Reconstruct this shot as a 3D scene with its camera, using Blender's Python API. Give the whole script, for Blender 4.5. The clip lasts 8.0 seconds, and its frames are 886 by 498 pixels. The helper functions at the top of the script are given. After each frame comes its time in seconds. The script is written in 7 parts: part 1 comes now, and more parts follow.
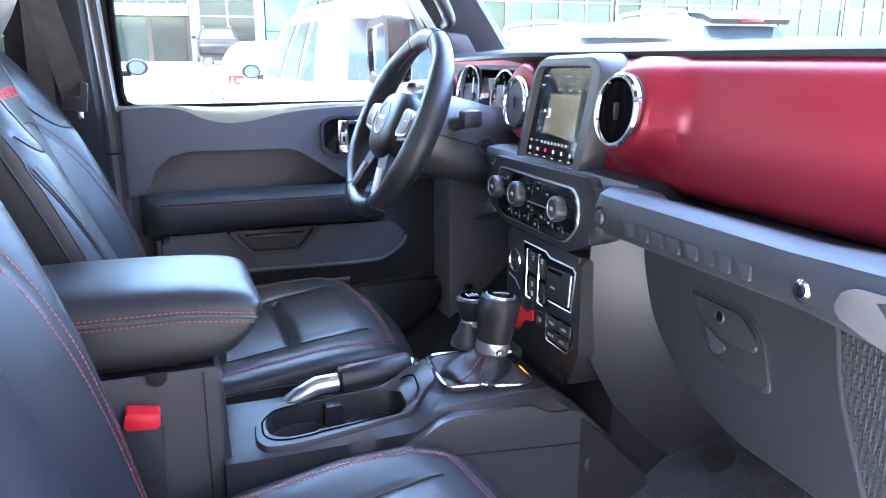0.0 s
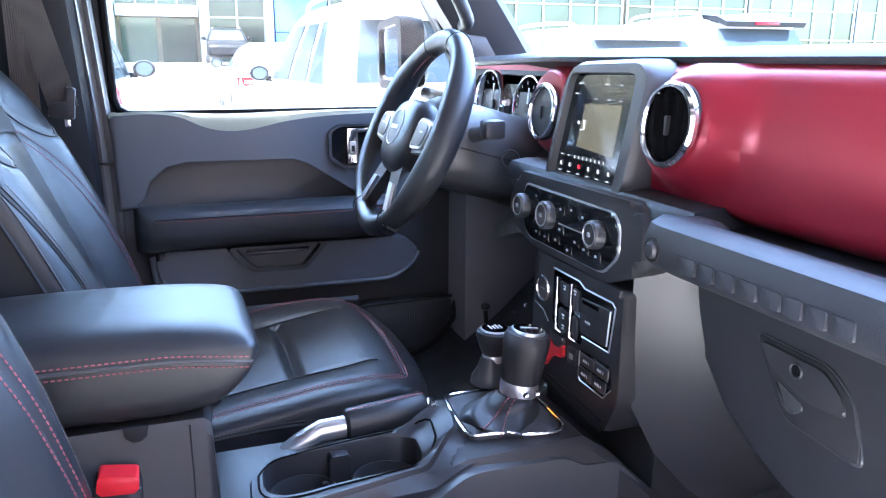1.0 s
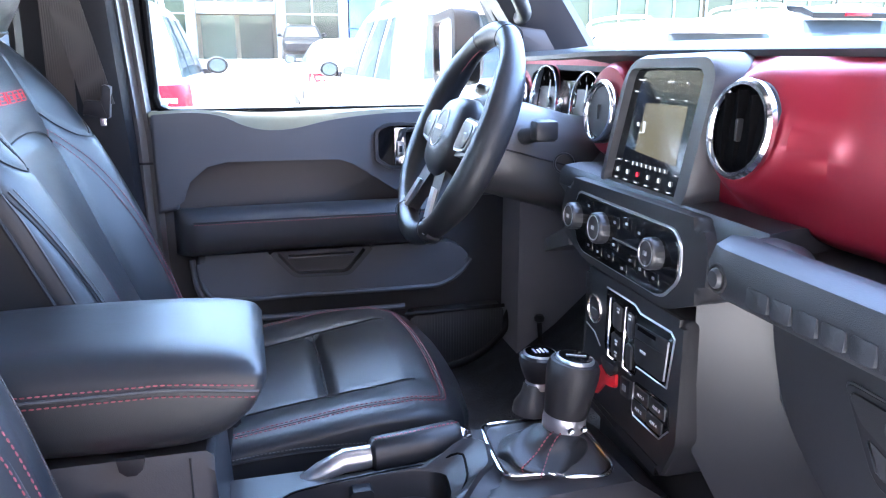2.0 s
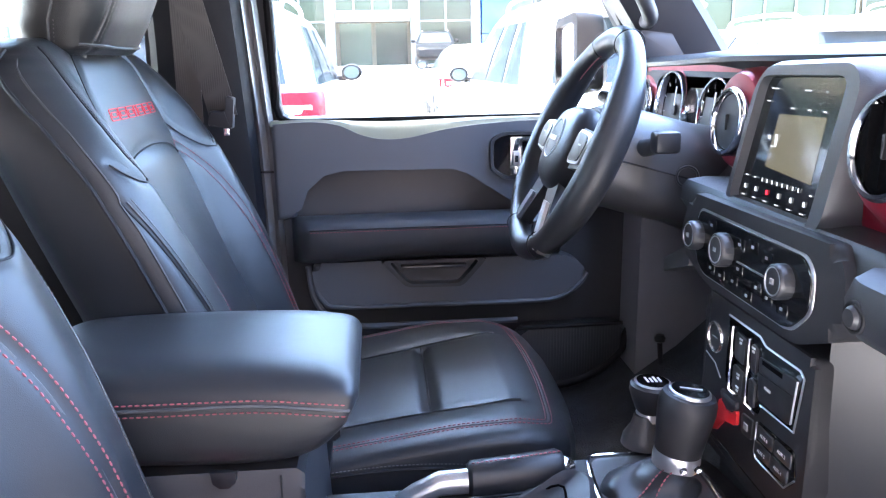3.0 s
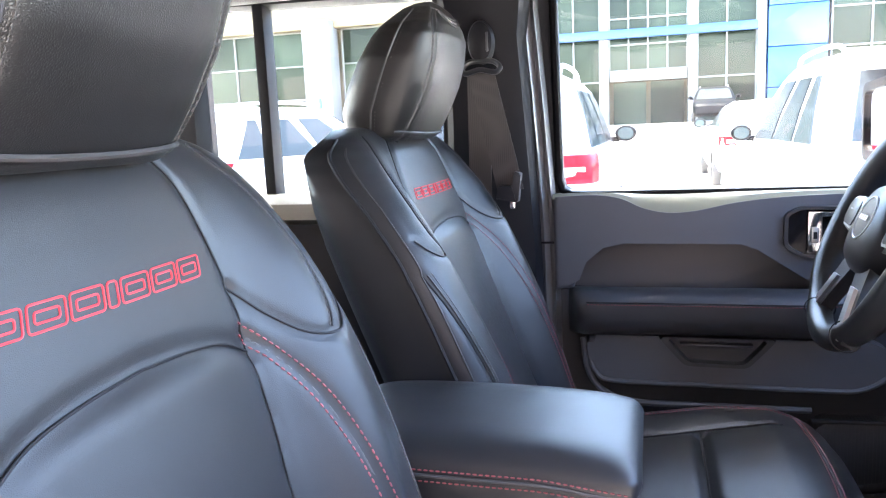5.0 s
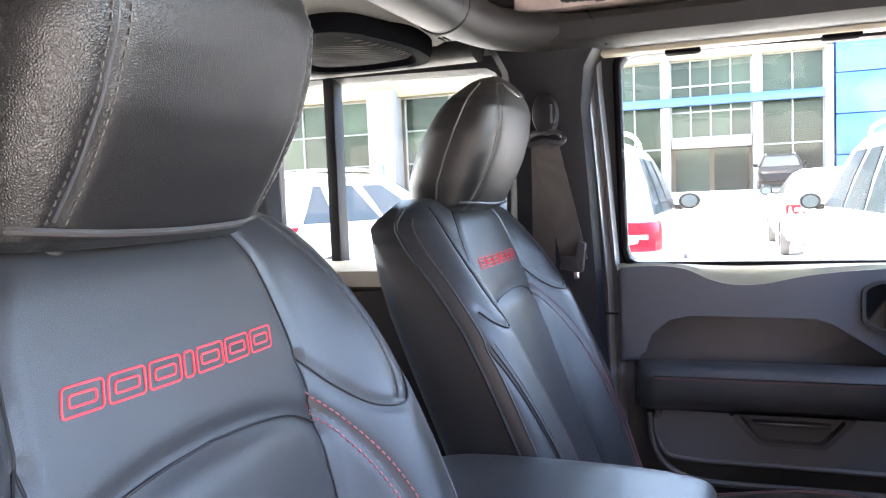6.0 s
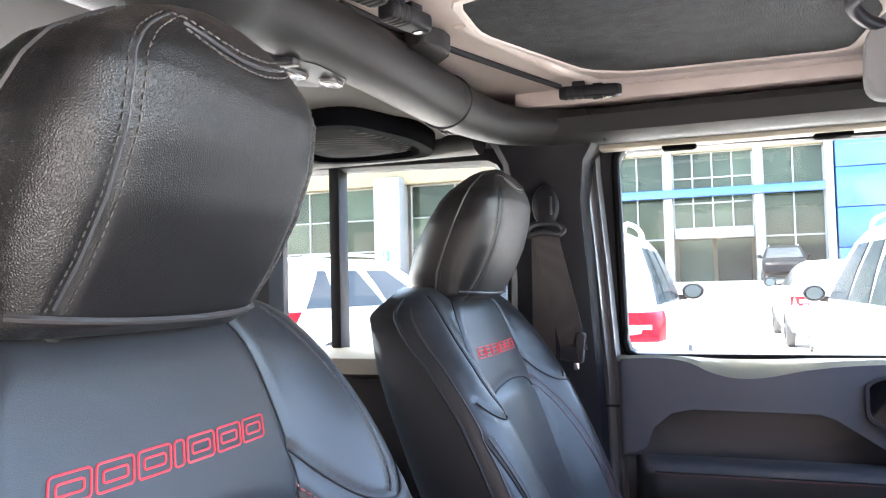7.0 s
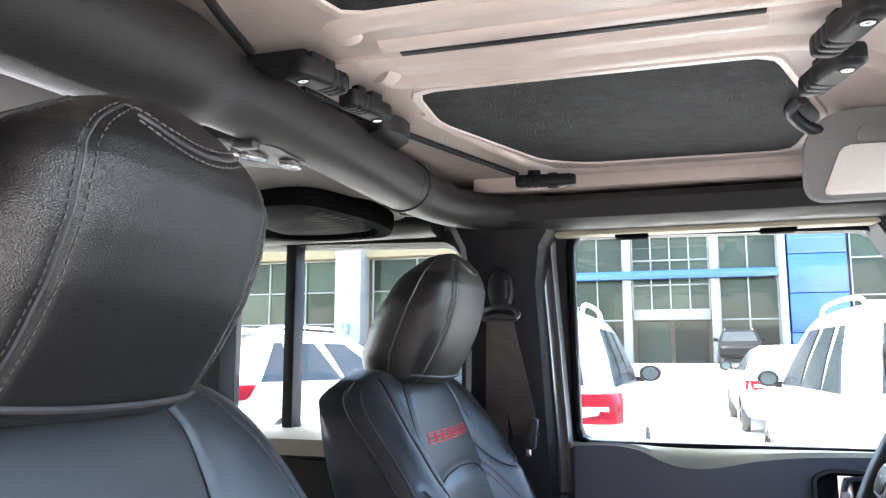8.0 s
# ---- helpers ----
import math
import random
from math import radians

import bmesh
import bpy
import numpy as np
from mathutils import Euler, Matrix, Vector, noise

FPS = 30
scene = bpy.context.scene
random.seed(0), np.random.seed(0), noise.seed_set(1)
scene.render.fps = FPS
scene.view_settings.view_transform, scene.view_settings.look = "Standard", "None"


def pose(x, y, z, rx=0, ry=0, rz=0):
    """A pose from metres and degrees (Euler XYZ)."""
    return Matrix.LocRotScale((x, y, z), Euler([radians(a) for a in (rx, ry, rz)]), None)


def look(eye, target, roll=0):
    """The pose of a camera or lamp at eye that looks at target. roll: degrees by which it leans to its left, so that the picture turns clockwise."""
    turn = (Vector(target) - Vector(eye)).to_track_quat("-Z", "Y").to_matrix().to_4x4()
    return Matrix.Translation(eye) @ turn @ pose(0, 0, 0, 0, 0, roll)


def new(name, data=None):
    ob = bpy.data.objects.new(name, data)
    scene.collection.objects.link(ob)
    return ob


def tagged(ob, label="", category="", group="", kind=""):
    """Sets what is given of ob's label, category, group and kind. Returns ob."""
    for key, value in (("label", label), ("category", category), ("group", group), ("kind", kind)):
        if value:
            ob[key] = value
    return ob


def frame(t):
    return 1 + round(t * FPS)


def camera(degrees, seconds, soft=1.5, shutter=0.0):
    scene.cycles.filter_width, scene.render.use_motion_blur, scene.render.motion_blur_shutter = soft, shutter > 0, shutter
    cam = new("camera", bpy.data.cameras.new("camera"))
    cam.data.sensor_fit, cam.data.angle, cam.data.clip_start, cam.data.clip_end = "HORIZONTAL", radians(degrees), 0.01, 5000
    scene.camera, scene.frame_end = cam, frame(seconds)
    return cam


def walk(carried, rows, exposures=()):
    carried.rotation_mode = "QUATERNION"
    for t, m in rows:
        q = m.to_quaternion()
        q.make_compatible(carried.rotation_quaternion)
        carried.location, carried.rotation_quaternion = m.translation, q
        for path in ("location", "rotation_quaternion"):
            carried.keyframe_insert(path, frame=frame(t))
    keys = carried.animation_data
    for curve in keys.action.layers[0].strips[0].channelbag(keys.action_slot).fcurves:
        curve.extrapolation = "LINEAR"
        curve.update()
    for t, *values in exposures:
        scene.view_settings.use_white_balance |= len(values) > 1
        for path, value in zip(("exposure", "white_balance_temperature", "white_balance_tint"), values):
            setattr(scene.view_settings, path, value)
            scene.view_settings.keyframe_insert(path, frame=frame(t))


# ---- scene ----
cam = camera(60.25, 8.0, soft=1.2)
ROWS = [
    (0.0, -0.1007, -0.9558, 1.3577, 75.862, 0.069, -20.373),
    (0.5, -0.1043, -0.8911, 1.3631, 76.079, -0.049, -20.471),
    (1.0, -0.0739, -0.8361, 1.3613, 75.996, -0.144, -19.725),
    (2.5, 0.012, -0.7353, 1.3606, 75.715, 0.567, -10.105),
    (3.0, 0.0231, -0.7246, 1.3662, 76.065, 1.05, -4.861),
    (3.5, 0.0218, -0.7153, 1.3748, 76.807, 1.654, 0.728),
    (4.0, 0.014, -0.7199, 1.3823, 77.831, 2.121, 6.225),
    (4.5, 0.0079, -0.7306, 1.3887, 79.189, 2.447, 11.099),
    (6.0, -0.0027, -0.7395, 1.4015, 86.053, 2.279, 19.45),
    (6.5, -0.0001, -0.7414, 1.4014, 89.306, 1.97, 20.111),
    (7.0, 0.0063, -0.7452, 1.4054, 92.528, 1.424, 19.776),
    (7.5, 0.012, -0.7465, 1.4106, 95.589, 0.684, 18.561),
    (8.0, 0.0181, -0.7485, 1.4168, 98.087, -0.027, 16.764),
]
walk(cam, [(t, pose(x, y, z, rx, ry, rz)) for t, x, y, z, rx, ry, rz in ROWS],
     [(0.0, 5.90, 6000, 10), (1.0, 5.88, 5950, 10), (2.5, 5.97, 6200, 11), (4.5, 5.68, 6800, 12), (6.0, 5.40, 7150, 14), (7.0, 5.18, 6950, 12), (8.0, 4.71, 6750, 10)])


# ---------------------------------------------------------------- daylight
SUN_EL, SUN_AZ = radians(72), radians(295)
sun_from = Vector((math.sin(SUN_AZ) * math.cos(SUN_EL), math.cos(SUN_AZ) * math.cos(SUN_EL), math.sin(SUN_EL)))
world = bpy.data.worlds.new("sky")
scene.world = world
world.use_nodes = True
wn = world.node_tree.nodes
sky = wn.new("ShaderNodeTexSky")
sky.sky_type, sky.sun_disc, sky.sun_elevation, sky.sun_rotation = "NISHITA", False, SUN_EL, SUN_AZ
world.node_tree.links.new(sky.outputs[0], wn["Background"].inputs["Color"])
wn["Background"].inputs["Strength"].default_value = 0.15
sun = new("sun", bpy.data.lights.new("sun", "SUN"))
sun.data.energy, sun.data.angle, sun.data.color = 2.6, radians(0.6), (1.0, 0.95, 0.88)
sun.matrix_world = look(sun_from * 30, (0, 0, 1))


# ---------------------------------------------------------------- materials
def node_mat(name):
    m = bpy.data.materials.new(name)
    m.use_nodes = True
    t = m.node_tree
    return m, t.nodes, t.links, t.nodes["Principled BSDF"]


def surface(name, color, rough=0.5, metal=0.0, vary=0.12, big=6.0, grain=400.0, bump=0.15, depth=0.0006, cells=False, spec=0.5, coat=0.0, rough_vary=0.08, per_piece=0.0):
    """A worn real surface: tone varies at two scales, the fine one also as relief."""
    m, n, l, b = node_mat(name)
    tc = n.new("ShaderNodeTexCoord")
    lo = n.new("ShaderNodeTexNoise")
    lo.inputs["Scale"].default_value, lo.inputs["Detail"].default_value = big, 5
    hi = n.new("ShaderNodeTexVoronoi" if cells else "ShaderNodeTexNoise")
    hi.inputs["Scale"].default_value = grain
    if cells:
        hi.feature = "DISTANCE_TO_EDGE"
    l.new(tc.outputs["Object"], lo.inputs["Vector"])
    l.new(tc.outputs["Object"], hi.inputs["Vector"])
    fine = hi.outputs["Distance"] if cells else hi.outputs["Fac"]
    add = n.new("ShaderNodeMath")
    add.operation = "MULTIPLY_ADD"
    l.new(fine, add.inputs[0])
    add.inputs[1].default_value = 0.35
    l.new(lo.outputs["Fac"], add.inputs[2])
    ramp = n.new("ShaderNodeMapRange")
    ramp.inputs["From Min"].default_value, ramp.inputs["From Max"].default_value = 0.35, 0.95
    ramp.inputs["To Min"].default_value, ramp.inputs["To Max"].default_value = 1 - vary, 1 + vary
    l.new(add.outputs[0], ramp.inputs["Value"])
    mul = n.new("ShaderNodeVectorMath")
    mul.operation = "SCALE"
    mul.inputs[0].default_value = color[:3]
    scale = ramp.outputs["Result"]
    if per_piece:
        info = n.new("ShaderNodeObjectInfo")
        pr = n.new("ShaderNodeMapRange")
        pr.inputs["To Min"].default_value, pr.inputs["To Max"].default_value = 1 - per_piece, 1 + per_piece
        l.new(info.outputs["Random"], pr.inputs["Value"])
        mm = n.new("ShaderNodeMath")
        mm.operation = "MULTIPLY"
        l.new(scale, mm.inputs[0])
        l.new(pr.outputs["Result"], mm.inputs[1])
        scale = mm.outputs[0]
    l.new(scale, mul.inputs["Scale"])
    l.new(mul.outputs[0], b.inputs["Base Color"])
    rr = n.new("ShaderNodeMapRange")
    rr.inputs["To Min"].default_value, rr.inputs["To Max"].default_value = max(0.02, rough - rough_vary), min(1, rough + rough_vary)
    l.new(lo.outputs["Fac"], rr.inputs["Value"])
    l.new(rr.outputs["Result"], b.inputs["Roughness"])
    b.inputs["Metallic"].default_value, b.inputs["Specular IOR Level"].default_value = metal, spec
    b.inputs["Coat Weight"].default_value, b.inputs["Coat Roughness"].default_value = coat, 0.08
    if bump:
        bp = n.new("ShaderNodeBump")
        bp.inputs["Strength"].default_value, bp.inputs["Distance"].default_value = bump, depth
        l.new(fine, bp.inputs["Height"])
        l.new(bp.outputs["Normal"], b.inputs["Normal"])
    return m


def clear_glass(name, tint=(1, 1, 1)):
    m, n, l, b = node_mat(name)
    b.inputs["Base Color"].default_value = (*tint, 1)
    b.inputs["Roughness"].default_value, b.inputs["Transmission Weight"].default_value, b.inputs["IOR"].default_value = 0.0, 1.0, 1.45
    return m


def woven(name, color, scale, rough=0.8, depth=0.001, contrast=0.6):
    """Cloth or netting: two crossed sets of threads."""
    m, n, l, b = node_mat(name)
    tc = n.new("ShaderNodeTexCoord")
    waves = []
    for axis in ("X", "Y"):
        w = n.new("ShaderNodeTexWave")
        w.bands_direction = axis
        w.inputs["Scale"].default_value = scale
        l.new(tc.outputs["Object"], w.inputs["Vector"])
        waves.append(w.outputs["Fac"])
    mx = n.new("ShaderNodeMath")
    mx.operation = "MAXIMUM"
    l.new(waves[0], mx.inputs[0])
    l.new(waves[1], mx.inputs[1])
    mr = n.new("ShaderNodeMapRange")
    mr.inputs["To Min"].default_value, mr.inputs["To Max"].default_value = 1 - contrast, 1 + contrast * 0.4
    l.new(mx.outputs[0], mr.inputs["Value"])
    sc = n.new("ShaderNodeVectorMath")
    sc.operation = "SCALE"
    sc.inputs[0].default_value = color
    l.new(mr.outputs["Result"], sc.inputs["Scale"])
    l.new(sc.outputs[0], b.inputs["Base Color"])
    b.inputs["Roughness"].default_value = rough
    bp = n.new("ShaderNodeBump")
    bp.inputs["Strength"].default_value, bp.inputs["Distance"].default_value = 0.7, depth
    l.new(mx.outputs[0], bp.inputs["Height"])
    l.new(bp.outputs["Normal"], b.inputs["Normal"])
    return m


def glow(name, color, strength):
    m, n, l, b = node_mat(name)
    b.inputs["Base Color"].default_value = (0.01, 0.01, 0.012, 1)
    b.inputs["Emission Color"].default_value = (*color, 1)
    b.inputs["Emission Strength"].default_value = strength
    b.inputs["Roughness"].default_value = 0.15
    return m


LEATHER = surface("black_leather", (0.020, 0.021, 0.024), 0.36, spec=0.37, grain=900, bump=0.32, depth=0.0006, cells=True, vary=0.12, big=5, rough_vary=0.04)
HEAD_LEATHER = surface("grained_black_leather", (0.0095, 0.0092, 0.0098), 0.35, spec=0.43, grain=680, bump=0.48, depth=0.0009, cells=True, vary=0.15, big=6, rough_vary=0.03)
LEATHER_SIDE = surface("black_vinyl", (0.050, 0.052, 0.058), 0.40, grain=500, bump=0.3, depth=0.0006, cells=True, vary=0.15)
THREAD_RED = surface("red_thread", (0.27, 0.06, 0.075), 0.65, grain=900, bump=0.2)
THREAD_DARK = surface("dark_thread", (0.09, 0.085, 0.085), 0.6, grain=900, bump=0.2)
THREAD_GREY = surface("grey_thread", (0.062, 0.057, 0.056), 0.6, grain=900, bump=0.2)
PIPING_GREY = surface("grey_piping", (0.034, 0.032, 0.033), 0.45, grain=900, bump=0.2)
EMBROIDERY = surface("red_embroidery", (0.62, 0.035, 0.05), 0.6, grain=1200, bump=0.4)
PLASTIC = surface("black_grained_plastic", (0.021, 0.021, 0.024), 0.42, spec=0.32, grain=800, bump=0.3, depth=0.0004, vary=0.1)
PLASTIC_SMOOTH = surface("black_satin_plastic", (0.030, 0.031, 0.035), 0.36, grain=900, bump=0.08, vary=0.1)
# door plastic made pale: the window's sheen on the ledge is in this colour
LEDGE_LIT = surface("satin_ledge_lit", (0.19, 0.195, 0.155), 0.33, grain=900, bump=0.15, vary=0.08)
# lighter copy of the black plastic; cabin light is put into its colour
PLASTIC_LIFTED = surface("black_plastic_lifted", (0.046, 0.047, 0.052), 0.40, grain=800, bump=0.3, depth=0.0004, vary=0.1)
BAR_PAD = surface("black_roll_bar_padding", (0.019, 0.0185, 0.0185), 0.52, spec=0.30, grain=500, bump=0.5, depth=0.0007, cells=True, vary=0.12)
# darker copy of the black plastic; shade at the door pillar is in its colour
PILLAR_SHADED = surface("black_pillar_trim_shaded", (0.009, 0.009, 0.011), 0.5, spec=0.14, grain=800, bump=0.3, depth=0.0004, vary=0.1)
# charcoal raised and blued: sky light on the door is put into the colour
DOOR_PLASTIC = surface("charcoal_door_plastic_blued", (0.078, 0.086, 0.101), 0.48, grain=900, bump=0.3, depth=0.0004, vary=0.1)
SOFT_PAD = surface("soft_black_dash_skin", (0.022, 0.024, 0.029), 0.46, spec=0.36, grain=700, bump=0.4, depth=0.0006, cells=True, vary=0.15)
GLOSS_BLACK = surface("gloss_black", (0.006, 0.006, 0.007), 0.12, grain=200, bump=0.0, rough_vary=0.03)
MATT_BLACK = surface("matt_black_trim", (0.003, 0.003, 0.0035), 0.9, spec=0.02, grain=500, bump=0.2)
RUBBER = surface("black_rubber", (0.014, 0.014, 0.016), 0.6, spec=0.25, grain=300, bump=0.3)
RED_PAINT = surface("satin_red_paint", (0.23, 0.010, 0.024), 0.36, metal=0.35, grain=2500, bump=0.06, vary=0.06, big=3, coat=0.04)
CHROME = surface("bright_chrome", (0.8, 0.8, 0.82), 0.1, metal=1.0, bump=0.0, vary=0.04, rough_vary=0.04)
SILVER = surface("satin_silver", (0.55, 0.56, 0.58), 0.3, metal=0.9, bump=0.1, grain=900, vary=0.06)
GREY_PAINT = surface("grey_body_paint", (0.16, 0.165, 0.175), 0.36, metal=0.3, bump=0.05, grain=1500, coat=0.5, vary=0.08)
ROOF_WHITE = surface("pale_textured_roof", (0.56, 0.475, 0.43), 0.38, grain=260, bump=0.35, depth=0.0012, cells=True, vary=0.10, big=14)
HEADLINER = surface("grey_headliner", (0.125, 0.118, 0.105), 0.8, grain=500, bump=0.3)
NET = surface("black_mesh_shade", (0.022, 0.023, 0.025), 0.75, grain=250, bump=1.0, depth=0.002, cells=True, vary=0.75, big=40, spec=0.3)
WEB = woven("grey_brown_webbing", (0.048, 0.042, 0.040), 90, 0.7, 0.0004, 0.25)
GRILLE = surface("black_grille_cloth", (0.008, 0.008, 0.008), 0.9, spec=0.1, grain=400, bump=0.2)
RIB_GREY = surface("grey_grille_rib", (0.10, 0.095, 0.09), 0.55, bump=0.05)
HEX = woven("net_pocket", (0.035, 0.037, 0.042), 55, 0.5, 0.002, 0.55)
CARPET = surface("black_carpet", (0.034, 0.036, 0.044), 0.95, grain=260, bump=0.8, depth=0.004, vary=0.5, big=30)
SCREEN_OFF = surface("screen_glass", (0.012, 0.013, 0.015), 0.10, bump=0.0, rough_vary=0.02)
SCREEN_LIT = glow("screen_picture", (0.33, 0.30, 0.20), 0.012)
ICON_WHITE = glow("icon_white", (0.8, 0.85, 0.9), 0.028)
ICON_RED = glow("icon_red", (0.9, 0.03, 0.06), 0.05)
BUTTON_RED = surface("red_button_plastic", (0.62, 0.02, 0.03), 0.35, bump=0.05)
AMBER = glow("amber_indicator", (1.0, 0.35, 0.03), 0.12)
MARK_WHITE = surface("white_print", (0.6, 0.62, 0.65), 0.5, bump=0.0)
MARK_GREY = surface("grey_print", (0.3, 0.31, 0.33), 0.5, bump=0.0)
DOME_LENS = surface("ribbed_dome_lens", (0.07, 0.07, 0.068), 0.14, spec=0.5, bump=0.6, grain=260, depth=0.0015, vary=0.3)
LENS = surface("milky_lamp_lens", (0.75, 0.74, 0.70), 0.25, bump=0.05)
MIRROR = surface("vanity_mirror", (0.9, 0.9, 0.9), 0.03, metal=1.0, bump=0.0, vary=0.0, rough_vary=0.0)
MIRROR_DARK = surface("dark_mirror_glass", (0.050, 0.068, 0.066), 0.25, bump=0.0, spec=0.08)
CLEAR = clear_glass("window_glass", (0.79, 0.82, 0.79))
TINTED = clear_glass("tinted_rear_glass", (0.63, 0.65, 0.61))
MIRROR_SHELL = surface("black_mirror_shell", (0.004, 0.004, 0.0045), 0.45, spec=0.05, grain=600, bump=0.2)
PALE_PANEL = surface("pale_grey_panel", (0.075, 0.073, 0.074), 0.45, grain=500, bump=0.15)
# black plastic coloured grey: windscreen light on the kick panel is painted in
KICK_LIT = surface("kick_panel_lit", (0.22, 0.225, 0.25), 0.5, grain=500, bump=0.15)
CAR_WHITE = surface("white_car_paint", (0.42, 0.42, 0.42), 0.25, bump=0.02, grain=900, vary=0.03, coat=0.5)
CAR_DARK = surface("dark_car_paint", (0.006, 0.007, 0.008), 0.35, bump=0.02, spec=0.03)
CAR_GLASS = surface("tinted_car_glass", (0.020, 0.025, 0.029), 0.08, spec=0.26, bump=0.0, vary=0.35, big=1.2, rough_vary=0.02)
TYRE = surface("tyre_rubber", (0.02, 0.02, 0.02), 0.8, grain=90, bump=0.3, depth=0.002)
TAIL_RED = surface("red_tail_lamp", (0.14, 0.003, 0.006), 0.2, bump=0.02, spec=0.1)
TAIL_CLEAR = surface("clear_tail_lamp", (0.40, 0.30, 0.29), 0.2, bump=0.02, spec=0.2)
CONCRETE = surface("pale_concrete", (0.45, 0.435, 0.41), 0.85, grain=60, bump=0.4, depth=0.003, vary=0.12, big=0.6)
STUCCO = surface("cream_stucco", (0.155, 0.125, 0.078), 0.9, grain=40, bump=0.3, depth=0.004, vary=0.08, big=0.7)
WALL_BROWN = surface("brown_render", (0.15, 0.118, 0.105), 0.9, grain=40, bump=0.3, depth=0.004, vary=0.12, big=0.7)
PALE_COLUMN = surface("white_column_paint", (0.16, 0.16, 0.162), 0.7, grain=30, bump=0.15, vary=0.06)
BLUE_PANEL = surface("blue_metal_panel", (0.006, 0.055, 0.20), 0.35, bump=0.03, grain=20, vary=0.06, per_piece=0.05)
SHOP_GLASS = surface("green_shop_glass", (0.018, 0.025, 0.017), 0.05, spec=0.12, bump=0.0, vary=0.75, big=0.45, rough_vary=0.02, per_piece=0.45)
WHITE_FRAME = surface("white_window_frame", (0.16, 0.16, 0.152), 0.5, bump=0.05)
PAVING = surface("grey_paving", (0.16, 0.155, 0.145), 0.85, grain=40, bump=0.3, depth=0.003, vary=0.12, big=0.5)
STUCCO_TRIM = surface("pale_beige_trim", (0.42, 0.38, 0.29), 0.6, grain=500, bump=0.15)
SIGN_BLUE = surface("blue_sign_sheet", (0.02, 0.12, 0.6), 0.4, bump=0.0)


# ---------------------------------------------------------------- mesh helpers
def thing(name, base, label, category, group=""):
    return tagged(at_place(new(name), base), label, category, group)


def at_place(ob, base):
    ob.location = base
    ob["base"] = base
    ob.empty_display_size = 0.05
    return ob


def mesh_of(name, bm, material, smooth=True, angle=38):
    bmesh.ops.recalc_face_normals(bm, faces=bm.faces)
    lim = math.cos(radians(angle))
    for f in bm.faces:
        f.smooth = smooth
    if smooth:
        for e in bm.edges:
            if len(e.link_faces) == 2 and e.link_faces[0].normal.dot(e.link_faces[1].normal) < lim:
                e.smooth = False
    me = bpy.data.meshes.new(name)
    bm.to_mesh(me)
    bm.free()
    me.materials.append(material)
    return me


def part(name, bm, material, parent, label="", smooth=True, angle=38):
    """Links a bmesh, made in world coordinates, as one mesh under a thing or under a part."""
    ob = new(name, mesh_of(name, bm, material, smooth, angle))
    ob.parent = parent
    if "base" in parent:
        ob.matrix_parent_inverse = Matrix.Translation(-Vector(parent["base"]))
    if label:
        ob["label"] = label
    return ob


def solid(name, bm, material, label, category, kind="", smooth=True, group=""):
    return tagged(new(name, mesh_of(name, bm, material, smooth)), label, category, group, kind)


def bm_add(*bms):
    """Joins pieces that belong to one part."""
    out = bmesh.new()
    for b in bms:
        me = bpy.data.meshes.new("tmp")
        b.to_mesh(me)
        b.free()
        out.from_mesh(me)
        bpy.data.meshes.remove(me)
    return out


def turn(bm, m):
    bmesh.ops.transform(bm, matrix=m, verts=bm.verts)
    return bm


def box(x0, x1, y0, y1, z0, z1, bev=0.004, seg=2):
    bm = bmesh.new()
    bmesh.ops.create_cube(bm, size=1.0, matrix=Matrix.LocRotScale(((x0 + x1) / 2, (y0 + y1) / 2, (z0 + z1) / 2), None, (abs(x1 - x0), abs(y1 - y0), abs(z1 - z0))))
    if bev:
        b = min(bev, 0.49 * min(abs(x1 - x0), abs(y1 - y0), abs(z1 - z0)))
        bmesh.ops.bevel(bm, geom=list(bm.edges), offset=b, segments=seg, profile=0.5, affect="EDGES")
    return bm


def catmull(pts, n=8, closed=False):
    p = [np.array(q, float) for q in pts]
    k, out = len(p), []
    for i in range(k if closed else k - 1):
        if closed:
            a, b, c, d = p[i - 1], p[i], p[(i + 1) % k], p[(i + 2) % k]
        else:
            b, c = p[i], p[i + 1]
            a = p[i - 1] if i else 2 * b - c
            d = p[i + 2] if i + 2 < k else 2 * c - b
        for j in range(n):
            t = j / n
            out.append(0.5 * (2 * b + (c - a) * t + (2 * a - 5 * b + 4 * c - d) * t * t + (3 * b - a - 3 * c + d) * t ** 3))
    if not closed:
        out.append(p[-1])
    return out


def rounded(poly, r, n=4):
    """A polygon with its corners rounded."""
    out, k = [], len(poly)
    for i in range(k):
        p, a, b = Vector(poly[i]), Vector(poly[i - 1]), Vector(poly[(i + 1) % k])
        u, v = (a - p), (b - p)
        d = min(r, u.length * 0.45, v.length * 0.45)
        s, e = p + u.normalized() * d, p + v.normalized() * d
        for j in range(n + 1):
            t = j / n
            out.append(tuple((1 - t) ** 2 * s + 2 * t * (1 - t) * p + t * t * e))
    return out


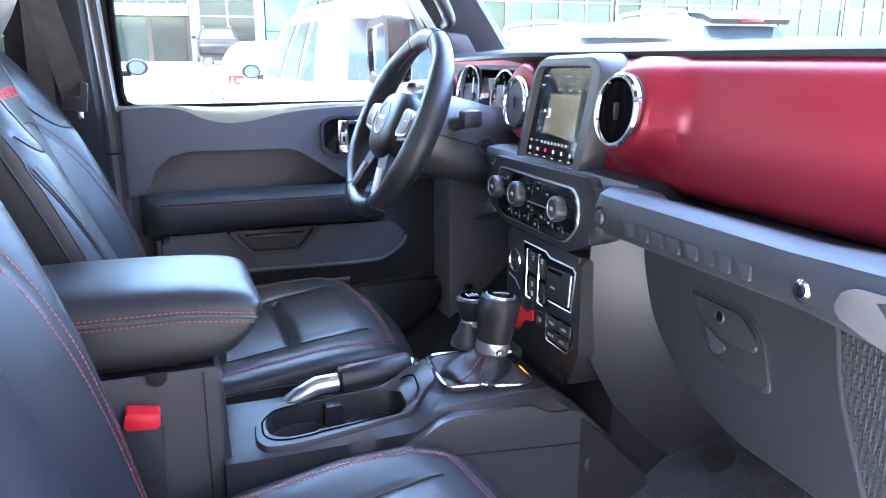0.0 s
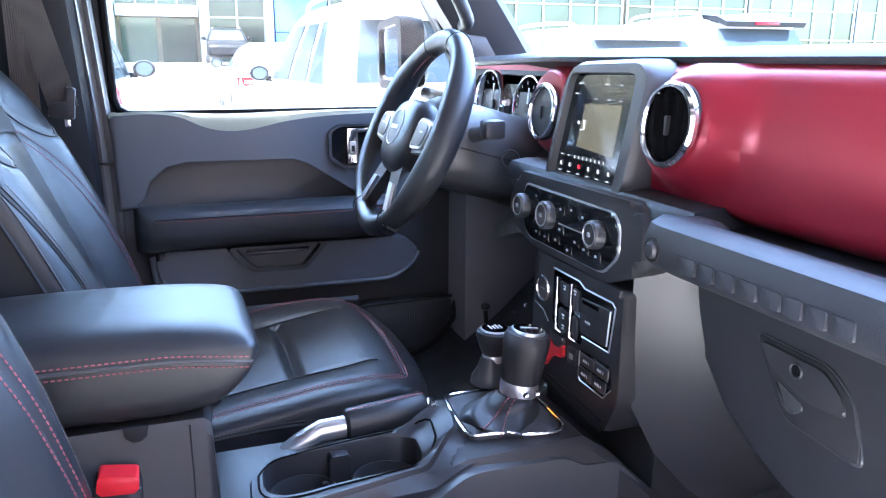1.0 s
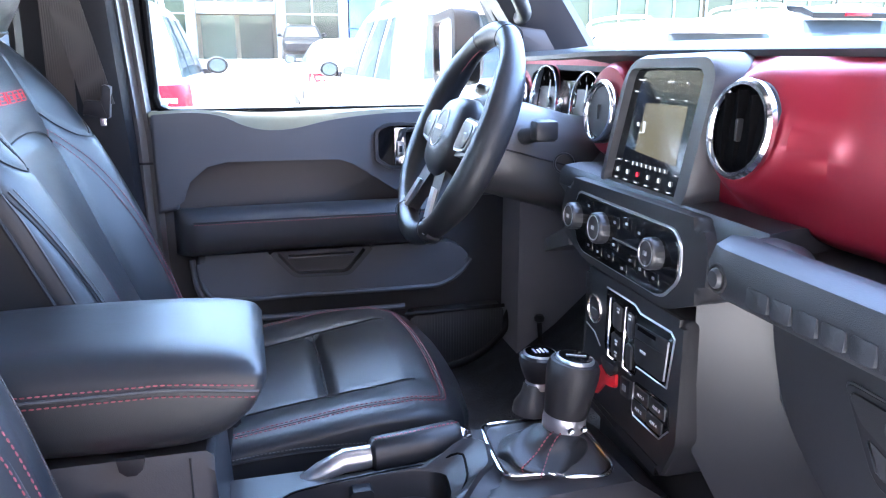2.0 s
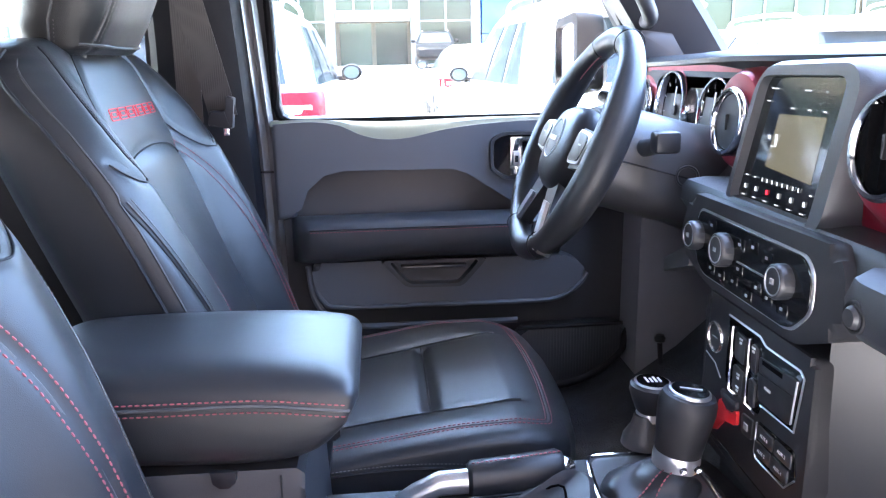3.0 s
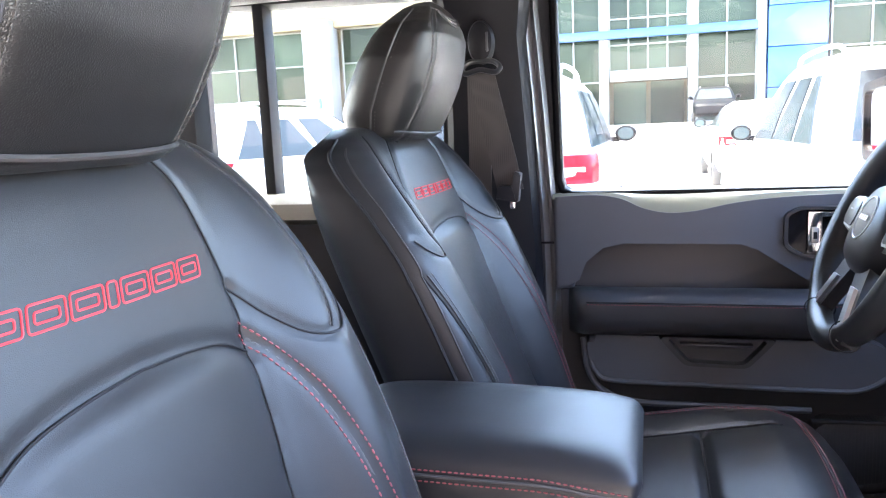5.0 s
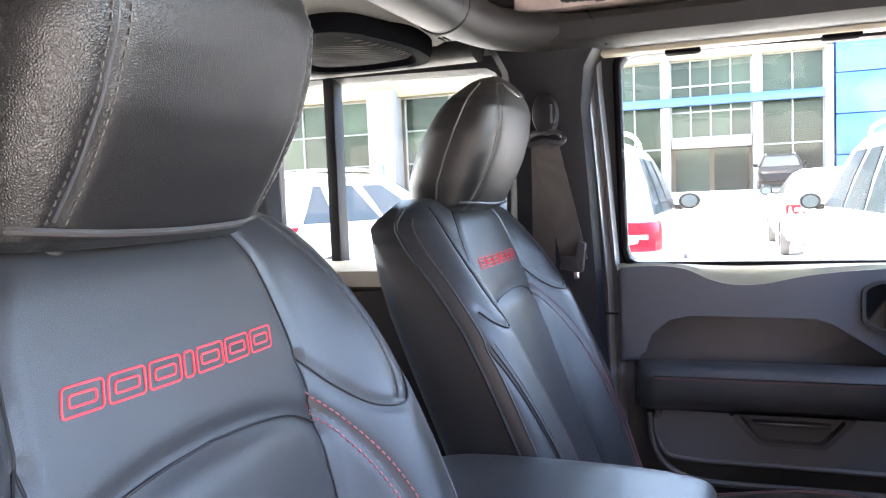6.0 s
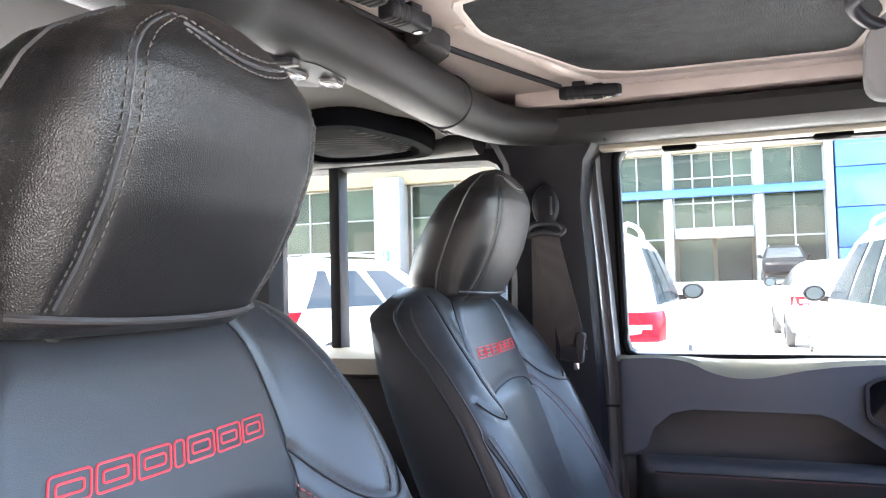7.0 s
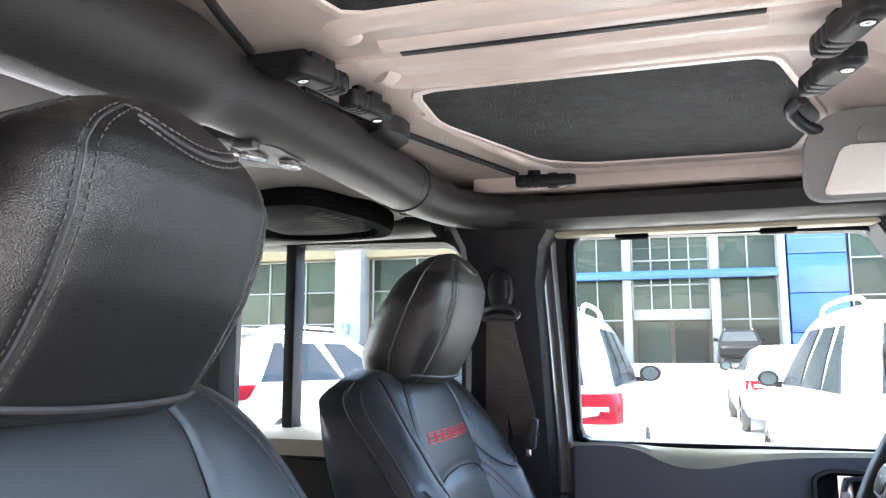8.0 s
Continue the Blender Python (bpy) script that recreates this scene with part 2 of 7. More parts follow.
def prism(poly, axis, a, b, bev=0.003, seg=2, r=0.0):
    """A flat shape drawn in the two other axes, from a to b along axis; edges of the b side are bevelled."""
    if r:
        poly = rounded(poly, r)
    def at(p, q):
        return {"x": (q, p[0], p[1]), "y": (p[0], q, p[1]), "z": (p[0], p[1], q)}[axis]
    bm = bmesh.new()
    lo = [bm.verts.new(at(p, a)) for p in poly]
    hi = [bm.verts.new(at(p, b)) for p in poly]
    bm.faces.new(lo)
    top = bm.faces.new(hi)
    for i in range(len(poly)):
        bm.faces.new((lo[i - 1], lo[i], hi[i], hi[i - 1]))
    if bev:
        bmesh.ops.bevel(bm, geom=list(top.edges), offset=bev, segments=seg, profile=0.5, affect="EDGES")
    return bm


def loft(loops, cap=True, closed=True):
    bm = bmesh.new()
    rows = [[bm.verts.new(tuple(p)) for p in lp] for lp in loops]
    k = len(rows[0])
    for a, b in zip(rows, rows[1:]):
        for i in range(k if closed else k - 1):
            j = (i + 1) % k
            bm.faces.new((a[i], a[j], b[j], b[i]))
    if cap and closed:
        bm.faces.new(rows[0])
        bm.faces.new(rows[-1][::-1])
    return bm


def tube(path, r, n=8, closed=False, flat=1.0, cap=True):
    """A round (or flattened) rod along a path; r may be one size or one for each point."""
    pts = [Vector(tuple(p)) for p in path]
    k = len(pts)
    rs = r if isinstance(r, (list, tuple)) else [r] * k
    loops, side = [], None
    for i, p in enumerate(pts):
        t = (pts[(i + 1) % k] - pts[i - 1]) if closed else (pts[min(i + 1, k - 1)] - pts[max(i - 1, 0)])
        t.normalize()
        if side is None:
            side = t.orthogonal().normalized() if abs(t.z) > 0.9 else t.cross(Vector((0, 0, 1))).normalized()
        side = (side - t * side.dot(t)).normalized()
        up = side.cross(t)
        loops.append([p + (side * math.cos(2 * math.pi * j / n) + up * math.sin(2 * math.pi * j / n) * flat) * rs[i] for j in range(n)])
    if closed:
        loops.append(loops[0])
        bm = bmesh.new()
        rows = [[bm.verts.new(q) for q in lp] for lp in loops[:-1]]
        rows.append(rows[0])
        for a, b in zip(rows, rows[1:]):
            for i in range(n):
                bm.faces.new((a[i], a[(i + 1) % n], b[(i + 1) % n], b[i]))
        return bm
    return loft(loops, cap)


def disc_loft(center, axis, rings, n=32, ellipse=(1, 1)):
    """A turned shape: rings of (radius, height along the axis)."""
    z = Vector(axis).normalized()
    x = (Vector((0, 1, 0)) - z * z.y).normalized() if abs(z.y) < 0.9 else Vector((1, 0, 0))
    y = z.cross(x)
    c = Vector(center)
    return loft([[c + z * h + (x * math.cos(2 * math.pi * i / n) * ellipse[0] + y * math.sin(2 * math.pi * i / n) * ellipse[1]) * max(r, 1e-4) for i in range(n)] for r, h in rings])


def ring(center, axis, r, w, h, n=40, ellipse=(1, 1)):
    """A flat-section ring of outer radius r and band width w, standing h proud."""
    z = Vector(axis).normalized()
    x = (Vector((0, 1, 0)) - z * z.y).normalized() if abs(z.y) < 0.9 else Vector((1, 0, 0))
    y = z.cross(x)
    c = Vector(center)
    prof = [(r, 0), (r, h * 0.6), (r - w * 0.3, h), (r - w * 0.7, h), (r - w, h * 0.5), (r - w, 0)]
    loops = [[c + z * ph + (x * math.cos(2 * math.pi * i / n) * ellipse[0] + y * math.sin(2 * math.pi * i / n) * ellipse[1]) * pr for pr, ph in prof] for i in range(n)]
    bm = bmesh.new()
    rows = [[bm.verts.new(q) for q in lp] for lp in loops]
    for i in range(n):
        a, b = rows[i], rows[(i + 1) % n]
        for j in range(len(prof)):
            k = (j + 1) % len(prof)
            bm.faces.new((a[j], a[k], b[k], b[j]))
    return bm


def stitches(path, step=0.0055, length=0.0036, r=0.0007):
    """A row of separate thread stitches along a path."""
    pts = [Vector(tuple(p)) for p in path]
    out = bmesh.new()
    acc, nxt = 0.0, 0.0
    for a, b in zip(pts, pts[1:]):
        d = (b - a).length
        if d < 1e-6:
            continue
        t = (b - a) / d
        s = t.orthogonal().normalized()
        u = s.cross(t)
        while nxt <= acc + d:
            p = a + t * (nxt - acc)
            v = []
            for e, q in ((-0.5, 0.45), (-0.25, 1.0), (0.25, 1.0), (0.5, 0.45)):
                v.append([out.verts.new(p + t * e * length + (s * cs + u * sn) * r * q) for cs, sn in ((1, 0), (0, 1), (-1, 0), (0, -1))])
            for m, o in zip(v, v[1:]):
                for i in range(4):
                    out.faces.new((m[i], m[(i + 1) % 4], o[(i + 1) % 4], o[i]))
            out.faces.new(v[0][::-1])
            out.faces.new(v[-1])
            nxt += step
        acc += d
    return out


def text_bm(body, size, m, depth=0.0, bevel=0.0, outline=0.0, shear=0.0, width=1.0, space=1.0, swell=0.0):
    """Lettering in the built-in font, laid in the x-y plane of m, its middle at the origin."""
    cu = bpy.data.curves.new("lettering", "FONT")
    cu.body, cu.size, cu.align_x, cu.align_y, cu.shear, cu.space_character = body, size, "CENTER", "CENTER", shear, space
    cu.extrude, cu.bevel_depth, cu.resolution_u, cu.offset = depth, bevel, 3, swell
    if outline:
        cu.fill_mode = "NONE"
        cu.bevel_depth, cu.bevel_resolution = outline, 1
    ob = bpy.data.objects.new("lettering", cu)
    scene.collection.objects.link(ob)
    me = bpy.data.meshes.new_from_object(ob.evaluated_get(bpy.context.evaluated_depsgraph_get()))
    bm = bmesh.new()
    bm.from_mesh(me)
    bpy.data.objects.remove(ob)
    bpy.data.curves.remove(cu)
    bpy.data.meshes.remove(me)
    turn(bm, m @ Matrix.Diagonal((width, 1, 1, 1)))
    return bm


def emblem_bms(m, widths, gap, high, slant=0.0, line=0.0, depth=0.0):
    """A row of plain blocks in the x-y plane of m, each outlined by a double line or raised by a depth; one mesh a block."""
    at = -(sum(widths) + gap * (len(widths) - 1)) / 2
    blocks = []
    for w in widths:
        out = bmesh.new()
        for inset in (0.0, 0.30):
            b = inset * high
            if w - 2 * b < 0.2 * w:
                continue
            c = rounded([(at + b, -high / 2 + b), (at + w - b, -high / 2 + b), (at + w - b, high / 2 - b), (at + b, high / 2 - b)], 0.18 * high * (1 - inset), 4)
            c = [(x + slant * y, y) for x, y in c]
            if line:
                out = bm_add(out, tube([(x, y, 0) for x, y in c], line, 6, closed=True))
            elif not inset:
                out = bm_add(out, prism(c, "z", -0.003, depth, 0.0006))
        blocks.append(turn(out, m))
        at += w + gap
    return blocks


def face_of(x, y, z, normal, up=(0, 0, 1)):
    """A plane at a place whose z points along the normal and whose y points up."""
    n = Vector(normal).normalized()
    r = Vector(up).cross(n).normalized()
    u = n.cross(r)
    return Matrix(((r.x, u.x, n.x, x), (r.y, u.y, n.y, y), (r.z, u.z, n.z, z), (0, 0, 0, 1)))


# ---------------------------------------------------------------- front seats
def seam_dist(ys, zs, line):
    """Distance of every (y, z) from a polyline."""
    best = np.full(ys.shape, 9.0)
    for (y0, z0), (y1, z1) in zip(line, line[1:]):
        dy, dz = y1 - y0, z1 - z0
        t = np.clip(((ys - y0) * dy + (zs - z0) * dz) / (dy * dy + dz * dz + 1e-12), 0, 1)
        best = np.minimum(best, np.hypot(ys - y0 - t * dy, zs - z0 - t * dz))
    return best


def smooth(a, b, v):
    t = np.clip((v - a) / (b - a), 0, 1)
    return t * t * (3 - 2 * t)


# seams of the backrest, as (distance from the middle, height)
SEAM_PANEL = catmull([(0.082, 1.392), (0.105, 1.368), (0.117, 1.335), (0.124, 1.283), (0.122, 1.235), (0.116, 1.18), (0.105, 1.12), (0.096, 1.02), (0.094, 0.90)], 6)
SEAM_ARCH = catmull([(0.0, 1.261), (0.05, 1.258), (0.09, 1.251), (0.121, 1.236)], 6)
SEAM_SHOULDER = catmull([(0.124, 1.284), (0.148, 1.258), (0.170, 1.241), (0.200, 1.238), (0.222, 1.248), (0.234, 1.262)], 6)
SEAM_RED = catmull([(0.118, 1.254), (0.139, 1.230), (0.156, 1.197), (0.165, 1.15), (0.168, 1.08), (0.168, 1.0), (0.168, 0.92)], 6)
SEAM_OUTER = catmull([(0.158, 1.388), (0.188, 1.350), (0.203, 1.306), (0.202, 1.268), (0.190, 1.242)], 6)
SEAM_FLANK = catmull([(0.247, 1.222), (0.244, 1.204), (0.238, 1.172), (0.231, 1.13), (0.225, 1.09), (0.220, 1.0), (0.214, 0.92)], 6)
BACK_W = [(0.84, 0.218), (0.92, 0.240), (1.02, 0.254), (1.14, 0.256), (1.22, 0.254), (1.28, 0.251), (1.32, 0.246), (1.345, 0.238), (1.363, 0.226), (1.377, 0.209), (1.388, 0.186), (1.396, 0.158), (1.400, 0.120)]


SWELL = [(0.86, 0.036), (0.95, 0.044), (1.03, 0.050), (1.09, 0.053), (1.15, 0.052), (1.19, 0.050), (1.24, 0.046), (1.30, 0.036), (1.36, 0.018), (1.40, 0.004)]


def back_width(z):
    return np.interp(z, [p[0] for p in BACK_W], [p[1] for p in BACK_W])


def back_front(ay, z):
    """How far forward the front of the backrest stands, ay from its middle and at height z."""
    ay, z = np.asarray(ay, float), np.asarray(z, float)
    w = back_width(z)
    mid = -0.312 + (1.305 - z) * 0.40
    swell = np.interp(z, [p[0] for p in SWELL], [p[1] for p in SWELL])
    inner = np.interp(z, [0.9, 1.0, 1.1, 1.18, 1.24, 1.30, 1.40], [0.094, 0.097, 0.107, 0.118, 0.123, 0.126, 0.126])
    ridge = swell * smooth(inner - 0.004, inner + 0.078, ay)
    q = np.clip(ay / w, 0, 1)
    n = 5.6 - 1.6 * smooth(1.22, 1.37, z)
    fall = (0.095 - 0.050 * smooth(1.36, 1.40, z)) * (1 - (1 - q ** n) ** (1 / n))
    top = 0.016 * np.clip((z - 1.35) / 0.05, 0, 1) ** 2.5
    puff = 0.004 + 0.008 * np.cos(np.clip(ay / 0.11, 0, 1) * math.pi / 2) * (1 - 0.6 * smooth(1.24, 1.27, z))
    x = mid + ridge - fall - top + puff
    for line, deep, wide in ((SEAM_PANEL, 0.004, 0.005), (SEAM_ARCH, 0.004, 0.009), (SEAM_SHOULDER, 0.003, 0.005), (SEAM_RED, 0.0035, 0.004), (SEAM_FLANK, 0.0025, 0.004), (SEAM_OUTER, 0.002, 0.004)):
        d = seam_dist(ay, z, line)
        x = x - deep * np.exp(-(d / wide) ** 2)
    # the shoulder cap stands proud of the red panel below it
    return x


def back_depth(z):
    return float(np.interp(z, [0.86, 1.0, 1.18, 1.25, 1.30, 1.34, 1.365, 1.385, 1.40], [0.150, 0.137, 0.134, 0.130, 0.119, 0.098, 0.080, 0.064, 0.046]))


def side_point(z, f, s):
    """A point on the flank of the backrest: f is how far back of its widest line."""
    w = float(back_width(z))
    edge = float(back_front(w, z))
    rear = -0.312 + (1.305 - z) * 0.40 - back_depth(z)
    q = (1 - f ** 2.6) ** (1 / 2.6)
    return (edge - f * (edge - rear), s * (w * q + 0.0012), z)


def seat_backrest_bm():
    nz, nf, nb = 150, 120, 26
    zs = 0.86 + (1.40 - 0.86) * (np.linspace(0, 1, nz) ** 0.92)
    loops = []
    for z in zs:
        w = float(back_width(z))
        a = np.linspace(-1, 1, nf)
        y = w * np.sign(a) * (1 - (1 - np.abs(a)) ** 1.25)
        xf = back_front(np.abs(y), np.full(nf, z))
        depth = back_depth(z)
        mid = -0.312 + (1.305 - z) * 0.40
        rear = mid - depth
        yb = w * np.cos(np.linspace(0, math.pi, nb + 2)[1:-1])
        qb = np.abs(yb) / w
        edge = float(xf[-1])
        xb = rear + (edge - rear) * (1 - (1 - qb ** 2.6) ** (1 / 2.6))
        loops.append([(float(p), float(q), float(z)) for p, q in zip(xf, y)] + [(float(p), float(q), float(z)) for p, q in zip(xb, yb)])
    return loft(loops)


def on_back(line, side, lift=0.0015, shift=0.0):
    """A seam line lifted onto the backrest; shift moves it sideways within the surface."""
    pts = [np.array(p) for p in line]
    out = []
    for i, p in enumerate(pts):
        t = pts[min(i + 1, len(pts) - 1)] - pts[max(i - 1, 0)]
        t = t / (np.linalg.norm(t) + 1e-9)
        q = p + np.array((t[1], -t[0])) * shift
        out.append((float(back_front(q[0], q[1])) + lift, side * float(q[0]), float(q[1])))
    return out


HEAD = [(1.380, 0.100, -0.322, -0.398), (1.386, 0.109, -0.312, -0.416), (1.42, 0.120, -0.293, -0.421), (1.455, 0.124, -0.277, -0.409), (1.49, 0.123, -0.267, -0.391), (1.52, 0.114, -0.263, -0.372), (1.535, 0.103, -0.266, -0.359), (1.548, 0.082, -0.271, -0.346), (1.560, 0.060, -0.279, -0.333), (1.568, 0.036, -0.288, -0.320), (1.572, 0.014, -0.295, -0.308)]


SEAM_Z = np.linspace(1.375, 1.575, 201)
SEAM_Y = np.minimum(0.087, 0.82 * np.interp(SEAM_Z, [h[0] for h in HEAD], [h[1] for h in HEAD]))
SEAM_Y = np.convolve(np.pad(SEAM_Y, 14, mode="edge"), np.ones(29) / 29, mode="valid")


def head_seam(z):
    """How far from the middle the double seam of the headrest runs."""
    return float(np.interp(z, SEAM_Z, SEAM_Y))


def head_front(ay, z):
    c = [np.interp(z, [h[0] for h in HEAD], [h[k] for h in HEAD]) for k in (1, 2, 3)]
    q = np.clip(np.asarray(ay, float) / c[0], 0, 1)
    half = (c[1] - c[2]) / 2
    x = (c[1] + c[2]) / 2 + half * (1 - q ** 3.2) ** (1 / 3.2)
    return x - 0.0025 * np.exp(-((np.asarray(ay) - np.interp(z, SEAM_Z, SEAM_Y)) / 0.004) ** 2)


def headrest_bm():
    zs = np.interp(np.linspace(0, len(HEAD) - 1, 60), range(len(HEAD)), [h[0] for h in HEAD])
    loops = []
    for z in zs:
        w, xf, xb = [float(np.interp(z, [h[0] for h in HEAD], [h[k] for h in HEAD])) for k in (1, 2, 3)]
        front, rear = [], []
        for j in range(61):
            y = w * math.sin((j / 60 - 0.5) * math.pi)
            front.append((float(head_front(abs(y), z)), y, float(z)))
        for j in range(1, 40):
            y = w * math.sin((0.5 - j / 40) * math.pi)
            rear.append(((xf + xb) / 2 - (xf - xb) / 2 * (1 - (abs(y) / w) ** 3.0) ** (1 / 3.0), y, float(z)))
        loops.append(front + rear)
    return loft(loops)


def cushion_w(x):
    return np.interp(x, [-0.20, -0.05, 0.12, 0.20, 0.24, 0.265, 0.280, 0.288], [0.215, 0.228, 0.233, 0.231, 0.224, 0.210, 0.182, 0.125])


def cushion_top(ay, x):
    ay, x = np.asarray(ay, float), np.asarray(x, float)
    w = cushion_w(x)
    q = np.clip(ay / w, 0, 1)
    base = 0.885 + (np.clip(x, -0.2, 0.2) + 0.16) * 0.155
    ridge = 0.014 * smooth(0.10, 0.20, ay) * (1 - smooth(0.10, 0.25, x))
    front = 0.032 * np.clip((x - 0.17) / 0.118, 0, 1) ** 3.0
    fall = 0.045 * (1 - (1 - q ** 6) ** (1 / 6))
    z = base + ridge - front - fall + 0.006 * np.cos(np.clip(ay / 0.13, 0, 1) * math.pi / 2)
    panel = 0.120 + 0.012 * smooth(0.0, 0.2, x)
    z = z - 0.003 * np.exp(-((ay - panel) / 0.006) ** 2) * (1 - smooth(0.16, 0.22, x))
    z = z - 0.011 * np.exp(-((x - 0.092) / 0.010) ** 2) * (1 - smooth(panel - 0.01, panel, ay))
    return z


def cushion_bm():
    loops = []
    for x in list(np.linspace(-0.20, 0.24, 90)) + list(np.linspace(0.244, 0.288, 24)):
        w = float(cushion_w(x))
        a = np.linspace(-1, 1, 91)
        y = w * np.sign(a) * (1 - (1 - np.abs(a)) ** 1.3)
        z = cushion_top(np.abs(y), np.full(91, x))
        low = 0.815 + 0.05 * max(0.0, (x - 0.24) / 0.048)
        under = [(float(x), float(w * math.cos(t)), float(low + (z[-1] - low) * (1 - math.sin(t)) ** 2 * 0.9)) for t in np.linspace(0, math.pi, 14)[1:-1]]
        loops.append([(float(x), float(p), float(q)) for p, q in zip(y, z)] + under)
    return loft(loops)


def on_cushion(pts, lift=0.0012):
    return [(float(x), float(y), float(cushion_top(abs(y), x)) + lift) for x, y in pts]


def build_seat(place, sunk=(0.0, 0.0), upright=0.0):
    """A seat at its place; sunk: how far its cushion is set back and down; upright: degrees by which its back stands steeper."""
    seat = thing("front_seat", (0, 0, 0.70), "black leather bucket seat with red stitching and embroidered backrest", "car seat", "front seats")
    back = part("backrest", seat_backrest_bm(), LEATHER, seat, "black leather backrest with raised side bolsters")
    for s in (-1, 1):
        for sh in (-0.0055, 0.0055):
            part("red_stitching", stitches(on_back(SEAM_RED, s, 0.0004, sh), 0.0062, 0.0042, 0.0008), THREAD_RED, back, "double row of dull red thread")
        part("welt", tube(on_back(SEAM_RED, s, -0.0012), 0.0016, 6), LEATHER_SIDE, back)
        part("black_stitching", stitches(on_back(SEAM_OUTER, s, 0.0002, 0.0035), 0.005, 0.0034, 0.0007), THREAD_DARK, back)
        part("seam_cord", tube(on_back(SEAM_OUTER, s, 0.0004), 0.0013, 6), RUBBER, back)
        part("seam_cord", tube(on_back(SEAM_SHOULDER, s, 0.0012), 0.0011, 6), RUBBER, back)
        part("seam_cord", tube(on_back(SEAM_PANEL, s, 0.0010), 0.0009, 6), RUBBER, back)
        rim = [(float(back_front(back_width(z) * 0.995, z)) - 0.002, s * float(back_width(z)) * 1.002, float(z)) for z in np.linspace(0.90, 1.385, 60)]
        part("piping", tube(rim, 0.0024, 6), RUBBER, back, "black piping down the bolster edge")
        inner_rim = [(float(back_front(back_width(z) * 0.975, z)) + 0.0008, s * float(back_width(z)) * 0.975, float(z)) for z in np.linspace(0.90, 1.375, 60)]
        part("piping_edge", tube(inner_rim, 0.0013, 6), PIPING_GREY, back)
        part("seam_groove", tube(on_back(SEAM_FLANK, s, 0.0004), 0.0015, 6), RUBBER, back)
        part("seam_cord", tube(on_back(SEAM_FLANK, s, 0.0010, 0.0032), 0.0012, 6), PIPING_GREY, back)
        part("black_stitching", stitches(on_back(SEAM_FLANK, s, 0.0006, 0.0075), 0.005, 0.0034, 0.0007), THREAD_DARK, back)
        second = [side_point(float(z), 0.86, s) for z in np.linspace(0.90, 1.34, 50)]
        part("piping", tube(second, 0.0024, 6), RUBBER, back)
    part("seam_cord", tube(on_back(SEAM_ARCH, -1, 0.0022)[::-1] + on_back(SEAM_ARCH, 1, 0.0022)[1:], 0.0010, 6), RUBBER, back)
    # embroidered emblem: a row of outlined slanted blocks
    lean = Vector((1, 0, 0.40)).normalized()
    m = face_of(float(back_front(0.0, 1.306)) + 0.0012, 0, 1.3065, lean)
    for block in emblem_bms(m, (0.0265, 0.0265, 0.0265, 0.0085, 0.0265, 0.0265, 0.0265), 0.0035, 0.0150, slant=0.32, line=0.00075):
        for v in block.verts:
            off = (v.co - m.translation).dot(lean)
            v.co.x = float(back_front(abs(v.co.y), v.co.z)) + 0.0003 + off
        part("embroidered_block", block, EMBROIDERY, back, "red outlined embroidery")
    head = part("headrest", headrest_bm(), HEAD_LEATHER, seat, "rounded black leather headrest with double stitched seams")
    hz = np.linspace(1.396, 1.556, 60)
    hw = np.interp(hz, [h[0] for h in HEAD], [h[1] for h in HEAD])
    hr = [head_seam(z) for z in hz]
    for s in (-1, 1):
        for k, off in enumerate((-0.0045, 0.0045)):
            line = [(float(head_front(rz + off, z)) + 0.0004, s * (rz + off), float(z)) for rz, z in zip(hr, hz)]
            part("stitching", stitches(line, 0.0056, 0.0036, 0.0006), THREAD_GREY, head)
        part("seam_cord", tube([(float(head_front(rz, z)) + 0.0002, s * rz, float(z)) for rz, z in zip(hr, hz)], 0.0010, 6), LEATHER_SIDE, head)
        hx = [np.interp(z, [h[0] for h in HEAD], [(h[2] + h[3]) / 2 for h in HEAD]) for z in hz]
        edge = [(float(x), s * float(w) * 0.999, float(z)) for x, w, z in zip(hx, hw, hz)]
        part("piping", tube(edge, 0.0018, 6), PIPING_GREY, head, "pale grey piping round the side edge")
        part("stitching", stitches([(x + 0.006, y * 0.996, z) for x, y, z in edge], 0.005, 0.0035, 0.0007), THREAD_GREY, head)
    hem = [(float(head_front(abs(y), 1.389)) + 0.002, y, 1.388 + 0.004 * (y / 0.10) ** 2) for y in np.linspace(-0.104, 0.104, 40)]
    part("piping", tube(hem, 0.0022, 6), PIPING_GREY, head)
    cap = [(0.050 * math.sin(t), 1.556 + 0.016 * (1 - abs(math.cos(t)) ** 3)) for t in np.linspace(-math.pi / 2, math.pi / 2, 30)]
    cap = [(y, 1.542 + 0.010 * (abs(y) / 0.050) ** 2) for y, _ in cap]
    capline = [(float(head_front(abs(y), z)) + 0.0008, y, z) for y, z in cap]
    part("seam_cord", tube(capline, 0.0013, 6), LEATHER_SIDE, head)
    for dz in (-0.005, 0.005):
        part("stitching", stitches([(float(head_front(abs(y), z + dz)) + 0.0008, y, z + dz) for y, z in cap], 0.0056, 0.004, 0.0008), THREAD_GREY, head)
    for s in (-1, 1):
        part("post", tube([(-0.352, s * 0.065, 1.37), (-0.350, s * 0.065, 1.40)], 0.006, 12), PLASTIC_SMOOTH, head)
        part("post_collar", disc_loft((-0.352, s * 0.065, 1.376), (0, 0, 1), [(0.014, 0), (0.014, 0.006), (0.010, 0.008)], 20), PLASTIC, head)
    cush = part("cushion", cushion_bm(), LEATHER, seat, "black leather cushion with cross seam and red border stitching")
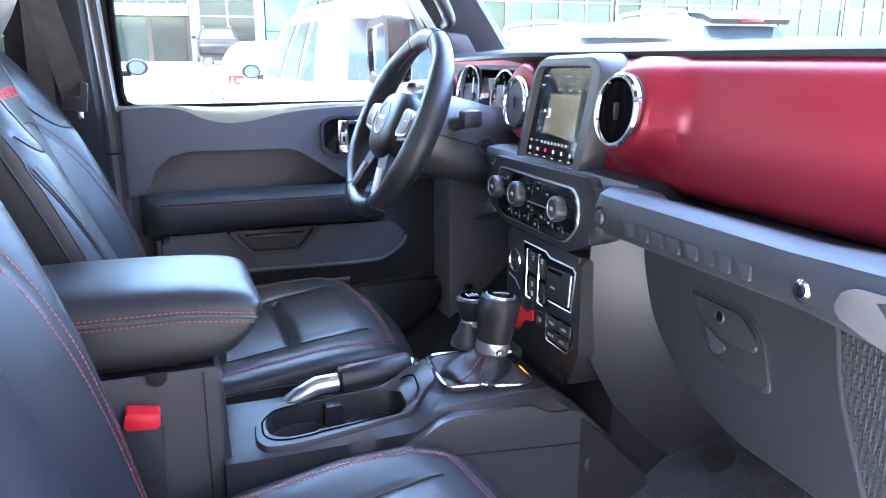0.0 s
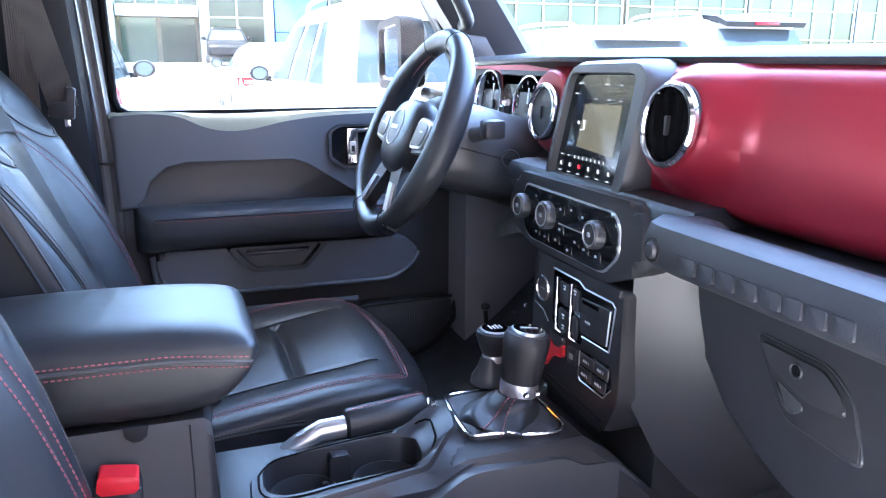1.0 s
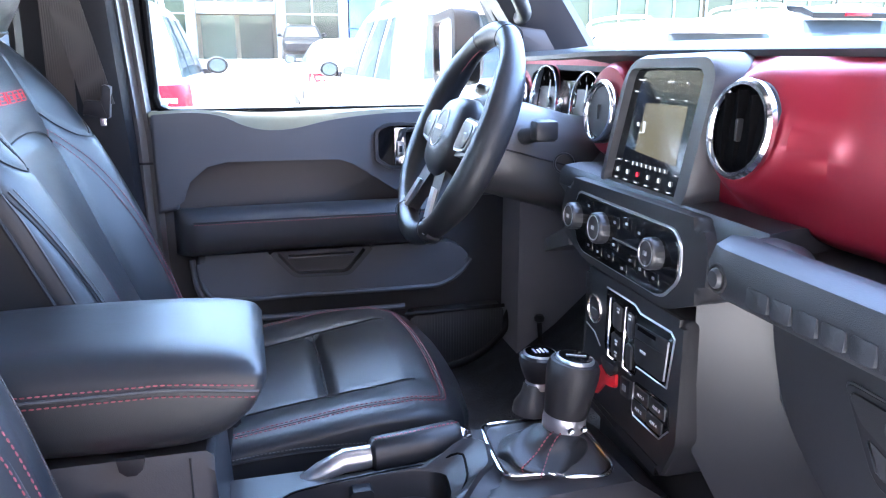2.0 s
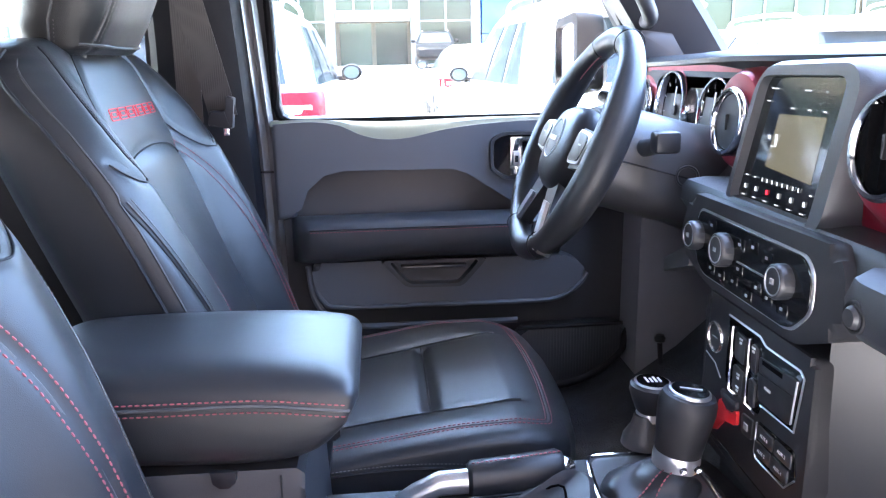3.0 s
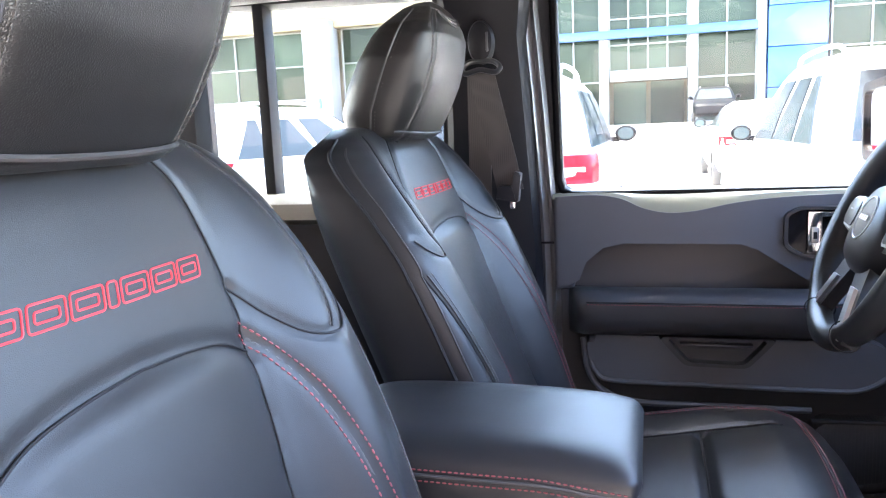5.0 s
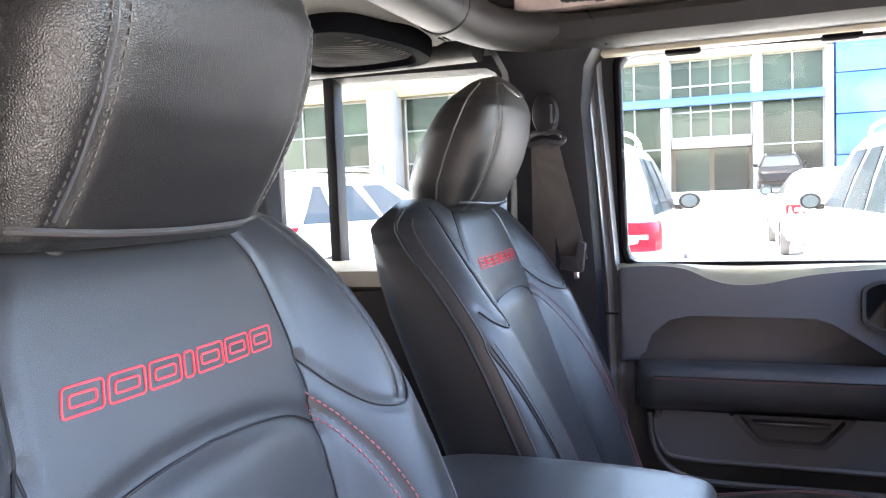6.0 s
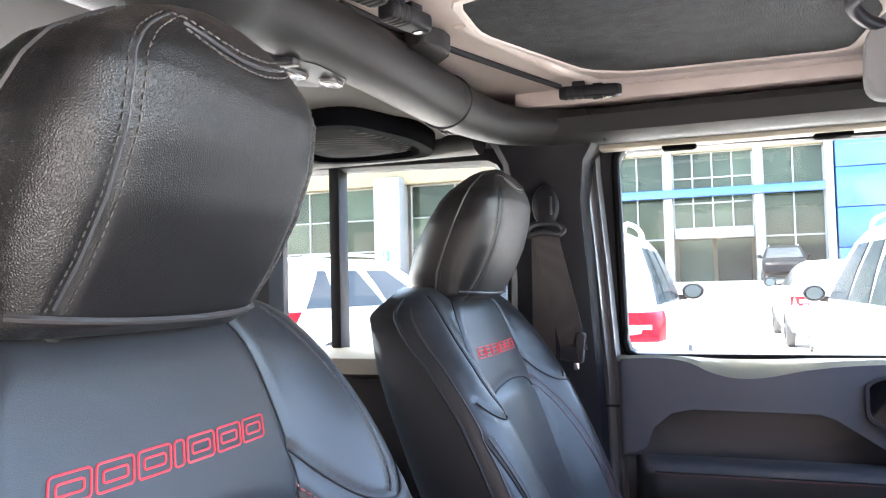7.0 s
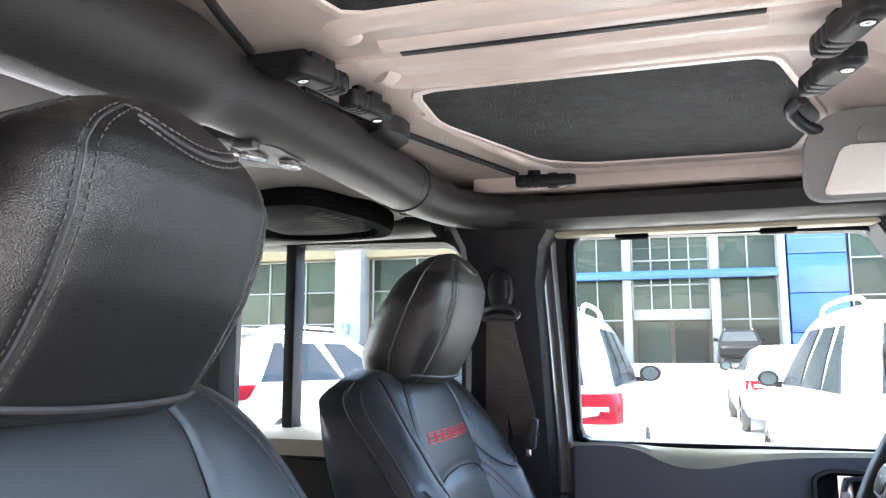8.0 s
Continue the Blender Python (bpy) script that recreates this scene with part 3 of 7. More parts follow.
    def border(inset):
        xs = list(np.linspace(-0.17, 0.24, 40)) + list(np.linspace(0.244, 0.288, 16))
        edge = [(x, float(cushion_w(x))) for x in xs] + [(0.2885, 0.06), (0.2885, 0.0)]
        half = []
        for i, (x, y) in enumerate(edge[:-1]):
            (xa, ya), (xb, yb) = edge[max(i - 1, 0)], edge[i + 1]
            n = math.hypot(xb - xa, yb - ya)
            half.append((x + (yb - ya) / n * inset, y - (xb - xa) / n * inset))
        half = [(x, y) for x, y in half if y > 0.0] + [(0.2885 - inset, 0.0)]
        pts = np.array(catmull(half, 3))
        pad = np.vstack([pts[:1]] * 12 + [pts] + [pts[-1:]] * 12)
        half = [(float(np.mean(pad[i:i + 25, 0])), float(np.mean(pad[i:i + 25, 1]))) for i in range(len(pts))]
        half[-1] = (half[-1][0], 0.0)
        return half + [(x, -y) for x, y in half[::-1]]
    for k in (0.030, 0.039):
        part("red_stitching", stitches(on_cushion(border(k), 0.0006), 0.0062, 0.0042, 0.0008), THREAD_RED, cush)
    part("welt", tube(on_cushion(border(0.0345), 0.0001), 0.0013, 6), LEATHER_SIDE, cush)
    for s in (-1, 1):
        part("seam_cord", tube(on_cushion([(x, s * (0.120 + 0.012 * float(smooth(0.0, 0.2, x)))) for x in np.linspace(-0.15, 0.215, 40)], 0.0018), 0.0011, 6), RUBBER, cush)
        low = [(x, s * (float(cushion_w(x)) + 0.0012), 0.872 + 0.03 * math.sin((x + 0.17) / 0.42 * math.pi * 0.9)) for x in np.linspace(-0.17, 0.22, 40)]
        part("piping", tube(low, 0.0020, 6), RUBBER, cush)
        part("black_stitching", stitches([(x, y, z + 0.006) for x, y, z in low], 0.005, 0.0035, 0.0007), THREAD_DARK, cush)
    part("cross_seam", tube(on_cushion([(0.092, y) for y in np.linspace(-0.122, 0.122, 24)], 0.0035), 0.0013, 6), RUBBER, cush)
    shell = prism([(-0.24, 0.78), (0.22, 0.80), (0.25, 0.835), (0.22, 0.85), (-0.18, 0.86), (-0.33, 0.90)], "y", -0.21, 0.21, 0.01)
    part("seat_base", shell, PLASTIC, seat, "black plastic seat base and side shield")
    for y in (-0.17, 0.17):
        part("seat_rail", box(-0.2, 0.2, y - 0.02, y + 0.02, 0.70, 0.785, 0.005), RUBBER, seat)
    hinge = Matrix.Translation((-0.31, 0, 1.30))
    for ob in (back, head):
        ob.matrix_basis = hinge @ pose(0, 0, 0, 0, upright, 0) @ hinge.inverted()
    cush.location = (-sunk[0], 0, -sunk[1])
    seat.location = place
    return seat


build_seat((0, 0.36, 0.70), (0.012, 0.027))
build_seat((0, -0.36, 0.70), (0.045, 0.042), 4.0)


def build_buckle(base):
    """A belt buckle on its stalk beside a seat."""
    x, y, z = base
    b = thing("seat_belt_buckle", base, "black seat belt buckle with a bright red release button", "belt buckle", "seat belt buckles")
    shell = prism([(x - 0.021, z - 0.095), (x + 0.019, z - 0.100), (x + 0.020, z - 0.004), (x - 0.020, z + 0.004)], "y", y + 0.012, y - 0.012, 0.005, r=0.006)
    part("shell", shell, PLASTIC, b)
    part("release_button", prism([(x - 0.019, z - 0.010), (x + 0.018, z - 0.013), (x + 0.019, z + 0.004), (x - 0.016, z + 0.010)], "y", y + 0.010, y - 0.0135, 0.003, r=0.004), BUTTON_RED, b, "bright red button")
    part("label_plate", box(x - 0.012, x + 0.012, y - 0.0135, y - 0.011, z - 0.080, z - 0.060, 0.001), RUBBER, b)
    part("stalk", tube([(x, y, z - 0.09), (x - 0.01, y, z - 0.16), (x - 0.02, y - 0.005, z - 0.2)], 0.012, 10), PLASTIC, b)
    return b


build_buckle((-0.143, -0.128, 0.980))
build_buckle((-0.055, 0.118, 1.030))


# ---------------------------------------------------------------- centre console
def build_console():
    c = thing("center_console", (0.1, 0, 0.70), "black plastic center console with cup holders and padded lid", "center console")
    body = loft([[(x, y * w if y < 0 or x < 0.19 else y * 0.045, z) for y, z in ((-1, 0.70), (-1, t - 0.012), (-0.93, t), (0.93, t), (1, t - 0.012), (1, 0.70))] for x, w, t in ((-0.32, 0.103, 1.012), (-0.062, 0.103, 1.012), (-0.055, 0.103, 1.006), (-0.045, 0.105, 0.780), (0.0, 0.108, 0.780), (0.18, 0.110, 0.780), (0.200, 0.120, 0.916), (0.215, 0.122, 0.922), (0.36, 0.128, 0.930), (0.395, 0.132, 0.905), (0.44, 0.14, 0.86), (0.50, 0.15, 0.80), (0.53, 0.15, 0.72))])
    part("body", body, PLASTIC, c, "black grained console body")
    # padded lid
    loops = []
    for x, t0, t1, w in ((-0.315, 1.03, 1.085, 0.085), (-0.31, 1.02, 1.100, 0.096), (-0.28, 1.014, 1.108, 0.103), (-0.20, 1.012, 1.110, 0.106), (-0.10, 1.010, 1.108, 0.108), (-0.05, 1.018, 1.104, 0.108), (-0.022, 1.040, 1.098, 0.106), (-0.010, 1.060, 1.091, 0.102), (-0.004, 1.072, 1.083, 0.090)):
        h = (t1 - t0) / 2
        loops.append([(x, w * math.copysign(abs(math.cos(a)) ** 0.42, math.cos(a)), (t0 + t1) / 2 + h * math.copysign(abs(math.sin(a)) ** 0.55, math.sin(a))) for a in np.linspace(0, 2 * math.pi, 49)[:-1]])
    dense = []
    for i in range(len(loops[0])):
        dense.append(catmull([lp[i] for lp in loops], 6))
    lid = part("lid", loft([[d[k] for d in dense] for k in range(len(dense[0]))]), LEATHER, c, "padded leather armrest lid with red stitching")
    def lid_edge(z, s, out=0.0014):
        pts = []
        for x in np.linspace(-0.30, -0.012, 44):
            pts.append((x, s * (float(np.interp(x, [-0.31, -0.28, -0.2, -0.1, -0.05, -0.022, -0.012], [0.096, 0.103, 0.106, 0.108, 0.108, 0.1055, 0.1025])) + out - 0.0005), z - 0.012 * max(0, (x + 0.10) / 0.09) ** 1.5))
        return pts
    for s in (-1, 1):
        for dz in (0.0055, -0.0055):
            part("red_stitching", stitches(lid_edge(1.080 + dz, s), 0.0058, 0.0040, 0.0008), THREAD_RED, lid)
        part("welt", tube(lid_edge(1.080, s, 0.0006), 0.0018, 6), LEATHER_SIDE, lid)
    part("lid_latch", prism([(-0.137, 1.017), (-0.113, 1.017), (-0.115, 1.006), (-0.121, 1.001), (-0.129, 1.001), (-0.135, 1.006)], "y", -0.100, -0.106, 0.001), RUBBER, c)
    part("side_seam", box(-0.0765, -0.0745, -0.1036, -0.102, 0.72, 1.01, 0.0005), RUBBER, c)
    # tray with two cup wells
    rim = [(-0.018, -0.045), (-0.022, -0.091), (-0.013, -0.112), (0.038, -0.114), (0.112, -0.111), (0.175, -0.101), (0.225, -0.060), (0.236, -0.014), (0.226, 0.002), (0.175, -0.003), (0.07, -0.004), (0.01, -0.014)]
    outer = rounded(rim, 0.008)
    inner = rounded([(-0.002, -0.038), (-0.004, -0.068), (0.001, -0.082), (0.018, -0.093), (0.045, -0.094), (0.061, -0.091), (0.118, -0.096), (0.154, -0.097), (0.168, -0.088), (0.177, -0.068), (0.180, -0.034), (0.172, -0.022), (0.150, -0.016), (0.062, -0.013), (0.026, -0.011), (0.010, -0.017)], 0.005)
    n = 60
    def resample(poly):
        p = [Vector(q) for q in poly] + [Vector(poly[0])]
        ln = [0.0]
        for a, b in zip(p, p[1:]):
            ln.append(ln[-1] + (b - a).length)
        return [(float(np.interp(u, ln, [q[0] for q in p])), float(np.interp(u, ln, [q[1] for q in p]))) for u in np.linspace(0, ln[-1], n + 1)[:-1]]
    def high(x):
        return 0.906 + 0.010 * float(smooth(0.0, 0.16, x)) + 0.022 * float(smooth(0.17, 0.215, x))
    o, i = resample(outer), resample(inner)
    tb = loft([[(x, y, high(x) - 0.02) for x, y in o], [(x, y, high(x) - 0.004) for x, y in o], [(x + (p - x) * 0.12, y + (q - y) * 0.12, high(x)) for (x, y), (p, q) in zip(o, i)], [(p + (x - p) * 0.10, q + (y - q) * 0.10, high(p) + 0.001) for (x, y), (p, q) in zip(o, i)], [(p, q, high(p) - 0.003) for p, q in i], [(p, q, high(p) - 0.108) for p, q in i]], cap=False)
    tray_part = part("cup_tray", tb, PLASTIC, c, "satin black tray rim round two cup wells")
    def out_to_edge(x, y):
        """The point of the surround's rectangle that lies outward of a point of the tray."""
        dx, dy = x - 0.10, y + 0.055
        f = min(abs((0.139 if dx > 0 else 0.160) / dx) if dx else 9, abs((0.100 if dy > 0 else 0.064) / dy) if dy else 9)
        return 0.10 + dx * f, -0.055 + dy * f
    around = [out_to_edge(x, y) for x, y in o]
    part("tray_surround", loft([[(x, y, high(x) - 0.006) for x, y in o], [(p, q, 0.897 + 0.022 * float(smooth(0.17, 0.215, p))) for p, q in around], [(p, q, 0.72) for p, q in around]], cap=False), PLASTIC, c, "black console top round the cup tray")
    groove = [(x + (p - x) * 0.62, y + (q - y) * 0.62, high(x + (p - x) * 0.62) + 0.0008) for (x, y), (p, q) in zip(o, i)]
    part("rim_groove", tube(groove, 0.0013, 6, closed=True), MATT_BLACK, tray_part)
    part("tray_floor", box(0.0, 0.186, -0.092, -0.008, 0.796, 0.804, 0.002), RUBBER, tray_part)
    for x in (0.040, 0.136):
        part("cup_well", bm_add(ring((x, -0.054, 0.805), (0, 0, 1), 0.040, 0.003, 0.078, 40), disc_loft((x, -0.054, 0.8045), (0, 0, 1), [(0.036, 0), (0.035, 0.003), (0.01, 0.004)], 30)), PLASTIC_SMOOTH, tray_part)
        for a in (0.6, 2.7, 4.6):
            part("cup_grip", box(x + 0.034 * math.cos(a) - 0.004, x + 0.034 * math.cos(a) + 0.004, -0.054 + 0.034 * math.sin(a) - 0.004, -0.054 + 0.034 * math.sin(a) + 0.004, 0.845, 0.880, 0.003), RUBBER, tray_part)
    part("brake_well", box(-0.045, 0.205, -0.002, 0.100, 0.72, 0.852, 0.006), PLASTIC, c)
    part("divider", box(0.080, 0.096, -0.090, -0.016, 0.800, 0.872, 0.004), RUBBER, tray_part)
    for y0, y1, w, top in ((-0.030, -0.012, 0.0125, 0.9065), (-0.096, -0.080, 0.010, 0.900)):
        part("divider_post", loft([[(0.088 + u * (w + k), v, z) for u, v in ((-1, y0), (1, y0), (1, y1), (-1, y1))] for z, k in ((0.80, -0.002), (top - 0.004, 0.0), (top, -0.003))]), RUBBER, tray_part)
    # shift gate plate with bright rim
    gate = [(0.240, 0.034), (0.233, -0.018), (0.230, -0.080), (0.282, -0.088), (0.295, -0.099), (0.335, -0.106), (0.350, -0.092), (0.354, -0.033), (0.352, 0.034)]
    part("gate_rim", tube([(x, y, 0.9322) for x, y in rounded(gate, 0.014)], 0.0020, 8, closed=True), CHROME, c, "thin chrome rim round the gear levers")
    part("gate_plate", prism([(0.292 + (x - 0.292) * 0.93, -0.035 + (y + 0.035) * 0.93) for x, y in gate], "z", 0.92, 0.9318, 0.001, r=0.014), PLASTIC_LIFTED, c)
    part("position_lamp", box(0.326, 0.338, -0.046, -0.022, 0.930, 0.936, 0.001), AMBER, c, "amber lit gear indicator")
    # passenger-side cover panel with a round cap
    side = [(0.15, 0.878), (0.205, 0.912), (0.225, 0.916), (0.33, 0.914), (0.355, 0.898), (0.40, 0.897), (0.45, 0.845), (0.48, 0.80), (0.48, 0.72), (0.10, 0.72)]
    part("side_cover", prism(side, "y", -0.110, -0.1335, 0.0025, r=0.012), PLASTIC_LIFTED, c)
    part("cover_joint", tube([(0.12, -0.1338, 0.868), (0.225, -0.1338, 0.862), (0.455, -0.1338, 0.842)], 0.0012, 6), RUBBER, c)
    part("round_cap", disc_loft((0.428, -0.1330, 0.812), (0, -1, 0), [(0.0165, 0), (0.0165, 0.0022), (0.0150, 0.0030)], 32), PLASTIC_LIFTED, c)
    return c


build_console()


def build_gear_lever():
    g = thing("gear_lever", (0.315, -0.03, 0.94), "gear lever with black knob, silver collar and leather boot", "gear lever")
    top, low = Vector((0.325, -0.035, 1.030)), Vector((0.316, -0.034, 0.964))
    ax = (top - low).normalized()
    part("knob", disc_loft(low, ax, [(0.0230, 0.004), (0.0245, 0.012), (0.0270, 0.036), (0.0292, 0.054), (0.0290, 0.064), (0.0262, 0.0705), (0.010, 0.073)], 36), PLASTIC, g, "black tapered knob")
    part("knob_cap", disc_loft(low, ax, [(0.0215, 0.0715), (0.0210, 0.0745), (0.0180, 0.0752)], 32), SILVER, g, "silver ringed top plate")
    part("knob_badge", disc_loft(low, ax, [(0.0188, 0.0750), (0.0186, 0.0760), (0.002, 0.0762)], 32), GLOSS_BLACK, g)
    m = Matrix.Translation(low + ax * 0.0768) @ ax.to_track_quat("Z", "Y").to_matrix().to_4x4()
    for k, w in enumerate((0.010, 0.016, 0.012)):
        part("badge_mark", turn(box(-w / 2, w / 2, -0.0012, 0.0012, -0.0003, 0.0003, 0), m @ pose(0, 0.006 - 0.006 * k, 0, 0, 0, 90)), MARK_WHITE, g)
    part("collar", disc_loft(low, ax, [(0.0200, -0.012), (0.0235, -0.009), (0.0245, 0.0), (0.0238, 0.008), (0.0225, 0.010)], 36), SILVER, g, "brushed silver collar")
    for a in (-0.25, 0.35):
        p = low + Vector((math.sin(a) * 0.024 + 0.004, -math.cos(a) * 0.0240, -0.002))
        part("collar_screw", disc_loft(p, (math.sin(a), -math.cos(a), 0), [(0.0042, 0), (0.0040, 0.002), (0.0015, 0.0012)], 14), CHROME, g)
    part("shaft", tube([(0.314, -0.030, 0.93), tuple(low)], 0.014, 12), PLASTIC, g)
    loops = []
    for k in range(21):
        t = k / 20
        cx, cy = 0.284 + 0.030 * t ** 1.5, -0.046 + 0.012 * t
        r = 0.026 * (1 - t) ** 0.8 * (1 + 0.35 * math.sin(min(1, t * 2.0) * math.pi)) + 0.0195
        z = 0.928 + 0.030 * t ** 0.8
        lp = []
        for a in np.linspace(0, 2 * math.pi, 61)[:-1]:
            fold = 1 + 0.09 * (1 - t) ** 0.5 * math.sin(3 * a + 7 * t) + 0.035 * math.sin(7 * a - 5 * t) * (1 - t)
            lp.append((cx + r * fold * math.cos(a), cy + r * 0.88 * fold * math.sin(a), z + 0.004 * math.sin(2 * a + 6 * t) * (1 - t) * t * 4))
        loops.append(lp)
    boot = part("boot", loft(loops), LEATHER, g, "folded black leather boot with red seams")
    for da in (-2, 2):
        line = []
        for k in range(21):
            q = loops[k][(40 + da) % 60]
            c = (0.284 + 0.030 * (k / 20) ** 1.5, -0.046 + 0.012 * k / 20)
            line.append((c[0] + (q[0] - c[0]) * 1.02, c[1] + (q[1] - c[1]) * 1.02, q[2] + 0.0012))
        part("red_stitching", stitches(catmull(line, 4), 0.0055, 0.004, 0.0008), THREAD_RED, boot)
    return g


build_gear_lever()


def build_transfer_lever():
    g = thing("transfer_lever", (0.315, 0.05, 0.94), "short transfer case lever with round black knob", "gear lever")
    low = Vector((0.318, 0.052, 0.975))
    ax = Vector((0.05, 0.0, 1)).normalized()
    part("knob", disc_loft(low, ax, [(0.012, -0.004), (0.0165, 0.002), (0.0215, 0.014), (0.0250, 0.024), (0.0245, 0.031), (0.0215, 0.034)], 32), PLASTIC, g)
    part("knob_cap", disc_loft(low, ax, [(0.0212, 0.0335), (0.0204, 0.0355), (0.002, 0.036)], 32), SILVER, g, "silver ringed top plate with printed marks")
    part("badge", disc_loft(low, ax, [(0.0180, 0.0356), (0.0178, 0.0366), (0.002, 0.0368)], 32), GLOSS_BLACK, g)
    for k in range(4):
        part("badge_mark", box(0.3115 + 0.0048 * k, 0.314 + 0.0048 * k, 0.046, 0.060 - 0.003 * (k % 2), 1.0116, 1.0124, 0), MARK_WHITE, g)
    part("collar", disc_loft(low, ax, [(0.012, -0.012), (0.0155, -0.010), (0.0155, -0.003), (0.013, 0.001)], 28), SILVER, g)
    part("shaft", tube([(0.312, 0.05, 0.93), tuple(low)], 0.010, 10), PLASTIC, g)
    part("boot", disc_loft((0.312, 0.050, 0.936), (0, 0, 1), [(0.026, 0), (0.024, 0.010), (0.016, 0.022), (0.012, 0.036)], 24), LEATHER_SIDE, g)
    return g


build_transfer_lever()


def build_handbrake():
    h = thing("parking_brake", (0.1, 0.02, 0.90), "parking brake with leather grip and satin silver shaft", "parking brake")
    part("shaft", loft([[(x, 0.028 + w * math.cos(a), z + t * math.sin(a)) for a in np.linspace(0, 2 * math.pi, 17)[:-1]] for x, z, w, t in ((0.015, 0.882, 0.012, 0.010), (0.045, 0.900, 0.014, 0.013), (0.075, 0.913, 0.014, 0.014), (0.112, 0.914, 0.014, 0.014))]), SILVER, h, "satin silver shaft")
    grip = part("grip", loft([[(x, 0.028 + w * math.cos(a), z + t * math.sin(a)) for a in np.linspace(0, 2 * math.pi, 25)[:-1]] for x, z, w, t in ((0.106, 0.915, 0.016, 0.018), (0.110, 0.915, 0.0205, 0.0215), (0.16, 0.919, 0.021, 0.0215), (0.205, 0.925, 0.020, 0.020), (0.212, 0.926, 0.016, 0.0155))]), LEATHER, h, "stitched black leather grip")
    part("release_button", disc_loft((0.211, 0.028, 0.924), (1, 0, 0.1), [(0.0125, 0), (0.0125, 0.006), (0.008, 0.014), (0.002, 0.015)], 20), CHROME, h)
    part("red_stitching", stitches([(0.112, 0.024, 0.9375), (0.16, 0.024, 0.9415), (0.207, 0.024, 0.946)], 0.005, 0.0036, 0.0008), THREAD_RED, grip)
    part("slot_trim", box(0.0, 0.20, 0.005, 0.052, 0.845, 0.884, 0.006), RUBBER, h)
    return h


build_handbrake()


# ---------------------------------------------------------------- dashboard
def across(section, y0, y1, n=2):
    """A section in (x, z) drawn out along y."""
    return loft([[(x, y, z) for x, z in section] for y in np.linspace(y0, y1, n)])


def knob_bm(c, axis, r, h, flutes=18):
    n = flutes * 2
    z = Vector(axis).normalized()
    x = (Vector((0, 1, 0)) - z * z.y).normalized()
    y = z.cross(x)
    c = Vector(c)
    loops = []
    for rr, hh, f in ((1.0, 0, 1), (1.0, 0.75, 1), (0.95, 0.92, 1), (0.86, 1.0, 0), (0.80, 0.96, 0), (0.02, 0.95, 0)):
        loops.append([c + z * (h * hh) + (x * math.cos(2 * math.pi * i / n) + y * math.sin(2 * math.pi * i / n)) * r * rr * (1 - 0.045 * (i % 2) * f) for i in range(n)])
    return loft(loops)


def air_vent(dash, c, r, axis=(-1, 0, 0.12), shut=False):
    v = part("air_vent", disc_loft(c, axis, [(r * 0.98, -0.03), (r * 0.98, -0.004), (r * 0.86, 0.001)], 40), PLASTIC_SMOOTH, dash, "round air vent in a chrome ring")
    part("chrome_ring", ring(Vector(c) + Vector(axis) * 0.001, axis, r, r * 0.19, 0.008, 48), CHROME, v, "bright chrome ring")
    part("vent_well", disc_loft(Vector(c) + Vector(axis) * 0.0015, axis, [(r * 0.84, 0), (r * 0.80, 0.001), (r * 0.1, 0.0012)], 36), MATT_BLACK, v)
    x0, y0, z0 = c
    for k in (-1, 0, 1) if not shut else ():
        hh = math.sqrt(max(0.05, 1 - (k * 0.42) ** 2)) * r * 0.8
        blade = box(-0.0012, 0.0012, -0.005, 0.005, -hh * 0.95, hh * 0.95, 0.001)
        part("vent_blade", turn(blade, pose(x0 - 0.0035, y0 + k * 0.42 * r, z0 + 0.0005, 0, 0, 78)), MATT_BLACK, v)
    part("vent_tab", box(x0 - 0.0085, x0 - 0.002, y0 - 0.0018, y0 + 0.0018, z0 - 0.010, z0 + 0.010, 0.001), PLASTIC, v)
    if shut:
        part("shutter", disc_loft(Vector(c) + Vector(axis) * 0.002, axis, [(r * 0.80, 0), (r * 0.78, 0.002), (0.002, 0.0035)], 36), PLASTIC, v)
    return v


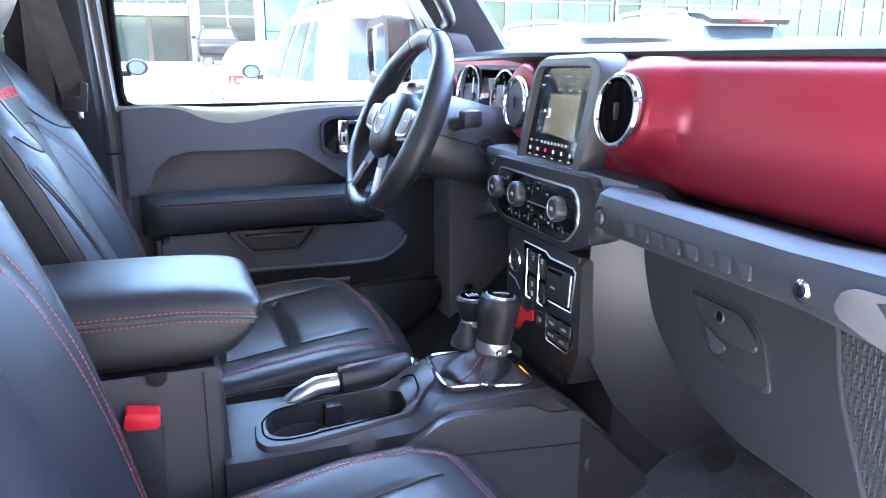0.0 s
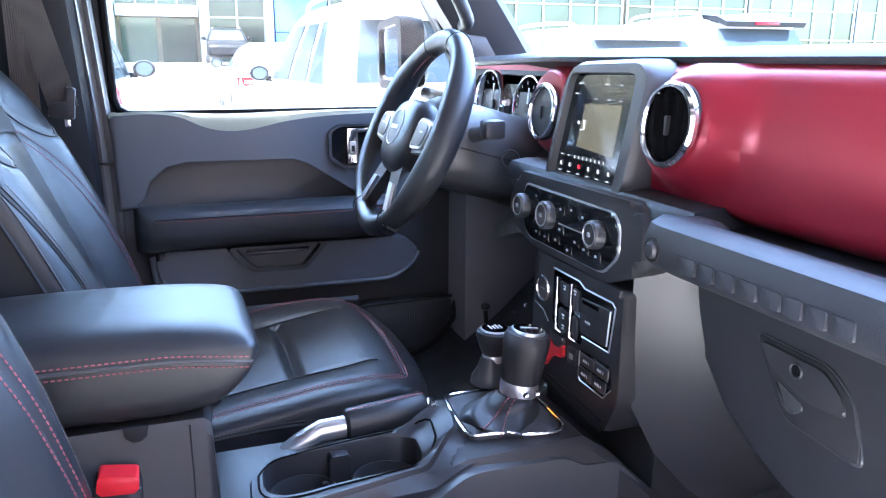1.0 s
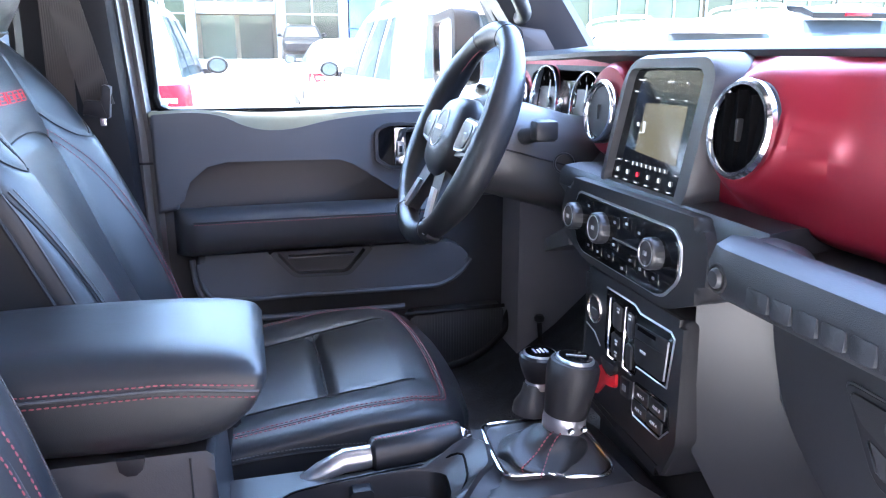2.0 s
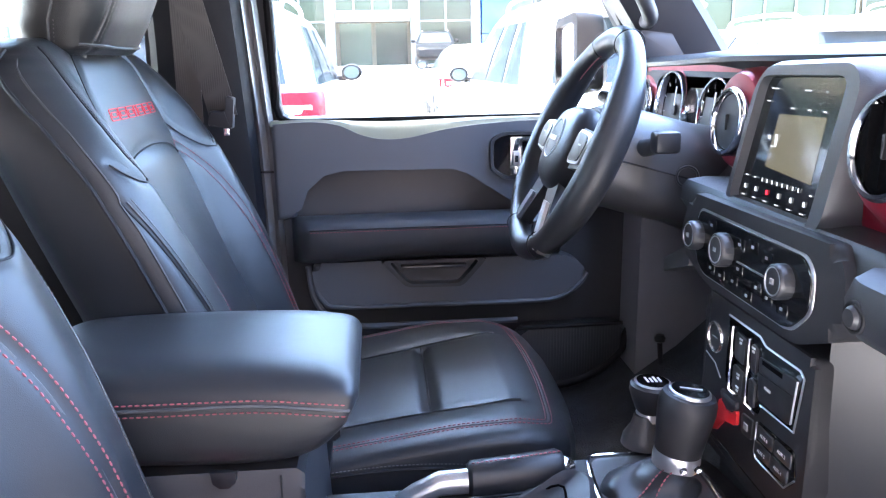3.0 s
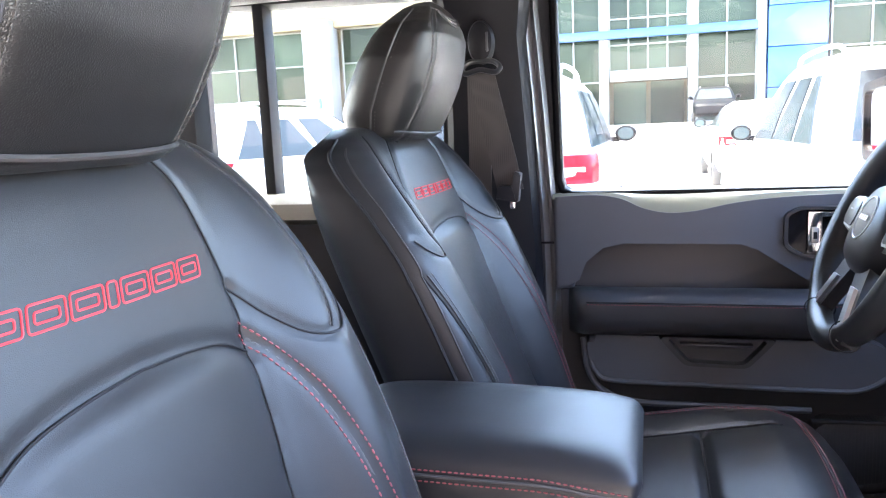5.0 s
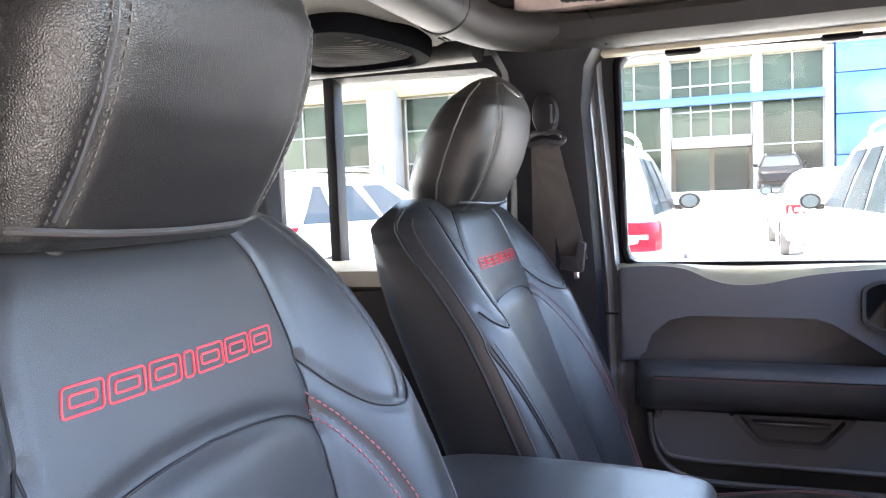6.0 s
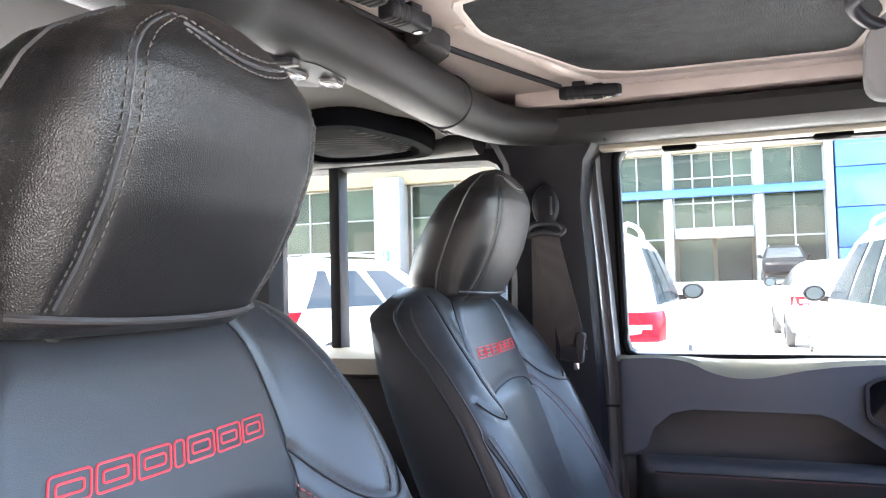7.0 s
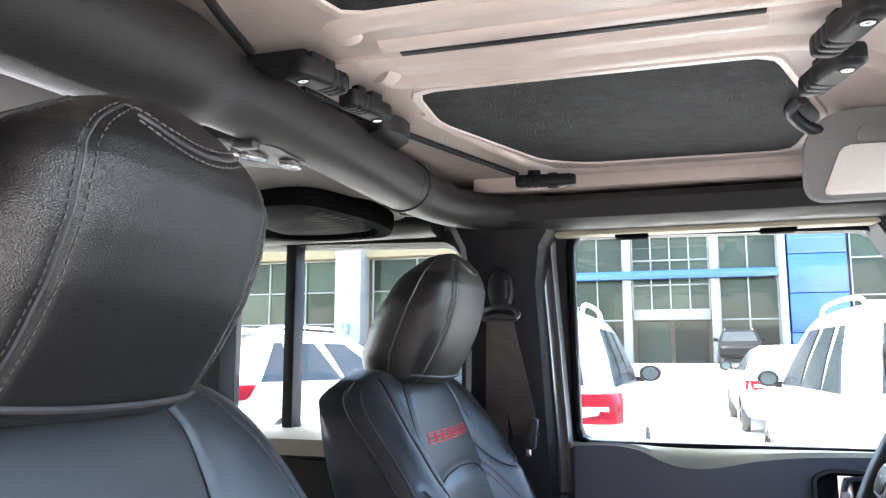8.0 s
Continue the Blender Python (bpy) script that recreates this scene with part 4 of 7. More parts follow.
def build_dashboard():
    d = thing("dashboard", (0.55, 0, 0.75), "black dashboard with a satin red panel across it", "dashboard")
    top = [(0.487, 1.356), (0.475, 1.3575), (0.472, 1.364), (0.482, 1.3725), (0.51, 1.375), (0.60, 1.372), (0.72, 1.362), (0.76, 1.345), (0.76, 1.30), (0.55, 1.30)]
    sections = []
    for y in np.linspace(-0.71, 0.71, 48):
        drop = 0.010 * float(smooth(0.2, 0.7, y)) + 0.004 * float(smooth(0.45, 0.71, -y))
        back = 0.030 * float(smooth(0.10, 0.55, y))
        sections.append([(x + back, y, z - drop) for x, z in top])
    part("top_pad", loft(sections), SOFT_PAD, d, "soft grained black top pad")
    part("core", bm_add(box(0.505, 0.745, -0.70, 0.70, 1.125, 1.345, 0.01), box(0.45, 0.745, -0.135, 0.150, 0.74, 1.21, 0.01)), RUBBER, d)
    # red panel, passenger side: rolled top, gently bowed face
    def red_x(z, y):
        return 0.462 - 0.014 * math.sin((z - 1.19) / 0.16 * math.pi) - 0.012 * (1.345 - z) / 0.15
    rows = []
    for y in list(np.linspace(-0.705, -0.20, 24)) + list(np.linspace(-0.19, -0.092, 12)):
        zt, zb = 1.3575, 1.197
        col = []
        for t in np.linspace(0, 1, 22):
            z = zb + (zt - zb) * t
            x = red_x(z, y)
            if t < 0.14:
                x += 0.03 * (1 - t / 0.14) ** 2
            if t > 0.9:
                x += 0.012 * ((t - 0.9) / 0.1) ** 2
            bulge = max(0.0, 1 - math.hypot(y + 0.168, z - 1.294) / 0.084)
            x -= 0.028 * float(smooth(0, 0.42, bulge))
            col.append((x, y, z))
        rows.append(col + [(0.50, y, zt), (0.50, y, zb)])
    part("red_panel", loft(rows), RED_PAINT, d, "satin deep red painted trim panel")
    air_vent(d, (0.417, -0.166, 1.295), 0.0445)
    # driver side: red surround with openings filled by the instruments
    surround = [(0.105, 1.215), (0.20, 1.215), (0.24, 1.225), (0.66, 1.225), (0.685, 1.25), (0.685, 1.32), (0.655, 1.346), (0.105, 1.358)]
    part("red_panel", prism(surround, "x", 0.58, 0.508, 0.010, 3, r=0.02), RED_PAINT, d, "satin red surround of the instruments")
    hood = part("instrument_housing", prism([(0.255, 1.215), (0.575, 1.215), (0.60, 1.24), (0.598, 1.318), (0.56, 1.334), (0.275, 1.334), (0.245, 1.318), (0.24, 1.24)], "x", 0.57, 0.505, 0.004, r=0.02), GLOSS_BLACK, d, "gloss black instrument cluster")
    for y, r in ((0.492, 0.062), (0.345, 0.056)):
        part("gauge_ring", ring((0.508, y, 1.280), (-1, 0, 0.1), r, 0.006, 0.020 if y > 0.4 else 0.010, 48), CHROME, hood, "chrome gauge ring")
        part("gauge_face", disc_loft((0.5045, y, 1.280), (-1, 0, 0.1), [(r * 0.88, 0), (r * 0.86, 0.002), (0.004, 0.0022)], 40), PLASTIC_SMOOTH, hood)
        part("gauge_hub", disc_loft((0.5020, y, 1.280), (-1, 0, 0.1), [(0.009, 0), (0.008, 0.004), (0.002, 0.0045)], 20), PLASTIC, hood)
        part("needle", turn(box(-0.0008, 0.0008, -0.0012, 0.0012, 0, r * 0.62, 0), pose(0.4995, y, 1.280, 12)), MARK_WHITE, hood)
        for k in range(9):
            a = -2.2 + 4.4 * k / 8
            part("gauge_mark", turn(box(-0.0004, 0.0004, -0.0009, 0.0009, r * 0.70, r * 0.80, 0), pose(0.5008, y, 1.280, math.degrees(a))), MARK_GREY, hood)
    part("cluster_display", box(0.502, 0.5055, 0.385, 0.438, 1.245, 1.318, 0.002), SCREEN_OFF, hood)
    for yb, xb in ((0.205, 0.464), (0.632, 0.501)):
        part("vent_boss", disc_loft((0.52, yb, 1.284), (-1, 0, 0.04), [(0.070, 0.0), (0.064, 0.52 - xb - 0.014), (0.057, 0.52 - xb - 0.004), (0.048, 0.52 - xb - 0.002), (0.01, 0.52 - xb - 0.004)], 44, (1.0, 1.0)), RED_PAINT, d, "red painted vent surround")
    air_vent(d, (0.500, 0.632, 1.282), 0.040, shut=True)
    air_vent(d, (0.462, 0.205, 1.284), 0.043, shut=True)
    # centre screen on its tall bezel
    def bez(y, z, out=0.0):
        return (0.438 - (1.36 - z) * 0.16 - out, y, z)
    outer = rounded([(0.098, 1.204), (0.086, 1.332), (0.064, 1.358), (-0.086, 1.362), (-0.108, 1.345), (-0.100, 1.215), (-0.075, 1.198)], 0.012)
    inner = rounded([(0.084, 1.216), (0.072, 1.335), (0.066, 1.343), (-0.070, 1.345), (-0.078, 1.340), (-0.070, 1.214), (-0.066, 1.210), (0.078, 1.210)], 0.005)
    n = 72
    def even(poly):
        p = [Vector(q) for q in poly] + [Vector(poly[0])]
        ln = [0.0]
        for a, b in zip(p, p[1:]):
            ln.append(ln[-1] + (b - a).length)
        return [(float(np.interp(u, ln, [q[0] for q in p])), float(np.interp(u, ln, [q[1] for q in p]))) for u in np.linspace(0, ln[-1], n + 1)[:-1]]
    o, i = even(outer), even(inner)
    frame_bm = loft([[(0.53, y, z) for y, z in o], [bez(y, z, -0.004) for y, z in o], [bez(y + (p - y) * 0.25, z + (q - z) * 0.25, 0.006) for (y, z), (p, q) in zip(o, i)], [bez(p + (y - p) * 0.1, q + (z - q) * 0.1, 0.006) for (y, z), (p, q) in zip(o, i)], [bez(p, q, -0.004) for p, q in i]], cap=False)
    scr = part("center_screen", frame_bm, PLASTIC_LIFTED, d, "portrait touch screen in a grey-black bezel")
    part("screen_glass", loft([[bez(p, q, -0.0035) for p, q in i], [bez(p * 0.1, 1.278 + (q - 1.278) * 0.1, -0.0030) for p, q in i]]), SCREEN_OFF, scr, "dark glossy screen glass")
    part("picture_area", loft([[bez(y, z, -0.0028) for y, z in ((0.040, 1.252), (0.035, 1.306), (-0.050, 1.308), (-0.050, 1.246))], [bez(y, z, -0.0026) for y, z in ((0.030, 1.255), (0.027, 1.302), (-0.044, 1.304), (-0.044, 1.25))]]), SCREEN_LIT, scr, "dim olive climate display page")
    for k in range(6):
        y = 0.070 - 0.0235 * k
        mt = ICON_RED if k == 2 else ICON_WHITE
        x, _, z = bez(y, 1.2270, -0.0018)
        part("icon", prism([(y - 0.0016, z - 0.0022), (y + 0.0016, z - 0.0022), (y + 0.0014, z + 0.002), (y - 0.0008, z + 0.003)], "x", x + 0.001, x, 0), mt, scr)
        x, _, z = bez(y, 1.2180, -0.0018)
        part("icon_caption", box(x, x + 0.001, y - 0.003, y + 0.003, z - 0.0004, z + 0.0004, 0), ICON_WHITE, scr)
    for y, z, w in ((0.052, 1.331, 0.012), (-0.010, 1.331, 0.010), (-0.042, 1.331, 0.003), (0.060, 1.318, 0.006), (0.010, 1.313, 0.006), (-0.020, 1.313, 0.005), (-0.046, 1.313, 0.004), (0.070, 1.239, 0.004), (0.052, 1.239, 0.003), (-0.056, 1.237, 0.003)):
        x, _, zz = bez(y, z, -0.0012)
        part("screen_text", box(x, x + 0.001, y - w * 0.55, y + w * 0.55, zz - 0.0006, zz + 0.0006, 0), ICON_WHITE, scr)
    for k in range(8):
        x, _, zz = bez(0.036 - 0.010 * k, 1.2385, -0.0012)
        part("fan_step", box(x, x + 0.001, 0.0355 - 0.010 * k, 0.0365 - 0.010 * k, zz - 0.002, zz + 0.002, 0), ICON_WHITE, scr)
    x, _, zz = bez(0.030, 1.282, -0.0012)
    part("seat_figure", bm_add(box(x, x + 0.001, 0.026, 0.030, zz - 0.012, zz + 0.004, 0), box(x, x + 0.001, 0.030, 0.038, zz - 0.012, zz - 0.008, 0), box(x, x + 0.001, 0.040, 0.044, zz - 0.002, zz + 0.002, 0)), ICON_WHITE, scr)
    # deck below the screen and climate housing
    deck = [(0.402, 1.190), (0.404, 1.207), (0.410, 1.214), (0.432, 1.217), (0.50, 1.215), (0.50, 1.165), (0.42, 1.165)]
    part("deck", across(deck, -0.225, 0.205, 6), SOFT_PAD, d)
    house = [(0.148, 1.208), (-0.150, 1.212), (-0.166, 1.19), (-0.165, 1.135), (-0.10, 1.108), (0.095, 1.110), (0.166, 1.135), (0.170, 1.16)]
    clim = part("climate_panel", prism(house, "x", 0.47, 0.392, 0.012, 3, r=0.016), PLASTIC, d, "climate control panel with three fluted knobs")
    plate = [(0.116, 1.193), (-0.108, 1.193), (-0.122, 1.180), (-0.122, 1.146), (-0.092, 1.120), (0.098, 1.122), (0.122, 1.140)]
    part("plate_rim", prism([(y * 1.025, 1.157 + (z - 1.157) * 1.06) for y, z in plate], "x", 0.40, 0.3905, 0.0015, r=0.012), SILVER, clim, "thin silver outline")
    part("plate", prism(plate, "x", 0.40, 0.3890, 0.002, r=0.012), GLOSS_BLACK, clim)
    for y, r in ((0.112, 0.0170), (0.040, 0.0185), (-0.082, 0.0170)):
        kb = part("knob", knob_bm((0.3895, y, 1.163), (-1, 0, 0.05), r, 0.014), PLASTIC_SMOOTH, clim, "fluted black knob")
        part("knob_ring", ring((0.377, y, 1.164), (-1, 0, 0.05), r * 0.82, r * 0.10, 0.0015, 32), SILVER, kb)
        part("knob_icon", box(0.3748, 0.3762, y - 0.003, y + 0.003, 1.1615, 1.1665, 0.0005), MARK_GREY, kb)
    part("chrome_line", box(0.3872, 0.3885, -0.060, 0.012, 1.1565, 1.1580, 0), SILVER, clim)
    for k, (y, z) in enumerate(((0.078, 1.182), (0.078, 1.150), (0.010, 1.176), (-0.018, 1.180), (-0.046, 1.176), (0.010, 1.150), (-0.030, 1.142), (-0.052, 1.138), (0.075, 1.134), (0.050, 1.132), (0.020, 1.134), (-0.080, 1.136), (-0.012, 1.128))):
        part("button", box(0.3883, 0.392, y - 0.0100, y + 0.0100, z - 0.0065, z + 0.0065, 0.001), GLOSS_BLACK, clim)
        part("button_icon", box(0.3876, 0.3885, y - 0.0022, y + 0.0022, z - 0.0014, z + 0.0014, 0), MARK_GREY, clim)
    # lower stack: window switches, storage tray, auxiliary switches
    low = [(0.080, 1.108), (-0.1395, 1.108), (-0.1395, 0.975), (-0.112, 0.922), (0.078, 0.930), (0.082, 0.97)]
    stack = part("lower_controls_plate", prism(low, "x", 0.48, 0.3905, 0.012, 4, r=0.008), PLASTIC, d, "black lower control stack")
    def wire(name, pts, r, mat, label="", x=0.3900, closed=False, soft=0.004):
        """A thin bright line laid on the face of the stack."""
        pts = rounded(pts, soft) if closed else pts
        return part(name, tube([(x, y, z) for y, z in pts], r, 6, closed=closed), mat, stack, label)
    edge = [(0.022, 1.096), (-0.045, 1.096), (-0.058, 1.090), (-0.120, 1.091), (-0.127, 1.086), (-0.118, 1.030), (-0.056, 1.028), (-0.051, 1.014), (-0.026, 1.013), (-0.022, 1.024), (-0.006, 1.014), (0.010, 1.014), (0.022, 1.024)]
    part("switch_plate", prism(edge, "x", 0.40, 0.3892, 0.0008, r=0.004), GLOSS_BLACK, stack)
    wire("rim_line", edge[:7], 0.0011, SILVER, "thin silver outline", 0.3893)
    for y, foot in ((0.010, -0.005), (-0.027, -0.051)):
        wire("chrome_strip", [(y - 0.001, 1.088), (y - 0.001, 1.060), (y, 1.0165), (foot, 1.0155)], 0.0017, CHROME, x=0.3880)
    for y, w in ((-0.010, 0.0115), (-0.040, 0.0060)):
        for z in (1.070, 1.034):
            part("window_switch", prism([(y - w, z - 0.015), (y - w, z + 0.013), (y + w, z + 0.015), (y + w, z - 0.013)], "x", 0.392, 0.3868, 0.002, r=0.003), PLASTIC_SMOOTH, stack)
    for y, z in ((-0.013, 1.079), (-0.012, 1.040), (-0.012, 1.026), (-0.040, 1.080)):
        part("switch_icon", bm_add(box(0.3858, 0.3866, y - 0.003, y + 0.003, z + 0.0010, z + 0.0030, 0), box(0.3858, 0.3866, y - 0.002, y + 0.002, z - 0.0030, z - 0.0008, 0)), MARK_WHITE, stack)
    tray = [(-0.050, 1.077), (-0.117, 1.081), (-0.111, 1.034), (-0.054, 1.033)]
    part("media_tray", prism(tray, "x", 0.392, 0.3872, 0.0015, r=0.003), PLASTIC, stack)
    wire("tray_edge", [(-0.1185, 1.080), (-0.1135, 1.036)], 0.0010, SILVER, x=0.3882)
    wire("tray_joint", [(-0.051, 1.061), (-0.115, 1.064)], 0.0007, RUBBER, x=0.3870)
    part("tray_slot", prism([(-0.057, 1.0765), (-0.095, 1.0775), (-0.095, 1.0725), (-0.057, 1.0715)], "x", 0.389, 0.3866, 0.0008), MATT_BLACK, stack)
    part("tray_legend", box(0.3862, 0.3871, -0.077, -0.066, 1.0500, 1.0525, 0), MARK_WHITE, stack)
    part("dial_ring", ring((0.3912, 0.052, 1.060), (-1, 0, 0), 0.0185, 0.0035, 0.004, 36), CHROME, stack, "chrome ring round the socket")
    part("dial_face", disc_loft((0.391, 0.052, 1.060), (-1, 0, 0), [(0.015, 0), (0.014, 0.002), (0.002, 0.002)], 24), PLASTIC_SMOOTH, stack)
    part("dial_mark", box(0.3884, 0.3890, 0.046, 0.058, 1.0592, 1.0606, 0), MARK_GREY, stack)
    aux = [(-0.053, 1.010), (-0.122, 1.013), (-0.128, 0.986), (-0.112, 0.969), (-0.056, 0.969), (-0.052, 0.975)]
    part("aux_plate", prism(aux, "x", 0.40, 0.3893, 0.0008, r=0.004), GLOSS_BLACK, stack)
    wire("aux_rim", [(-0.053, 1.008), (-0.052, 0.976), (-0.056, 0.970), (-0.111, 0.9695), (-0.127, 0.986)], 0.0010, SILVER, "thin silver outline", 0.3892)
    for name, y, z in (("AUX 1", -0.072, 1.000), ("AUX 2", -0.069, 0.982), ("AUX 3", -0.105, 1.001), ("AUX 4", -0.101, 0.982)):
        sw = part("aux_switch", box(0.3876, 0.391, y - 0.0155, y + 0.0155, z - 0.0078, z + 0.0078, 0.002), PLASTIC_SMOOTH, stack)
        part("switch_lettering", text_bm(name, 0.0052, face_of(0.3871, y, z, (-1, 0, 0)), depth=0.0002), MARK_WHITE, sw)
    part("stability_switch", prism([(-0.022, 1.004), (-0.046, 1.006), (-0.046, 0.984), (-0.024, 0.982)], "x", 0.392, 0.3880, 0.0015, r=0.003), PLASTIC_SMOOTH, stack)
    part("switch_icon", box(0.3872, 0.3880, -0.038, -0.030, 0.990, 0.997, 0), MARK_GREY, stack)
    lock = part("axle_lock_surround", prism([(0.026, 1.000), (0.004, 0.990), (-0.014, 1.002), (-0.014, 0.984), (0.013, 0.978), (0.034, 0.955), (0.042, 0.955)], "x", 0.40, 0.3868, 0.003, r=0.004), BUTTON_RED, stack, "bright red axle lock switch surround")
    part("axle_lock_switch", prism([(0.026, 1.010), (-0.012, 1.010), (-0.012, 1.002), (0.004, 0.993), (0.022, 1.000)], "x", 0.392, 0.3862, 0.002, r=0.003), PLASTIC_SMOOTH, lock)
    wire("side_seam", [(0.074, 1.035), (0.050, 1.030), (0.034, 1.018)], 0.0008, SILVER)
    wire("lower_seam", [(0.060, 0.946), (-0.110, 0.938)], 0.0008, RUBBER)
    # passenger grab bar with raised lettering and bolts
    bar = [(0.356, 1.168), (0.348, 1.178), (0.346, 1.196), (0.352, 1.210), (0.366, 1.217), (0.388, 1.214), (0.400, 1.200), (0.398, 1.176), (0.385, 1.165), (0.368, 1.162)]
    secs = []
    for y in np.linspace(-0.228, -0.73, 44):
        e = float(smooth(-0.245, -0.228, y)) * 0.012
        fat = 1.0 + 0.15 * float(smooth(0.50, 0.575, -y)) + 0.5 * float(smooth(0.56, 0.72, -y))
        secs.append([(0.374 + (x - 0.374) * fat + e * 0.4, y, 1.19 + (z - 1.19) * fat) for x, z in bar])
    grab = part("grab_bar", loft(secs), SOFT_PAD, d, "padded grab bar with raised lettering and bolts")
    for block in emblem_bms(face_of(0.3466, -0.382, 1.1845, (-1, 0, 0.05)), (0.0245, 0.0195, 0.0205, 0.021, 0.0205, 0.0165, 0.0180, 0.0195), 0.0045, 0.0150, depth=0.0016):
        part("raised_block", block, SOFT_PAD, grab, "raised black block of the emblem")
    for y in (-0.247, -0.533):
        part("bolt_recess", ring((0.3478, y, 1.187), (-1, 0, 0), 0.0125, 0.003, 0.002, 28), RUBBER, grab)
        part("bolt", disc_loft((0.349, y, 1.187), (-1, 0, 0), [(0.0085, 0), (0.0085, 0.004), (0.0065, 0.0065), (0.002, 0.007)], 24), CHROME if y < -0.4 else PLASTIC_SMOOTH, grab, "round bolt head")
    # fills the handle loop; its pale tone stands for the bright background there
    part("end_insert", prism(rounded([(-0.568, 1.179), (-0.568, 1.193), (-0.580, 1.202), (-0.725, 1.210), (-0.725, 1.150), (-0.606, 1.168)], 0.008), "x", 0.36, 0.3395, 0.002, 2), PALE_PANEL, grab, "pale grey fill in place of the bright opening of the handle loop")
    part("shelf", across([(0.395, 1.170), (0.40, 1.196), (0.43, 1.190), (0.47, 1.196), (0.50, 1.19), (0.50, 1.15)], -0.225, -0.70, 4), SOFT_PAD, d)
    part("shelf_end", disc_loft((0.40, -0.232, 1.185), (0, -1, 0), [(0.036, 0), (0.036, 0.022), (0.026, 0.034)], 24, (1, 0.8)), SOFT_PAD, d)
    # knee panel between stack and glove box
    knee = []
    for left, right, edge in (((0.404, -0.137, 1.165), (0.462, -0.180, 1.165), (0.446, -0.212, 1.160)), ((0.404, -0.137, 1.110), (0.462, -0.182, 1.110), (0.448, -0.222, 1.108)), ((0.406, -0.137, 1.04), (0.470, -0.186, 1.04), (0.452, -0.256, 1.05)), ((0.412, -0.137, 0.965), (0.500, -0.188, 0.98), (0.468, -0.31, 1.00)), ((0.448, -0.137, 0.900), (0.545, -0.186, 0.915), (0.50, -0.345, 0.965)), ((0.500, -0.137, 0.842), (0.600, -0.182, 0.862), (0.56, -0.36, 0.93)), ((0.556, -0.137, 0.795), (0.640, -0.180, 0.83), (0.62, -0.37, 0.90))):
        a, b, c = Vector(left), Vector(right), Vector(edge)
        row = [a, a.lerp(b, 0.04), a.lerp(b, 0.5), a.lerp(b, 0.94), b, b.lerp(c, 0.08), b.lerp(c, 0.5), c]
        knee.append([tuple(p) for p in row] + [(0.70, c.y, c.z), (0.70, a.y, a.z)])
    part("knee_panel", loft(knee), PLASTIC_SMOOTH, d, "black plastic knee panel", angle=60)
    glove = catmull([(-0.212, 1.160), (-0.222, 1.111), (-0.246, 1.058), (-0.292, 1.016), (-0.345, 0.988), (-0.41, 0.972)], 6)
    gpoly = [tuple(p) for p in glove] + [(-0.56, 0.965), (-0.532, 1.02), (-0.505, 1.085), (-0.492, 1.160)]
    gb = part("glove_box", prism(gpoly, "x", 0.50, 0.428, 0.005, 3), PLASTIC, d, "black glove box door with recessed latch")
    rec = [(-0.306, 1.116), (-0.39, 1.114), (-0.416, 1.095), (-0.432, 1.044), (-0.348, 1.050)]
    part("latch_rim", prism([(-0.366 + (y + 0.366) * 1.05, 1.083 + (z - 1.083) * 1.06) for y, z in rec], "x", 0.432, 0.4262, 0.0015, r=0.012), PLASTIC_SMOOTH, gb)
    part("latch_recess", prism(rec, "x", 0.432, 0.4252, 0.001, r=0.010), RUBBER, gb)
    part("latch_paddle", prism([(-0.312, 1.112), (-0.388, 1.110), (-0.410, 1.094), (-0.415, 1.078), (-0.372, 1.076), (-0.33, 1.092)], "x", 0.43, 0.4225, 0.003, r=0.008), PLASTIC, gb)
    part("latch_scoop", prism([(-0.334, 1.084), (-0.372, 1.070), (-0.366, 1.060), (-0.350, 1.056)], "x", 0.43, 0.4240, 0.003, r=0.006), PLASTIC_SMOOTH, gb, "satin finger scoop")
    part("lock", ring((0.4225, -0.360, 1.100), (-1, 0, 0), 0.0075, 0.002, 0.002, 24), PLASTIC_SMOOTH, gb)
    part("lock_core", disc_loft((0.4228, -0.360, 1.100), (-1, 0, 0), [(0.0055, 0), (0.005, 0.001), (0.001, 0.001)], 18), GLOSS_BLACK, gb)
    part("lower_panel", prism([(-0.14, 0.96), (-0.70, 0.97), (-0.70, 0.90), (-0.14, 0.90)], "x", 0.74, 0.68, 0.01), RUBBER, d)
    hexp = catmull([(-0.493, 1.155), (-0.506, 1.085), (-0.533, 1.02), (-0.562, 0.965)], 5)
    hp = part("end_panel", prism([tuple(p) for p in hexp] + [(-0.70, 0.965), (-0.70, 1.155)], "x", 0.47, 0.430, 0.002), HEX, d, "black honeycomb textured end panel")
    part("end_trim", tube([(0.4275, y - 0.002, z) for y, z in hexp], 0.0022, 6), PLASTIC_SMOOTH, hp)
    rng = random.Random(3)
    dots = bmesh.new()
    for r in range(34):
        z = 1.150 - r * 0.0054
        y0 = float(np.interp(z, [p[1] for p in hexp[::-1]], [p[0] for p in hexp[::-1]])) - 0.006 - (r % 2) * 0.0035
        for k in range(int((y0 + 0.69) / 0.007)):
            y = y0 - k * 0.007
            v = [dots.verts.new((0.4285, y + 0.0026 * math.cos(a), z + 0.0020 * math.sin(a))) for a in np.linspace(0, 2 * math.pi, 7)[:-1]]
            t = dots.verts.new((0.4279, y, z))
            for q in range(6):
                dots.faces.new((v[q], v[(q + 1) % 6], t))
    tagged(part("honeycomb_relief", dots, PLASTIC, hp, smooth=False), kind="stuff")
    # driver knee panel and column surround
    kn = []
